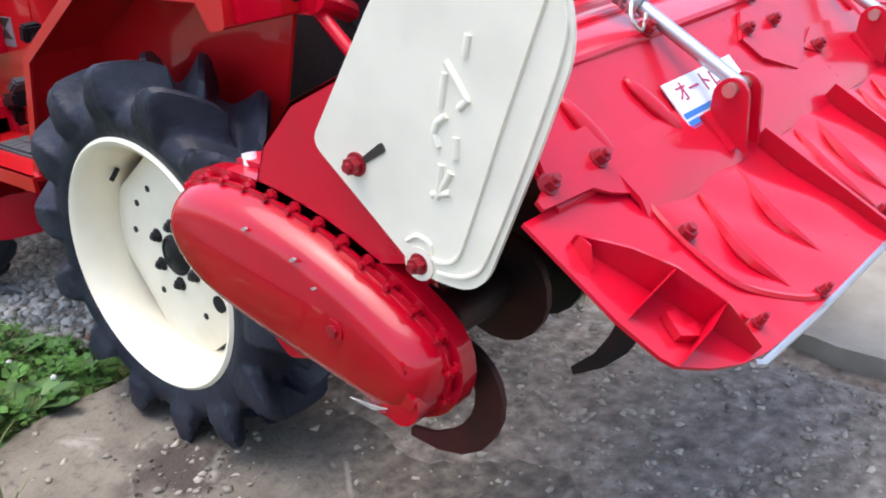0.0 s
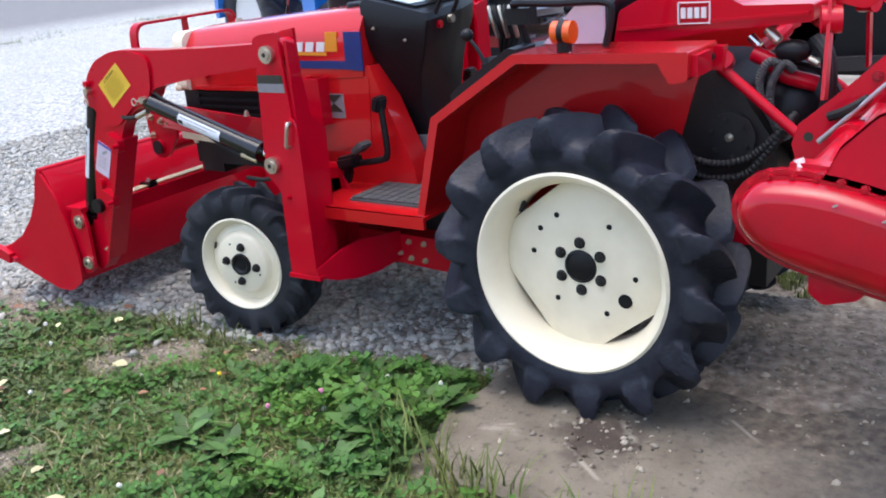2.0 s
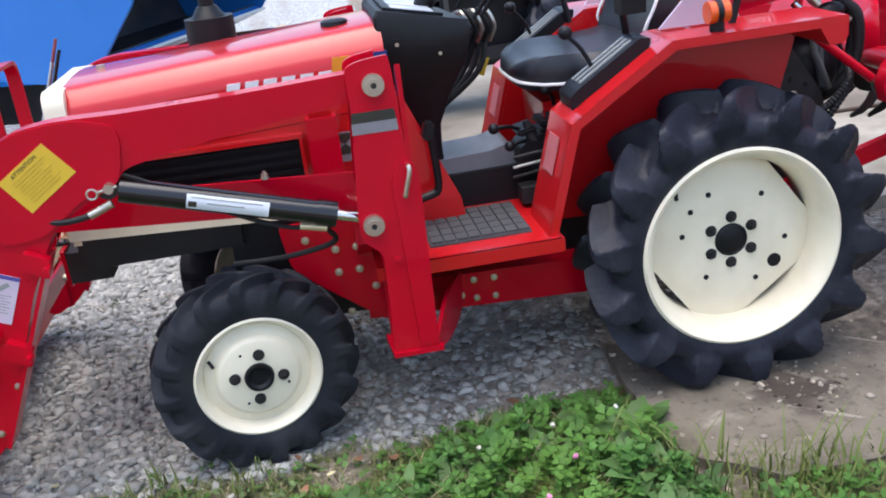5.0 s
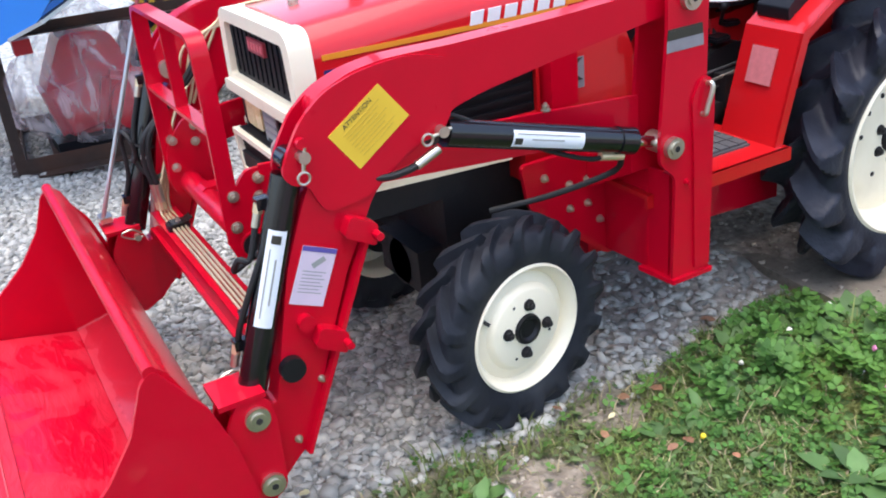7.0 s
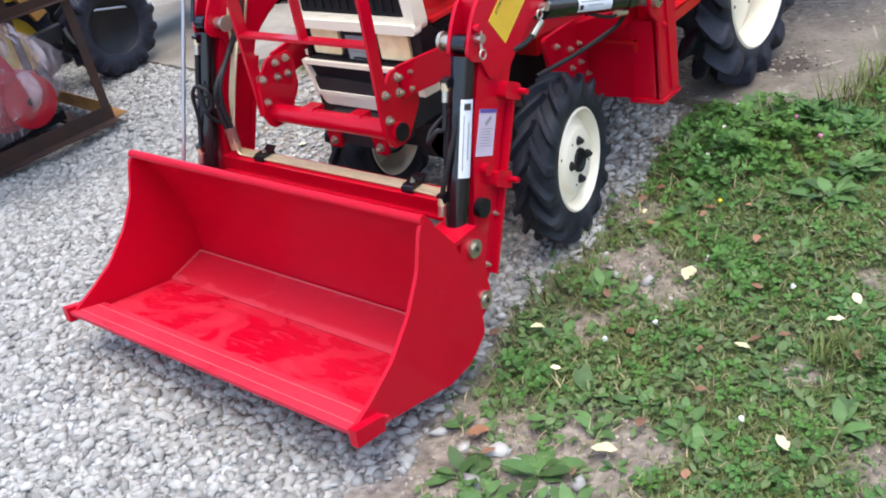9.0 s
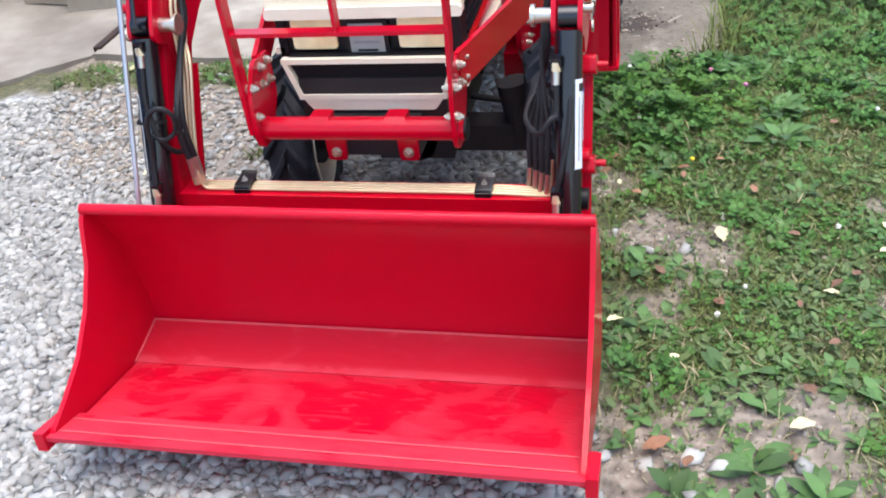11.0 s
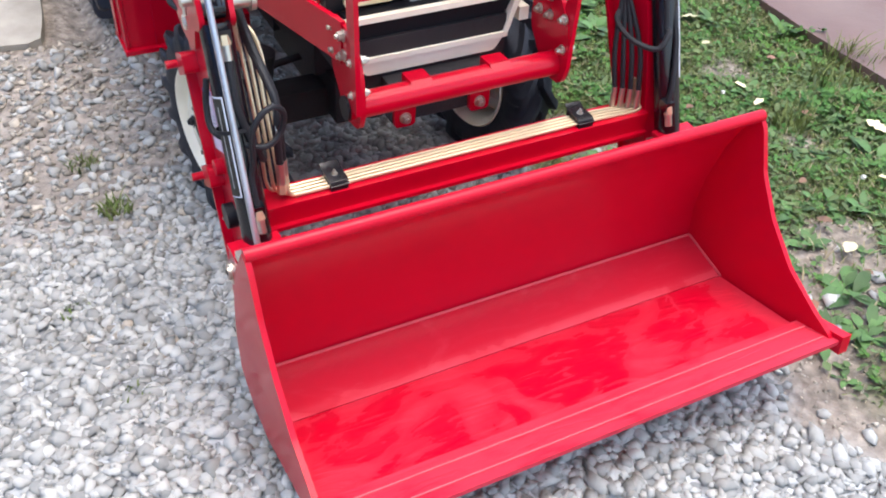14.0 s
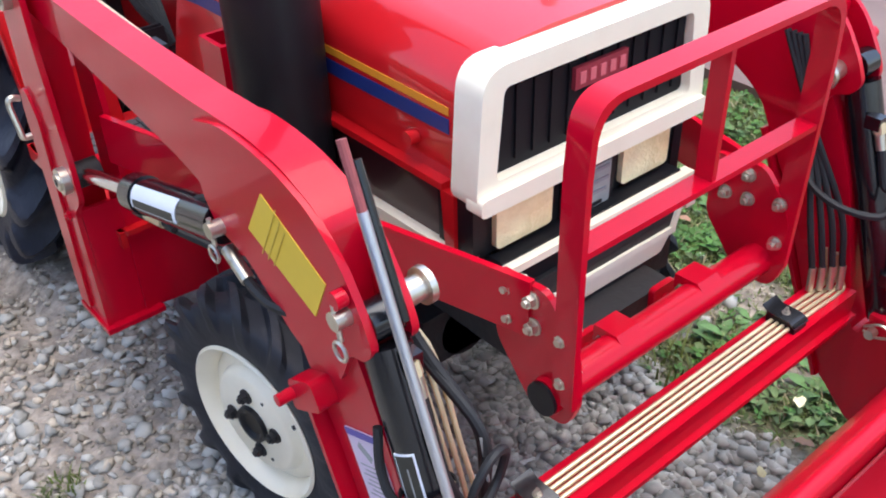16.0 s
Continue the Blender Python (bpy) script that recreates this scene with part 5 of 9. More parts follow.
for run in ([(-0.16, -0.45, 0.935), (-0.18, -0.426, 0.951), (-0.182, -0.403, 0.914), (-0.182, -0.402, 0.871), (-0.18, -0.419, 0.828), (-0.17, -0.44, 0.79), (-0.15, -0.47, 0.74)],
            [(-0.15, -0.48, 0.925), (-0.17, -0.46, 0.943), (-0.172, -0.438, 0.913), (-0.172, -0.426, 0.87), (-0.17, -0.431, 0.808), (-0.15, -0.45, 0.75)]):
    part("ribbed_hose", tube(run, ribbed, 10, 24), MATR, tractor, "grey ribbed hydraulic hose")
for dz in (0.0, -0.04):
    part("drive_hose", tube([(-0.26, -0.16, 0.74 + dz), (-0.26, -0.21, 0.718 + dz), (-0.262, -0.258, 0.695 + dz), (-0.262, -0.326, 0.688 + dz), (-0.26, -0.394, 0.707 + dz), (-0.26, -0.441, 0.743 + 0.6 * dz), (-0.25, -0.48, 0.785 + 0.3 * dz), (-0.2, -0.5, 0.82)],
                            ribbed, 10, 24), HOSE, tractor, "ribbed black hose")
part("cover_band", lathe([(-0.012, 0.1), (0.012, 0.1), (0.012, 0.13), (-0.012, 0.13)], (-0.03, -0.455, 0.8), 1, 36), CAST, tractor, "dark flange round the guard")
part("hitch_plate", rod((-0.19, -0.328, 0.745), (-0.2, -0.328, 0.745), 0.07, 28), CAST, tractor, "dark round bearing plate", bevel=0.004)
for k in range(6):
    q = radians(60 * k + 20)
    part("plate_bolt", bolt((-0.2, -0.328 + 0.052 * math.cos(q), 0.745 + 0.052 * math.sin(q)), (-1, 0, 0), 0.0065, 0.006), CAST, tractor)
part("hitch_nut", bolt((-0.2, -0.328, 0.748), (-1, 0, 0), 0.009, 0.008), ZINC, tractor)
for x, y, z, dx, dy, dz in ((-0.2, 0.42, 0.62, 0.05, 0.09, 0.1), (-0.17, 0.3, 0.7, 0.07, 0.06, 0.07), (-0.24, 0.33, 0.6, 0.03, 0.12, 0.04), (-0.2, 0.52, 0.57, 0.06, 0.05, 0.05)):
    part("linkage_block", box((x - dx / 2, y - dy / 2, z - dz / 2), (x + dx / 2, y + dy / 2, z + dz / 2)), CAST, tractor, "dark shift linkage", bevel=0.008)
for k in range(3):
    part("linkage_rod", rod((-0.21 - 0.015 * k, 0.28, 0.66 + 0.03 * k), (-0.19 - 0.015 * k, 0.56, 0.62 + 0.035 * k), 0.005, 8), ZINC if k == 1 else CAST, tractor, "thin linkage rod")
for x, y, z in ((-0.197, 0.74, 1.02), (-0.204, 0.86, 1.06)):
    part("dash_screw", bolt((x, y, z), (-1, 0, 0), 0.006, 0.004, False), ZINC, dash)
part("dash_switch", rod((-0.12, 0.66, 1.06), (-0.12, 0.645, 1.06), 0.012, 12), RED, dash, "red switch")
part("key_switch", rod((-0.05, 0.66, 1.07), (-0.05, 0.645, 1.07), 0.014, 12), ZINC, dash, "zinc key switch")


# ---------------------------------------------------------------- front loader
loader = thing("front_loader", (0, 1.6, 0), "bright red front loader with black hydraulic cylinders, mounted on the tractor", "loader")


def linch_pin(s, x, y, z, parent, oy=0.004, oz=-0.036):
    part("pin_head", rod((x, y, z), (x + s * 0.022, y, z), 0.0125, 16), ZINC, parent, "zinc-plated pin", bevel=0.002)
    c = Vector((x + s * 0.016, y, z))
    pts = [c + Vector((s * 0.004, oy + 0.0125 * math.cos(q), oz + 0.0125 * math.sin(q))) for q in np.linspace(0, math.tau, 17)]
    part("linch_ring", tube(pts, 0.0028, 6, 0), ZINC, parent)
    part("linch_stem", rod(c - Vector((0, oy, oz)) * 0.5, c + Vector((0, oy, oz)) * 0.7, 0.004, 8), ZINC, parent)


def big_pin(p, s, parent):
    """A stepped pivot pin whose head stands out on side s."""
    x, y, z = p
    part("pivot_pin", rod((x, y, z), (x + s * 0.016, y, z), 0.027, 24), ZINC, parent, "zinc-plated pivot pin", bevel=0.003)
    part("pin_core", rod((x + s * 0.016, y, z), (x + s * 0.021, y, z), 0.017, 18), ZINC, parent)
    part("pin_socket", rod((x + s * 0.019, y, z), (x + s * 0.0222, y, z), 0.008, 6), CAST, parent)


for s in (-1, 1):
    # post: channel of two plates and a back
    outer = rounded([(0.895, 0.315), (0.905, 0.8), (0.912, 0.907), (0.92, 1.07), (0.925, 1.102), (1.0, 1.095), (1.032, 1.082), (1.03, 0.96), (1.05, 0.72), (1.05, 0.645), (1.0, 0.6), (1.005, 0.315)], [0.003, 0.02, 0.02, 0.02, 0.006, 0.02, 0.02, 0.03, 0.03, 0.02, 0.02, 0.003])
    post = part("post", prism(outer, "x", s * (0.586 if s < 0 else 0.574), s * (0.597 if s < 0 else 0.585)), RED, loader, "red loader post", bevel=0.002)
    part("post_plate", prism([(max(y, 0.95), z) for y, z in outer], "x", s * 0.484, s * 0.496), RED, post, bevel=0.002)
    if s < 0:
        part("post_back", prism([(s * 0.588, 0.315), (s * 0.48, 0.315), (s * 0.46, 0.78), (s * 0.52, 0.83), (s * 0.55, 1.06), (s * 0.588, 1.075)], "y", 0.897, 0.909), RED, post, bevel=0.002)
        part("post_foot", prism([(s * 0.605, 0.875), (s * 0.605, 1.01), (s * 0.48, 1.02), (s * 0.48, 0.875)], "z", 0.303, 0.316), RED, post, bevel=0.002)
    else:
        part("post_back", prism([(0.576, 0.315), (0.49, 0.315), (0.49, 1.06), (0.576, 1.075)], "y", 0.897, 0.909), RED, post, bevel=0.002)
        part("post_foot", prism([(0.592, 0.875), (0.592, 1.02), (0.46, 1.02), (0.46, 0.875)], "z", 0.303, 0.316), RED, post, bevel=0.002)
    # brace from the post's foot back to the frame rail, its lower edge cut in a shallow curve, and a cross plate to the mounting plate
    brace = prism([(0.0, 0.312), (0.07, 0.285), (0.15, 0.272), (0.23, 0.275), (0.3, 0.292), (0.325, 0.3), (0.325, 0.395), (0.17, 0.402), (0.1, 0.385), (0.0, 0.34)], "y", 0.0, 0.011)
    brace.transform(pose(-0.6 if s < 0 else -0.588, 0.886, 0, 0, 0, -21.8))
    if s > 0:
        brace.transform(Matrix.Diagonal((-1, 1, 1, 1)))
        bmesh.ops.reverse_faces(brace, faces=brace.faces)
    part("brace", brace, RED, post, "red brace plate under the footboard", bevel=0.002)
    part("gusset", prism([(s * 0.573, 0.317), (s * 0.318, 0.303), (s * 0.318, 0.57), (s * 0.485, 0.6), (s * 0.573, 0.6)], "y", 0.99, 1.0), RED, post, bevel=0.002)
    part("mount_plate", prism(rounded([(0.95, 0.285), (0.95, 0.5), (1.0, 0.62), (1.27, 0.62), (1.25, 0.49), (1.16, 0.41), (1.0, 0.285)], [0.01, 0.02, 0.02, 0.02, 0.03, 0.06, 0.02]), "x", s * 0.3, s * 0.315),
         RED, loader, "red mounting plate with bolts", bevel=0.002)
    part("mount_arm", prism([(s * 0.31, 0.5), (s * 0.5, 0.6), (s * 0.5, 0.66), (s * 0.31, 0.6)], "y", 0.99 if s < 0 else 0.9, 1.06 if s < 0 else 0.95), RED, loader, bevel=0.003)
    for y, z in ((1.12, 0.53), (1.06, 0.53), (1.12, 0.46), (1.06, 0.46), (1.02, 0.4), (1.1, 0.33), (1.2, 0.57)):
        part("mount_bolt", bolt((s * 0.315, y, z), (s, 0, 0), 0.0085, 0.008), ZINC, loader)
    part("rail", beam((s * 0.5, 1.04, 0.752), (s * 0.262, 1.94, 0.745), 0.012, 0.098), RED, loader, "red rail from the post to the guard", bevel=0.002)
    part("rail_bolt", bolt((s * 0.44, 1.27, 0.802), (0, 0, 1), 0.009, 0.01), ZINC, loader)
    part("post_bolt", bolt((s * (0.597 if s < 0 else 0.585), 0.965, 0.58), (s, 0, 0), 0.009, 0.008, False), RED, post)
    part("lock_tab", prism(rounded([(0.886, 0.33), (0.884, 0.8), (0.9, 0.84), (0.93, 0.838), (0.957, 0.79), (0.95, 0.7), (0.935, 0.33)], [0.002, 0.02, 0.02, 0.02, 0.02, 0.05, 0.002]), "x", s * (0.597 if s < 0 else 0.585), s * (0.604 if s < 0 else 0.592)), RED, post, "red locking plate on the post", bevel=0.002)
    part("lock_pin", tube([(s * 0.6, 0.91, 0.822), (s * 0.616, 0.91, 0.826), (s * 0.622, 0.91, 0.812), (s * 0.62, 0.922, 0.77), (s * 0.618, 0.926, 0.752), (s * 0.602, 0.926, 0.75)], 0.0065, 8), ZINC, post, "zinc locking pin")
    px = 0.597 if s < 0 else 0.585
    big_pin((s * px, 0.968, 1.036), s, post)
    big_pin((s * px, 1.014, 0.684), s, post)
    if s < 0:
        part("rating_plate", prism([(1.03, 0.972), (0.925, 0.972), (0.922, 0.946), (1.033, 0.946)], "x", s * 0.597, s * 0.5985), INK, post, "dark and grey rating plate")
        part("rating_plate", prism([(1.033, 0.946), (0.922, 0.946), (0.92, 0.918), (1.034, 0.918)], "x", s * 0.597, s * 0.5985), DULLW, post)
        part("label_print", prism([(1.028, 0.968), (0.93, 0.968), (0.928, 0.95), (1.03, 0.95)], "x", s * 0.5985, s * 0.6), INK, post)

    # lift arm: boom, knee and leg in one welded box
    arm_line = [(0.925, 1.045), (0.95, 1.078), (1.0, 1.06), (1.3, 1.046), (1.57, 1.04), (1.66, 1.042), (1.73, 1.042), (1.8, 1.033), (1.87, 1.006), (1.895, 0.985), (1.897, 0.92), (1.905, 0.86), (1.94, 0.8),
                (2.0, 0.66), (2.04, 0.5), (2.075, 0.36), (2.15, 0.4), (2.175, 0.38), (2.15, 0.18), (2.1, 0.16), (2.05, 0.21), (2.02, 0.235), (1.935, 0.46), (1.87, 0.62), (1.835, 0.68), (1.79, 0.765),
                (1.755, 0.795), (1.68, 0.84), (1.61, 0.87), (1.585, 0.905), (1.5, 0.925), (1.3, 0.955), (1.0, 0.992), (0.94, 1.0)]
    arm = part("lift_arm", prism(rounded([(y + 0.006, z + 0.004) for y, z in arm_line], 0.02, 3), "x", s * 0.503, s * 0.559), RED, loader, "red welded loader arm", bevel=0.003)
    # raised knee plate and leg flange
    knee = [(1.59, 0.9), (1.575, 0.985), (1.587, 1.018), (1.67, 1.04), (1.74, 1.038), (1.8, 1.03), (1.87, 1.006), (1.925, 0.962), (1.964, 0.9), (1.98, 0.86), (1.96, 0.835), (1.93, 0.83), (1.9, 0.76), (1.8, 0.77), (1.76, 0.8),
            (1.69, 0.85), (1.62, 0.86)]
    part("knee_plate", prism(rounded([(y + 0.006, z + 0.004) for y, z in knee], 0.025, 4), "x", s * 0.557, s * 0.568), RED, arm, bevel=0.002)
    part("knee_plate", prism(rounded([(y + 0.006, z + 0.004) for y, z in knee], 0.025, 4), "x", s * 0.496, s * 0.507), RED, arm, bevel=0.002)
    part("leg_flange", beam((s * 0.536, 1.815, 0.72), (s * 0.536, 2.035, 0.225), 0.088, 0.01, up=(0, 1, 0.4)), RED, arm, bevel=0.002)
    for y, z in ((1.845, 0.70), (1.945, 0.475)):
        tab = part("stand_tab", prism(rounded([(y - 0.03, z - 0.03), (y - 0.04, z + 0.02), (y + 0.02, z + 0.05), (y + 0.04, z + 0.01)], 0.012), "x", s * 0.559, s * 0.59), RED, arm, "red stand bracket", bevel=0.004)
        part("tab_pin", rod((s * 0.585, y - 0.03, z), (s * 0.615, y - 0.03, z), 0.009, 12), RED, arm)
    part("tab_boss", rod((s * 0.559, 1.99, 0.54), (s * 0.579, 1.99, 0.54), 0.018, 16), RED, arm, bevel=0.004)
    part("plug", rod((s * 0.559, 2.037, 0.444), (s * 0.58, 2.037, 0.444), 0.028, 24), BLACK, arm, "round black plastic plug", bevel=0.004)
    part("leg_bolt", bolt((s * 0.559, 1.975, 0.39), (s, 0, 0), 0.006, 0.006), ZINC, arm)
    part("leg_bolt", bolt((s * 0.559, 2.05, 0.262), (s, 0, 0), 0.007, 0.006), ZINC, arm)
    linch_pin(s, s * 0.568, 1.63 if s < 0 else 1.637, 0.874, arm, 0.04 if s < 0 else 0.004, -0.007 if s < 0 else -0.036)
    linch_pin(s, s * 0.568, 1.94, 0.898, arm, 0.008, -0.04)
    part("pin_cap", rod((s * 0.57, 1.939, 0.925), (s * 0.586, 1.939, 0.925), 0.012, 14), RED, arm, bevel=0.003)
    # inner roller heads of the knee pins
    part("pivot_pin", rod((s * 0.496, 1.935, 0.88), (s * 0.452, 1.935, 0.88), 0.018, 20), ZINC, arm, "zinc-plated knee pin", bevel=0.002)
    part("pin_head", rod((s * 0.456, 1.935, 0.88), (s * 0.446, 1.935, 0.88), 0.026, 22), ZINC, arm, bevel=0.002)
    big_pin((s * 0.592, 2.139, 0.378), s, arm)
    big_pin((s * 0.592, 2.135, 0.205), s, arm)
    part("boom_shackle", box((min(s * 0.486, s * 0.504), 1.34, 0.98), (max(s * 0.486, s * 0.504), 1.38, 1.04)), BLACK, arm, "black pipe clamp", bevel=0.004)

    # decals
    if s < 0:
        top, rgt, bot, lft = ((1.758, 1.003), (1.697, 0.923), (1.82, 0.838), (1.879, 0.921))
    else:
        top, rgt, bot, lft = ((1.769, 0.986), (1.9, 0.919), (1.867, 0.852), (1.721, 0.912))
    part("warning_decal", prism([top, rgt, bot, lft], "x", s * 0.568, s * 0.5695), YELLOW, arm, "yellow diamond-shaped warning label")
    def decal_point(u, v):
        a, b, c2, d2 = (Vector(lft), Vector(top), Vector(rgt), Vector(bot)) if s < 0 else (Vector(lft), Vector(top), Vector(rgt), Vector(bot))
        p = a * (1 - u) * v + b * u * v + c2 * u * (1 - v) + d2 * (1 - u) * (1 - v)
        return Vector((s * 0.5697, p.x, p.y))
    eu, ev = decal_point(0.9, 0.5) - decal_point(0.1, 0.5), decal_point(0.5, 0.9) - decal_point(0.5, 0.1)
    if s < 0:
        words("ATTENTION", 0.0145, basis(decal_point(0.5, 0.88), eu, ev), INK, arm, "lettering", "dark heading on the label")
    lines = bmesh.new()
    for k in range(8 if s < 0 else 3):
        c2 = decal_point(0.5 - 0.03 * (k % 3), 0.76 - 0.085 * k)
        quad_plate(c2, eu.normalized() * (0.052 - 0.006 * (k % 3)), ev.normalized() * 0.0009, 0.0008, lines)
    tagged(part("fine_print", lines, PRINTY, arm), kind="stuff")
    pl, pr = Vector((s * 0.5595, 1.964, 0.708)), Vector((s * 0.5595, 1.893, 0.677))
    down = Vector((0, 0.052, -0.118))
    part("safety_label", loft([[q + Vector((k, 0, 0)) for q in (pl, pr, pr + down, pl + down)] for k in (0, s * 0.002)]), PALE, arm, "pale violet safety label")
    part("label_band", loft([[q + Vector((k, 0, 0)) for q in (pl, pr, pr + down * 0.08, pl + down * 0.08)] for k in (s * 0.002, s * 0.003)]), VIOLET, arm)
    marks = bmesh.new()
    for k in range(7):
        a = pl.lerp(pr, 0.15) + down * (0.42 + 0.06 * k)
        b = pl.lerp(pr, 0.85 - 0.1 * (k % 2)) + down * (0.42 + 0.06 * k)
        beam(a + Vector((s * 0.002, 0, 0)), b + Vector((s * 0.002, 0, 0)), 0.001, 0.002, marks, up=(0, 0.4, 1))
    a = pl.lerp(pr, 0.4) + down * 0.33
    b = pl.lerp(pr, 0.7) + down * 0.17
    beam(a + Vector((s * 0.002, 0, 0)), b + Vector((s * 0.002, 0, 0)), 0.001, 0.012, marks, up=(0, 0.4, 1))
    tagged(part("fine_print", marks, GREYL, arm), kind="stuff")

    # lift cylinder
    a, b = Vector((s * 0.553, 1.64, 0.868)), Vector((s * 0.553, 1.016, 0.686))
    d = (b - a).normalized()
    body = 0.55 if s < 0 else 0.36
    cyl = part("lift_cylinder", rod(a + d * 0.03, a + d * body, 0.031, 28), GLOSSBLACK, loader, "gloss black hydraulic lift cylinder", bevel=0.004)
    part("cylinder_eye", rod(a + Vector((s * -0.03, 0, 0)), a + Vector((s * 0.004, 0, 0)), 0.028, 20), GLOSSBLACK, cyl)
    part("gland", rod(a + d * (body - 0.04), a + d * (body + 0.01), 0.034, 28), GLOSSBLACK, cyl, bevel=0.004)
    part("piston_rod", rod(a + d * body, b, 0.015, 18), CHROME, cyl, "chrome piston rod")
    part("rod_eye", rod(b + Vector((s * -0.03, 0, 0)), b + Vector((s * 0.03, 0, 0)), 0.026, 20), ZINC if s < 0 else CAST, cyl)
    side = Vector((s, 0, 0))
    nrm = (side * 0.92 + Vector((0, 0, 1)) * 0.39).normalized()
    up = d.cross(nrm) * (1 if s < 0 else -1)
    def sleeve(p0, p1, r, q0, q1, axis, ref, n=10):
        """A thin curved label on a cylinder, between the angles q0 and q1 from ref."""
        ref = (ref - axis * ref.dot(axis)).normalized()
        oth = axis.cross(ref)
        rings = []
        for rr in (r, r + 0.001):
            rings.append([p + (ref * math.cos(q) + oth * math.sin(q)) * rr for p in (p0,) for q in np.linspace(q0, q1, n)] + [p1 + (ref * math.cos(q) + oth * math.sin(q)) * rr for q in np.linspace(q1, q0, n)])
        bm = bmesh.new()
        lo = [[bm.verts.new(p) for p in r2] for r2 in rings]
        for j in range(n - 1):
            bm.faces.new((lo[1][j], lo[1][j + 1], lo[1][2 * n - 2 - j], lo[1][2 * n - 1 - j]))
        for i in range(2 * n):
            bm.faces.new((lo[0][i], lo[0][(i + 1) % (2 * n)], lo[1][(i + 1) % (2 * n)], lo[1][i]))
        for j in range(n - 1):
            bm.faces.new((lo[0][2 * n - 1 - j], lo[0][2 * n - 2 - j], lo[0][j + 1], lo[0][j]))
        return bm
    part("cylinder_label", sleeve(a + d * (body - 0.36 if s < 0 else 0.13), a + d * (body - 0.16 if s < 0 else 0.31), 0.0312, -0.62, 0.62, d, side if s < 0 else Vector((1, 0, 0.5))), LABELW, cyl, "white high-pressure warning label")
    for q in (-0.36, 0.0) if s < 0 else ():
        w0, w1 = (0.2, 0.375) if q < -0.1 else (0.24, 0.33)
        part("label_print", sleeve(a + d * w0, a + d * w1, 0.0322, q * (1 if s < 0 else -1) - 0.045, q * (1 if s < 0 else -1) + 0.045, d, side, 4), GREYL, cyl)
    if s < 0:
        part("label_print", sleeve(a + d * 0.195, a + d * 0.215, 0.0322, -0.05, 0.4, d, side, 5), INK, cyl)
    else:
        part("label_print", sleeve(a + d * 0.14, a + d * 0.3, 0.0322, -0.55, -0.15, d, Vector((1, 0, 0.5)), 5), INK, cyl)
    part("cylinder_hose", tube([a + d * (body - 0.05) + Vector((0, 0, -0.035)), a + d * (body - 0.13) + Vector((0, 0, -0.05)), a + d * 0.25 + Vector((0, 0, -0.02)), a + d * 0.05 + Vector((0, 0, 0.04)), a + Vector((0, 0.05, 0.03))], 0.006, 8),
         HOSE, cyl, "thin black hose under the cylinder")
    part("hose_fitting", rod(a + d * (body - 0.09) + Vector((0, 0, -0.043)), a + d * (body - 0.02) + Vector((0, 0, -0.04)), 0.01, 12), BRASS, cyl, "brass hose fitting")
    part("knee_hose", tube([(s * 0.568, 1.69, 0.811), (s * 0.57, 1.72, 0.806), (s * 0.568, 1.76, 0.804), (s * 0.55, 1.82, 0.81)], 0.008, 8), HOSE, cyl, "black hose at the knee")
    part("hose_fitting", rod((s * 0.564, 1.634, 0.832), (s * 0.568, 1.692, 0.81), 0.0105, 12), ZINC, cyl)
    part("feed_hose", tube([a + d * (body - 0.02) + Vector((0, 0, -0.04)), (s * 0.5, 1.12, 0.62), (s * 0.42, 1.25, 0.57), (s * 0.36, 1.4, 0.55)], 0.008, 8), HOSE, cyl, "black feed hose")

    # tilt cylinder
    a, b = Vector((s * 0.535, 1.955, 0.885)), Vector((s * 0.535, 2.132, 0.38))
    d = (b - a).normalized()
    tilt = part("tilt_cylinder", rod(a + d * 0.03, a + d * 0.5, 0.032, 28), GLOSSBLACK, loader, "gloss black hydraulic tilt cylinder", bevel=0.004)
    part("cylinder_eye", rod(a + Vector((-0.022, 0, 0)), a + Vector((0.022, 0, 0)), 0.026, 22), GLOSSBLACK, tilt)
    part("rod_eye", rod(b + Vector((-0.028, 0, 0)), b + Vector((0.028, 0, 0)), 0.028, 22), GLOSSBLACK, tilt)
    if s < 0:
        ref = Vector((s * 0.95, 0.35, 0.1))
        part("cylinder_label", sleeve(a + d * 0.14, a + d * 0.35, 0.0322, -0.6, 0.6, d, ref), LABELW, tilt, "white high-pressure warning label")
        part("label_print", sleeve(a + d * 0.15, a + d * 0.168, 0.0332, -0.3, 0.3, d, ref, 5), INK, tilt)
        part("label_print", sleeve(a + d * 0.18, a + d * 0.33, 0.0332, 0.24, 0.32, d, ref, 4), GREYL, tilt)
        part("label_print", sleeve(a + d * 0.2, a + d * 0.3, 0.0332, -0.2, -0.1, d, ref, 4), GREYL, tilt)
        fit_x, fit_z = s * 0.51, 0.1
    else:
        ref = Vector((1, 0.55, 0))
        part("cylinder_label", sleeve(a + d * 0.17, a + d * 0.38, 0.0322, -0.45, 0.45, d, ref), LABELW, tilt, "black warning label with a thin white border")
        part("label_field", sleeve(a + d * 0.173, a + d * 0.377, 0.0332, -0.36, 0.36, d, ref), INK, tilt)
        part("label_print", sleeve(a + d * 0.19, a + d * 0.36, 0.0342, -0.08, -0.03, d, ref, 3), GREYL, tilt)
        fit_x, fit_z = 0.53, 0.05
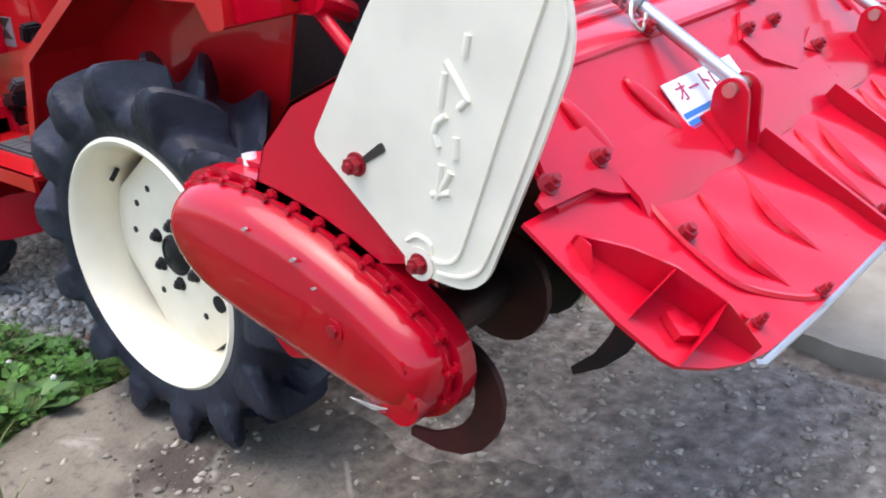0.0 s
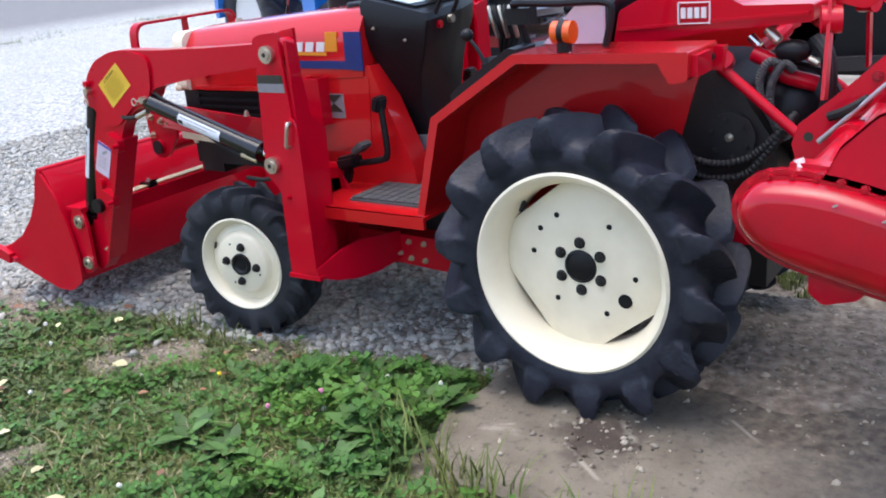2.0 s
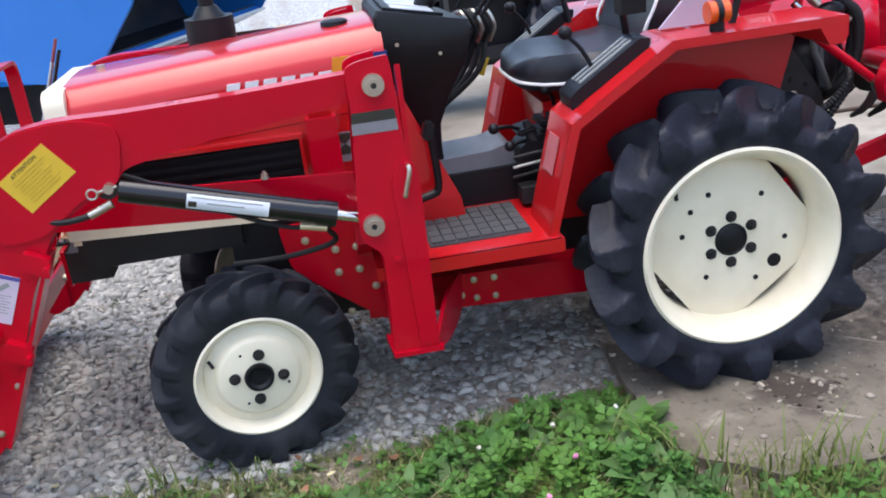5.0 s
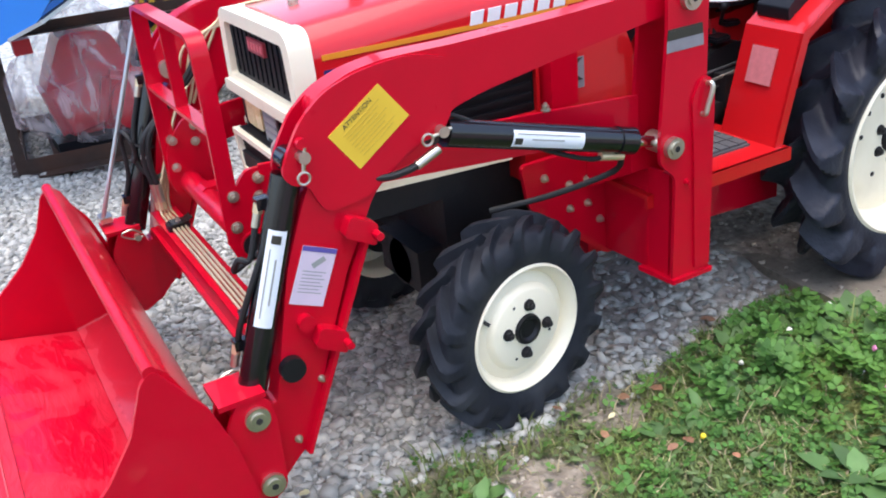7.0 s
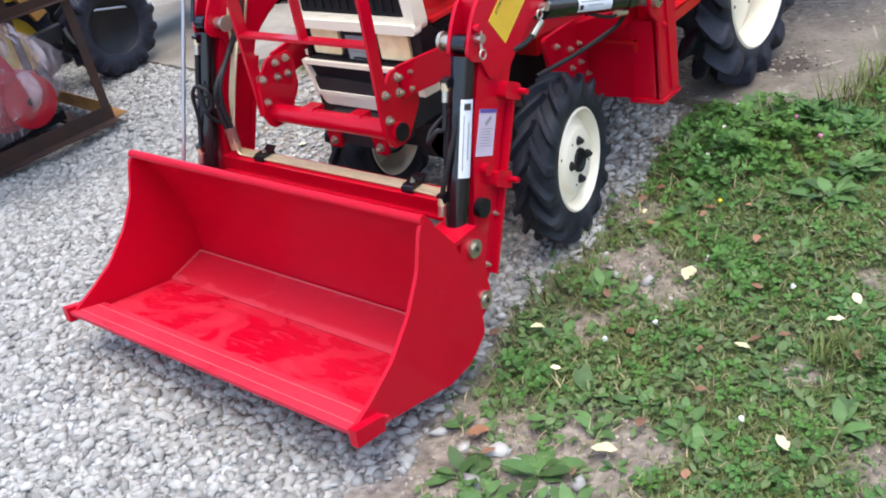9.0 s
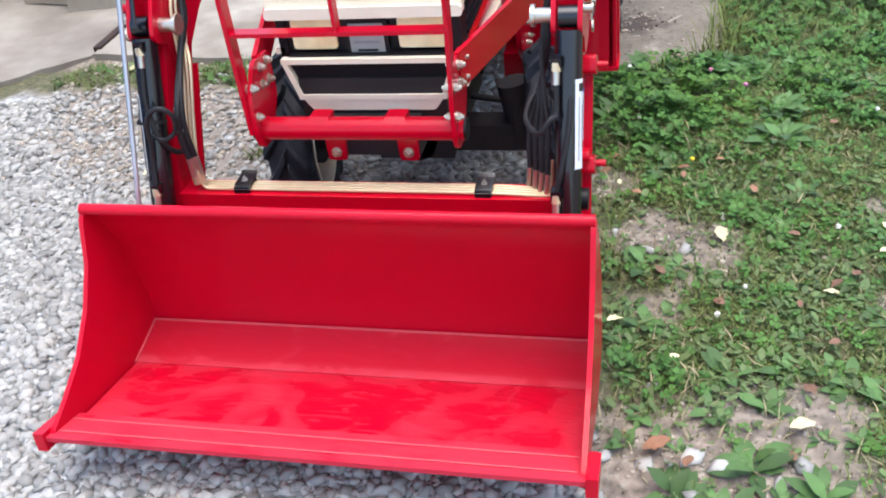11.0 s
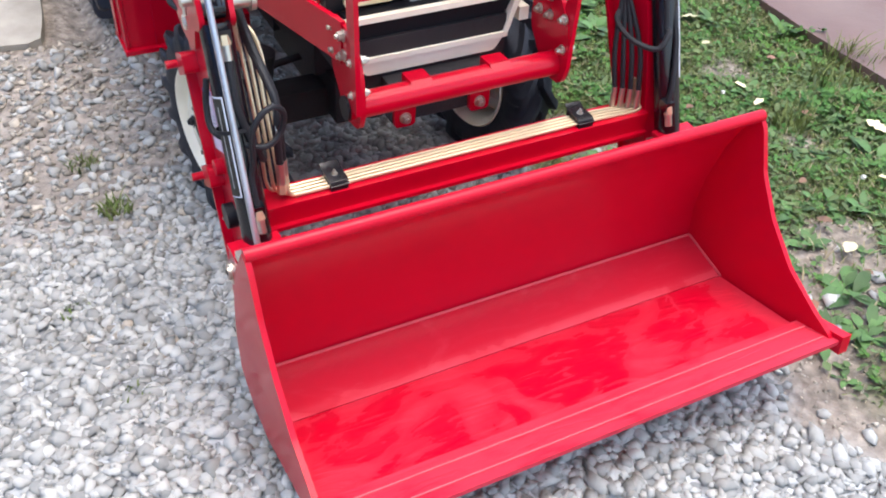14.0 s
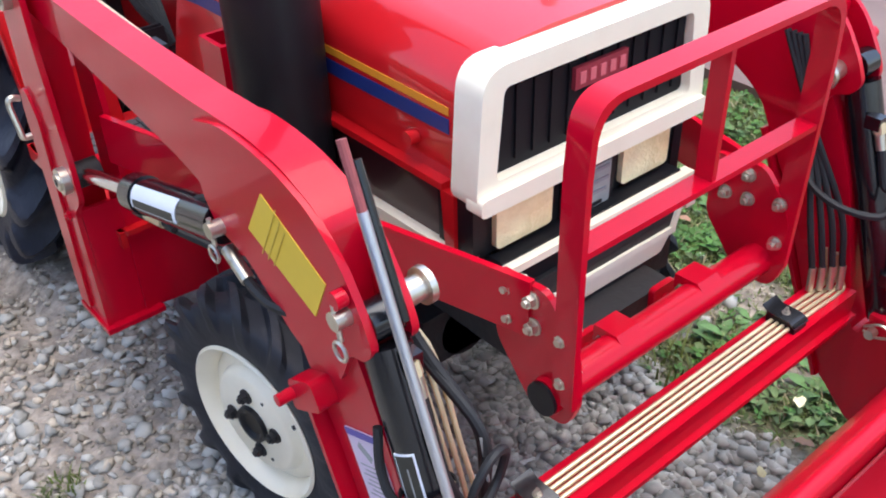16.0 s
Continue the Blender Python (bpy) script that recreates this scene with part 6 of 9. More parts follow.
    # ports: block, brass nut, crimped ferrule
    for z in (fit_z, 0.41):
        p = a + d * z + Vector((0, 0.036, 0.012))
        p.x = fit_x
        part("port_block", box(tuple(p - Vector((0.012, 0.02, 0.012))), tuple(p + Vector((0.012, 0.008, 0.012)))), GLOSSBLACK, tilt, bevel=0.002)
        part("port_nut", rod(p, p + d * 0.02, 0.0115, 6), BRASS, tilt, "brass hose nut", bevel=0.0015)
        part("port_fitting", rod(p + d * 0.018, p + d * 0.05, 0.009, 12), ZINC, tilt, "crimped hose fitting", bevel=0.002)
    p = a + d * (fit_z + 0.05) + Vector((0, 0.036, 0.012))
    p.x = fit_x
    q = a + d * 0.4 + Vector((0, 0.036, 0.012))
    q.x = fit_x
    if s < 0:
        part("tilt_hose", tube([p, p + d * 0.07, (-0.5, 2.085, 0.69), (-0.47, 2.09, 0.655), (-0.435, 2.03, 0.66), (-0.44, 1.96, 0.68), (-0.48, 1.94, 0.71)], 0.007, 8), HOSE, tilt, "black hydraulic hose curled round the cylinder")
        part("tilt_hose", tube([q, q - d * 0.05 + Vector((-0.012, 0.004, 0)), q - d * 0.16 + Vector((-0.03, -0.004, 0)), q - d * 0.3 + Vector((-0.03, -0.03, 0))], 0.007, 8), HOSE, tilt, "black hydraulic hose")
    else:
        part("tilt_hose", tube([p, p + d * 0.1, (0.505, 2.075, 0.62), (0.485, 2.04, 0.57), (0.475, 2.0, 0.58)], 0.0075, 8), HOSE, tilt, "black hydraulic hose")
        part("tilt_hose", tube([q, q - d * 0.06, (0.522, 2.1, 0.62), (0.518, 2.1, 0.68), (0.497, 2.1, 0.717), (0.47, 2.095, 0.725), (0.448, 2.085, 0.7), (0.455, 2.08, 0.655), (0.485, 2.085, 0.632), (0.52, 2.075, 0.635),
                                (0.575, 2.03, 0.65), (0.58, 2.0, 0.69), (0.57, 1.985, 0.75)], 0.0065, 8), HOSE, tilt, "black looped hydraulic hose")

# cross tube with pipes
cross = part("cross_tube", box((-0.505, 1.995, 0.4), (0.505, 2.07, 0.458)), RED, loader, "red cross tube between the arms", bevel=0.006)
part("cross_ledge", box((-0.5, 2.07, 0.402), (0.5, 2.083, 0.412)), RED, cross, bevel=0.003)
for k in range(4):
    y = 2.016 + 0.0115 * k
    left = [(-0.49, y - 0.02, 0.53), (-0.488, y - 0.008, 0.48), (-0.475, y, 0.46), (-0.3, y, 0.465), (0.3, y, 0.465)]
    # nested bends at the end, then up the inside of the leg side by side
    xk = 0.478 - 0.0115 * k
    run = left + [(xk - 0.035, y, 0.465), (xk - 0.009, y, 0.469), (xk, y - 0.001, 0.492), (xk + 0.001, y - 0.008, 0.53), (xk + 0.002, 1.985 + 0.004 * k, 0.64), (xk + 0.002, 1.92 + 0.004 * k, 0.78), (0.483, 1.905 - 0.012 * k, 0.83)]
    part("steel_pipe", tube(run, 0.0042, 8, 5), BRASS, loader, "brass-coloured hydraulic pipe")
    zk = 0.02 * k
    part("steel_pipe", tube([(0.484, 1.915 - 0.012 * k, 0.76), (0.484, 1.9 - 0.024 * k, 0.86), (0.484, 1.86 - 0.024 * k, 0.935), (0.484, 1.72, 0.99 + 0.6 * zk - 0.02), (0.484, 1.5, 0.965 + 0.8 * zk), (0.484, 1.1, 0.99 + 0.8 * zk)], 0.0045, 8, 5),
         BRASS, loader, "brass-coloured hydraulic pipe along the arm")
    x = -(0.43 + 0.016 * k)
    part("pipe_fitting", rod((x, y - 0.004, 0.466), (x - 0.004, y - 0.01, 0.515), 0.0068, 12), ZINC, loader, "pipe fitting", bevel=0.0015)
    part("riser_hose", tube([(x - 0.004, y - 0.01, 0.51), (x - 0.006, y - 0.04, 0.62), (-(0.478 - 0.004 * k), y - 0.1 - 0.008 * k, 0.78), (-0.48, 1.87 - 0.012 * k, 0.93)], 0.0065, 8), HOSE, loader, "black riser hose")
    if k > 1:
        x = 0.424 + 0.01 * k
        nut = part("pipe_nut", rod((x, y, 0.48), (x, y, 0.505), 0.0105, 6), BRASS, loader, "brass pipe nut", bevel=0.0015)
        part("ferrule", rod((x, y, 0.505), (x + 0.001, y + 0.002, 0.56), 0.0098, 14), ZINC, nut, "crimped steel ferrule", bevel=0.002)
        part("riser_hose", tube([(x + 0.001, y + 0.002, 0.555), (x + 0.004, y + 0.008, 0.63), (0.44 + 0.004 * k, y - 0.01, 0.71), (0.456 + 0.004 * k, 1.965 - 0.01 * k, 0.79), (0.47, 1.89 - 0.012 * k, 0.87), (0.478, 1.83, 0.95)], 0.0085, 10),
             HOSE, loader, "thick black riser hose")
        part("hose_print", tube([(x + 0.0065, y + 0.0165, 0.64), (0.446 + 0.004 * k, y - 0.001, 0.705)], 0.0022, 6, 2), GREYL, loader)
for x in (-0.32, 0.327):
    clamp = part("pipe_clamp", box((x - 0.02, 2.003, 0.458), (x + 0.02, 2.063, 0.476)), BLACK, loader, "black rubber pipe clamp", bevel=0.004)
    part("clamp_plate", loft([[(x - 0.023, yy, zz), (x + 0.021, yy, zz), (x + 0.021, yy, zz + 0.003), (x - 0.023, yy, zz + 0.003)] for yy, zz in ((1.992, 0.486), (2.008, 0.477), (2.05, 0.477), (2.064, 0.468))]), GLOSSBLACK, clamp, "bent black clamp plate", bevel=0.001)
    part("clamp_bolt", bolt((x, 2.03, 0.478), (0, 0, 1), 0.006, 0.005), ZINC, clamp)
# level indicator on the right arm
part("level_rod", rod((0.552, 1.965, 1.045), (0.556, 2.2, 0.46), 0.0068, 12), STEEL, loader, "long bare steel level rod")
part("level_tip", rod((0.551, 1.935, 1.12), (0.552, 1.965, 1.045), 0.006, 10), TIPRED, loader, "rusty red tip of the level rod")
part("level_guide", rod((0.53, 1.928, 1.085), (0.53, 2.0, 0.905), 0.0065, 10), GLOSSBLACK, loader, "thin black guide rod")
part("level_bracket", box((0.545, 2.175, 0.445), (0.6, 2.21, 0.462)), ZINC, loader, bevel=0.002)
part("cable_tie", lathe([(-0.004, 0.036), (0.004, 0.036), (0.004, 0.039), (-0.004, 0.039)], (0, 0, 0), 1, 20), HOSE, loader).matrix_basis = pose(0.538, 2.04, 0.66, 0, 70, 90)

# front guard
guard = part("guard_bar", rod((-0.275, 1.985, 0.612), (0.275, 1.985, 0.612), 0.03, 24), RED, loader, "red front guard tube", bevel=0.004)
outline = [(0.275, 0.62)] + [(0.278, 0.9)] + rounded([(0.278, 1.0), (0.272, 1.105), (-0.268, 1.105), (-0.274, 1.0)], [0, 0.075, 0.075, 0], 8) + [(-0.272, 0.9), (-0.262, 0.62)]
hoop = bmesh.new()
inset = [(x * (1 - 0.011 / 0.275), z - (0.011 if z > 1.02 else 0)) for x, z in outline]
ring = [[(x, y, z) for x, z in outline + inset[::-1]] for y in (2.0, 2.04)]
va, vb = [hoop.verts.new(p) for p in ring[0]], [hoop.verts.new(p) for p in ring[1]]
k = len(outline)
for i in range(k - 1):
    j = 2 * k - 1 - i
    for quad in ((va[i], va[i + 1], va[j - 1], va[j]), (vb[i], vb[i + 1], vb[j - 1], vb[j]), (va[i], va[i + 1], vb[i + 1], vb[i]), (va[j], va[j - 1], vb[j - 1], vb[j])):
        hoop.faces.new(quad)
hoop.faces.new((va[0], vb[0], vb[-1], va[-1])), hoop.faces.new((va[k - 1], vb[k - 1], vb[k], va[k]))
part("guard_hoop", hoop, RED, guard, "red flat-bar guard hoop", bevel=0.0015)
part("guard_rail", box((-0.268, 2.003, 0.882), (0.268, 2.038, 0.892)), RED, guard, bevel=0.0015)
part("guard_upright", box((-0.005, 2.005, 0.892), (0.005, 2.035, 1.095)), RED, guard, bevel=0.0015)
for s in (-1, 1):
    cheek = part("guard_cheek", prism(rounded([(1.87, 0.78), (1.97, 0.79), (2.03, 0.72), (2.04, 0.62), (2.02, 0.57), (1.95, 0.565), (1.87, 0.66)], [0.01, 0.02, 0.03, 0.02, 0.02, 0.03, 0.02]), "x", s * 0.252, s * 0.264), RED, loader,
                 "red bolted guard cheek plate", bevel=0.002)
    for y, z in ((1.9, 0.765), (1.945, 0.765), (1.905, 0.715), (1.95, 0.72), (2.01, 0.735), (2.015, 0.66)):
        part("guard_bolt", bolt((s * 0.264, y, z), (s, 0, 0), 0.0105, 0.01), ZINC, cheek)
        part("guard_nut", bolt((s * 0.252, y, z), (-s, 0, 0), 0.0095, 0.009), ZINC, cheek)
    part("tube_plug", rod((s * 0.276, 1.985, 0.612), (s * 0.282, 1.985, 0.612), 0.028, 20), BLACK, cheek)
    part("saddle", prism([(1.945, 0.612), (1.945, 0.645), (1.99, 0.647), (2.003, 0.636), (1.998, 0.63), (1.955, 0.63)], "x", s * 0.1 - 0.026, s * 0.1 + 0.026), RED, guard, "red saddle plate", bevel=0.003)
    tab = part("hanger", prism(rounded([(s * 0.1 - 0.03, 0.59), (s * 0.1 + 0.03, 0.59), (s * 0.1 + 0.026, 0.475), (s * 0.1 - 0.026, 0.475)], 0.01), "y", 1.9, 1.912), RED, guard, "red bolted hanger plate", bevel=0.002)
    part("hanger_bolt", bolt((s * 0.1, 1.912, 0.5), (0, 1, 0), 0.011, 0.01), ZINC, tab)
    part("hanger_bolt", bolt((s * 0.1, 1.912, 0.56), (0, 1, 0), 0.008, 0.006), RED, tab)
part("tow_casting", box((-0.13, 1.78, 0.485), (0.13, 1.9, 0.58)), CAST, loader, "dark front casting behind the guard", bevel=0.02)

# bucket
back = [(2.318, 0.572), (2.29, 0.545), (2.24, 0.44), (2.205, 0.32), (2.19, 0.22), (2.196, 0.13), (2.34, 0.097), (2.55, 0.142), (2.7, 0.186)]
skin = back + [(2.7, 0.174), (2.55, 0.129), (2.34, 0.083), (2.186, 0.117), (2.178, 0.22), (2.192, 0.322), (2.228, 0.446), (2.28, 0.556), (2.31, 0.584)]
bucket = part("bucket", prism(skin, "x", -0.607, 0.607), BUCKET, loader, "red loader bucket with a scuffed floor", bevel=0.0)
for s in (-1, 1):
    cheek = rounded([(2.308, 0.578), (2.335, 0.555), (2.375, 0.45), (2.44, 0.36), (2.53, 0.28), (2.63, 0.23), (2.7, 0.202), (2.705, 0.17), (2.34, 0.066), (2.25, 0.07), (2.168, 0.12), (2.16, 0.22), (2.18, 0.33), (2.22, 0.45)], 0.012, 2)
    part("bucket_side", prism(cheek, "x", s * 0.607, s * 0.619), BUCKET, bucket, bevel=0.002)
    part("edge_wing", prism([(2.62, 0.192), (2.72, 0.22), (2.725, 0.17), (2.63, 0.15)], "x", s * 0.619, s * 0.645), BUCKET, bucket, bevel=0.004)
    for xx in (0.49, 0.585):
        part("bucket_ear", prism(rounded([(2.16, 0.43), (2.1, 0.42), (2.085, 0.37), (2.09, 0.18), (2.14, 0.15), (2.176, 0.16), (2.196, 0.36)], 0.02), "x", s * xx, s * (xx + 0.013)), BUCKET, bucket, bevel=0.002)
    part("ear_web", box((min(s * 0.49, s * 0.6), 2.1, 0.42), (max(s * 0.49, s * 0.6), 2.2, 0.432)), BUCKET, bucket, bevel=0.002)
    part("ear_pin", rod((s * 0.47, 2.115, 0.4), (s * 0.5, 2.115, 0.4), 0.01, 10), ZINC, bucket)
    part("ear_clip", tube([(s * 0.478, 2.1, 0.41), (s * 0.476, 2.13, 0.43), (s * 0.476, 2.16, 0.42), (s * 0.476, 2.13, 0.4), (s * 0.478, 2.1, 0.4)], 0.003, 6), ZINC, bucket)
part("bucket_rim", tube([(-0.617, 2.312, 0.572), (0.617, 2.312, 0.572)], 0.0145, 12, 0), BUCKET, bucket, bevel=0.0)
part("cutting_edge", prism([(2.6, 0.172), (2.715, 0.206), (2.715, 0.192), (2.6, 0.154)], "x", -0.638, 0.638), LIP, bucket, "worn red cutting edge", bevel=0.003)
part("rear_strip", prism([(2.206, 0.131), (2.343, 0.1), (2.343, 0.1035), (2.206, 0.1345)], "x", -0.602, 0.602), HAZE, bucket, "dull red strip along the back of the floor")
part("floor_strip", prism([(2.345, 0.1), (2.605, 0.157), (2.605, 0.16), (2.345, 0.1035)], "x", -0.602, 0.602), SCUFF, bucket, "scuffed floor liner", bevel=0.001)
for yy, zz in ((2.63, 0.183), (2.685, 0.1995)):
    part("edge_line", tube([(-0.6, yy, zz), (0.6, yy, zz)], 0.0022, 6, 0), WELD, bucket)
part("weld_seam", tube([(-0.604, 2.202, 0.1345), (0.604, 2.202, 0.1345)], 0.004, 6, 0), WELD, bucket)
for s in (-1, 1):
    part("weld_seam", tube([(s * 0.605, 2.202, 0.137), (s * 0.605, 2.27, 0.121), (s * 0.605, 2.345, 0.105)], 0.003, 5, 2), WELD, bucket)
for o in (bucket, *bucket.children):
    o.data.transform(Matrix.Translation((0, 0.012, 0.002)))

# ---------------------------------------------------------------- rotary tiller
tiller = thing("rotary_tiller", (0, -0.95, 0), "red rotary tiller with an ivory side cover, raised behind the tractor", "tiller")
# outline of the chain case: over the front end, along the underside, round the rear end and back along the bulging top
case_line = [(-0.615, 0.808), (-0.572, 0.796), (-0.543, 0.765), (-0.535, 0.73), (-0.55, 0.69), (-0.585, 0.655), (-0.638, 0.629), (-0.72, 0.606), (-0.82, 0.583), (-0.9, 0.566), (-0.955, 0.555), (-0.995, 0.556), (-1.027, 0.575),
             (-1.046, 0.605), (-1.048, 0.64), (-1.033, 0.672), (-0.995, 0.701), (-0.93, 0.738), (-0.84, 0.776), (-0.74, 0.801), (-0.67, 0.809)]
capsule = []
for i in range(len(case_line)):
    p0, p1, p2, p3 = (Vector(case_line[(i + k) % len(case_line)]) for k in (-1, 0, 1, 2))
    for t in (0.0, 0.5):
        capsule.append(tuple(0.5 * (2 * p1 + (p2 - p0) * t + (2 * p0 - 5 * p1 + 4 * p2 - p3) * t * t + (3 * p1 - p0 - 3 * p2 + p3) * t ** 3)))


def grown(k):
    """The case outline moved outwards by k."""
    out = []
    for i, p in enumerate(capsule):
        a, b = Vector(capsule[i - 1]), Vector(capsule[(i + 1) % len(capsule)])
        t = (b - a).normalized()
        out.append(tuple(Vector(p) + Vector((-t.y, t.x)) * k))
    return out


case_rings = [[(x, y, z) for y, z in grown(g)] for x, g in ((-0.735, 0.0), (-0.772, 0.0), (-0.792, -0.002), (-0.806, -0.007), (-0.817, -0.014), (-0.8245, -0.023), (-0.829, -0.034), (-0.8305, -0.042))]
case = part("chain_case", loft(case_rings), CASE, tiller, "glossy red chain case", bevel=0.0, angle=60)
part("case_rib", prism(grown(0.005), "x", -0.784, -0.7795), CASE, case, bevel=0.002)
part("case_back", prism([(min(max(y, -0.97), -0.63), max(z, 0.62)) for y, z in grown(0.024)], "x", -0.742, -0.7), TILLER, case, "red inner half of the chain case", bevel=0.006)
part("case_flange", prism(grown(0.016), "x", -0.772, -0.744), CASE, case, bevel=0.004)
rim_line = grown(0.004)
lengths = [0.0]
for a, b in zip(rim_line, rim_line[1:] + rim_line[:1]):
    lengths.append(lengths[-1] + (Vector(b) - Vector(a)).length)
for k in range(27):
    d = lengths[-1] * (k + 0.3) / 27
    i = max(j for j in range(len(rim_line)) if lengths[j] <= d)
    y, z = Vector(rim_line[i]).lerp(Vector(rim_line[(i + 1) % len(rim_line)]), (d - lengths[i]) / (lengths[i + 1] - lengths[i]))
    part("case_bolt", bolt((-0.772, y, z), (-1, 0, 0), 0.0078, 0.009), CASE, case)
for y, z, r in ((-0.742, 0.775, 0.007), (-0.835, 0.752, 0.008), (-0.87, 0.72, 0.006)):
    part("paint_chip", prism(rounded([(y - r, z + 0.3 * r), (y - 0.2 * r, z + 0.5 * r), (y + r, z - 0.2 * r), (y + 0.1 * r, z - 0.45 * r)], 0.3 * r), "x", -0.8285, -0.8312), CHIP, case, "bare metal where the paint is chipped")
part("case_plug", rod((-0.826, -0.9, 0.668), (-0.833, -0.9, 0.668), 0.017, 18), CASE, case, bevel=0.003)
part("case_plug", rod((-0.832, -0.9, 0.668), (-0.837, -0.9, 0.668), 0.009, 6), BOLTRED, case)
part("end_boss", rod((-0.77, -1.0, 0.585), (-0.826, -1.003, 0.59), 0.03, 18), CASE, case, bevel=0.008)
part("end_lip", tube([(-0.8, -0.925, 0.562), (-0.81, -0.96, 0.556), (-0.808, -1.0, 0.565)], 0.006, 8, 4), CASE, case)
for y, z in ((-1.012, 0.645), (-0.99, 0.632), (-1.022, 0.6)):
    part("end_lug", rod((-0.77, y, z), (-0.827, y + 0.005, z), 0.013, 12), CASE, case, bevel=0.003)
part("scrape", prism(rounded([(-0.915, 0.573), (-0.96, 0.569), (-0.985, 0.579), (-0.957, 0.575)], 0.002), "x", -0.8285, -0.8315), CHIP, case, "bare scrape along the lower edge")
part("sight_plug", rod((-0.735, -0.655, 0.812), (-0.73, -0.645, 0.84), 0.011, 12), WHITE, tiller, "white filler cap", bevel=0.003)

cover_line = rounded([(-0.852, 0.905), (-1.015, 1.147), (-1.222, 1.14), (-1.243, 1.06), (-1.193, 0.935), (-1.113, 0.757), (-1.022, 0.762)], [0.02, 0.09, 0.06, 0.06, 0.05, 0.045, 0.03], 8)
cover = part("side_cover", prism(cover_line, "x", -0.784, -0.79), IVORY, tiller, "ivory painted side cover with raised marks", bevel=0.0025)
part("cover_rim", tube([(-0.791, -1.206, 1.1), (-0.791, -1.15, 0.965), (-0.791, -1.1, 0.84), (-0.791, -1.08, 0.798), (-0.791, -1.055, 0.787), (-0.791, -1.043, 0.792), (-0.791, -1.04, 0.808), (-0.791, -1.022, 0.814),
                        (-0.791, -1.004, 0.804)], 0.003, 6, 4), IVORY, cover)
part("cover_rim", tube([(-0.791, y, z) for y, z in [(-1.226, 1.1), (-1.228, 1.06), (-1.185, 0.945), (-1.125, 0.81), (-1.1, 0.782), (-1.075, 0.774), (-1.05, 0.773)]], 0.003, 6, 4), IVORY, cover)
for y0, z0, y1, z1 in ((-1.111, 1.058, -1.105, 1.035), (-1.079, 1.027, -1.09, 1.012), (-1.09, 1.012, -1.106, 0.988), (-1.077, 1.015, -1.068, 0.975), (-1.108, 0.99, -1.094, 0.978), (-1.076, 0.968, -1.062, 0.958), (-1.056, 0.945, -1.062, 0.93),
                       (-1.088, 0.945, -1.086, 0.92), (-1.062, 0.958, -1.056, 0.945), (-1.078, 0.903, -1.055, 0.868), (-1.048, 0.871, -1.076, 0.878), (-1.065, 0.91, -1.058, 0.875)):
    part("raised_mark", rod((-0.7895, y0, z0), (-0.7895, y1, z1), 0.0048, 10), IVORY, cover, bevel=0.0018)
part("cover_slot", prism(rounded([(-0.935, 0.885), (-0.94, 0.898), (-0.975, 0.923), (-0.981, 0.912)], 0.005), "x", -0.7895, -0.792), INK, cover)
part("cover_bolt", bolt((-0.79, -0.93, 0.888), (-1, 0, 0), 0.0115, 0.012), BOLTRED, cover)
part("cover_bolt", bolt((-0.79, -1.022, 0.778), (-1, 0, 0), 0.0105, 0.011), BOLTRED, cover)
part("cover_boss", rod((-0.788, -1.022, 0.778), (-0.7925, -1.022, 0.778), 0.022, 20), IVORY, cover)

# the hood wraps over the rotor; its back slopes to the flap
HOOD_Y, HOOD_Z = [0.70, 0.735, 0.80, 0.9, 1.03, 1.11, 1.16, 1.21], [0.80, 0.88, 0.945, 0.992, 1.012, 0.9935, 0.937, 0.8805]
HOOD_UP, FLAP_UP = Vector((0, -0.749, 0.663)), Vector((0, -0.584, 0.812))


def hood_point(x, y, lift=0.0):
    """A point on the sloping back of the tine hood."""
    z = float(np.interp(-y, HOOD_Y, HOOD_Z)) if y > -1.21 else 0.937 + 1.13 * (y + 1.16)
    return Vector((x, y, z)) + HOOD_UP * lift


def flap_point(x, y, lift=0.0):
    """A point on the rear flap."""
    return Vector((x, y, 0.841 + 0.72 * (y + 1.254))) + FLAP_UP * lift


hood_prof = [(-y, z) for y, z in zip(HOOD_Y, HOOD_Z)]
thood_rings = []
for x in np.linspace(-0.772, 0.72, 70):
    dent = [0.003 * math.sin(7 * x + 2 * k) * math.sin(2.3 * x + k) for k in range(len(hood_prof))]
    thood_rings.append([Vector((x, y, z)) + HOOD_UP * d for (y, z), d in zip(hood_prof, dent)] + [Vector((x, y, z - 0.006)) + HOOD_UP * d for (y, z), d in zip(hood_prof[::-1], dent[::-1])])
thood = part("tine_hood", loft(thood_rings), TILLER, tiller, "dented red tine hood", angle=28)
part("hood_step", tube([hood_point(-0.77, -1.112, -0.004), hood_point(0.71, -1.112, -0.004)], 0.009, 8, 0), TILLER, thood)
part("hood_step", tube([hood_point(-0.77, -1.04, -0.002), hood_point(0.71, -1.04, -0.002)], 0.006, 8, 0), TILLER, thood)
part("hood_lap", loft([[hood_point(x, y, k) for x, y in ((-0.806, -1.199), (-0.772, -1.19), (-0.76, -1.165), (-0.6, -1.165), (-0.58, -1.2), (-0.6, -1.235), (-0.645, -1.23), (-0.688, -1.219), (-0.712, -1.209), (-0.804, -1.206))] for k in (0.002, 0.007)]),
     TILLER, thood)
for s, x in ((-1, -0.764), (1, 0.72)):
    part("hood_cheek", prism(hood_prof[:6] + [(-1.06, 0.86), (-0.98, 0.76), (-0.8, 0.72), (-0.71, 0.74)], "x", x, x + s * 0.008), TILLER, thood, bevel=0.002)
flap_rings = []
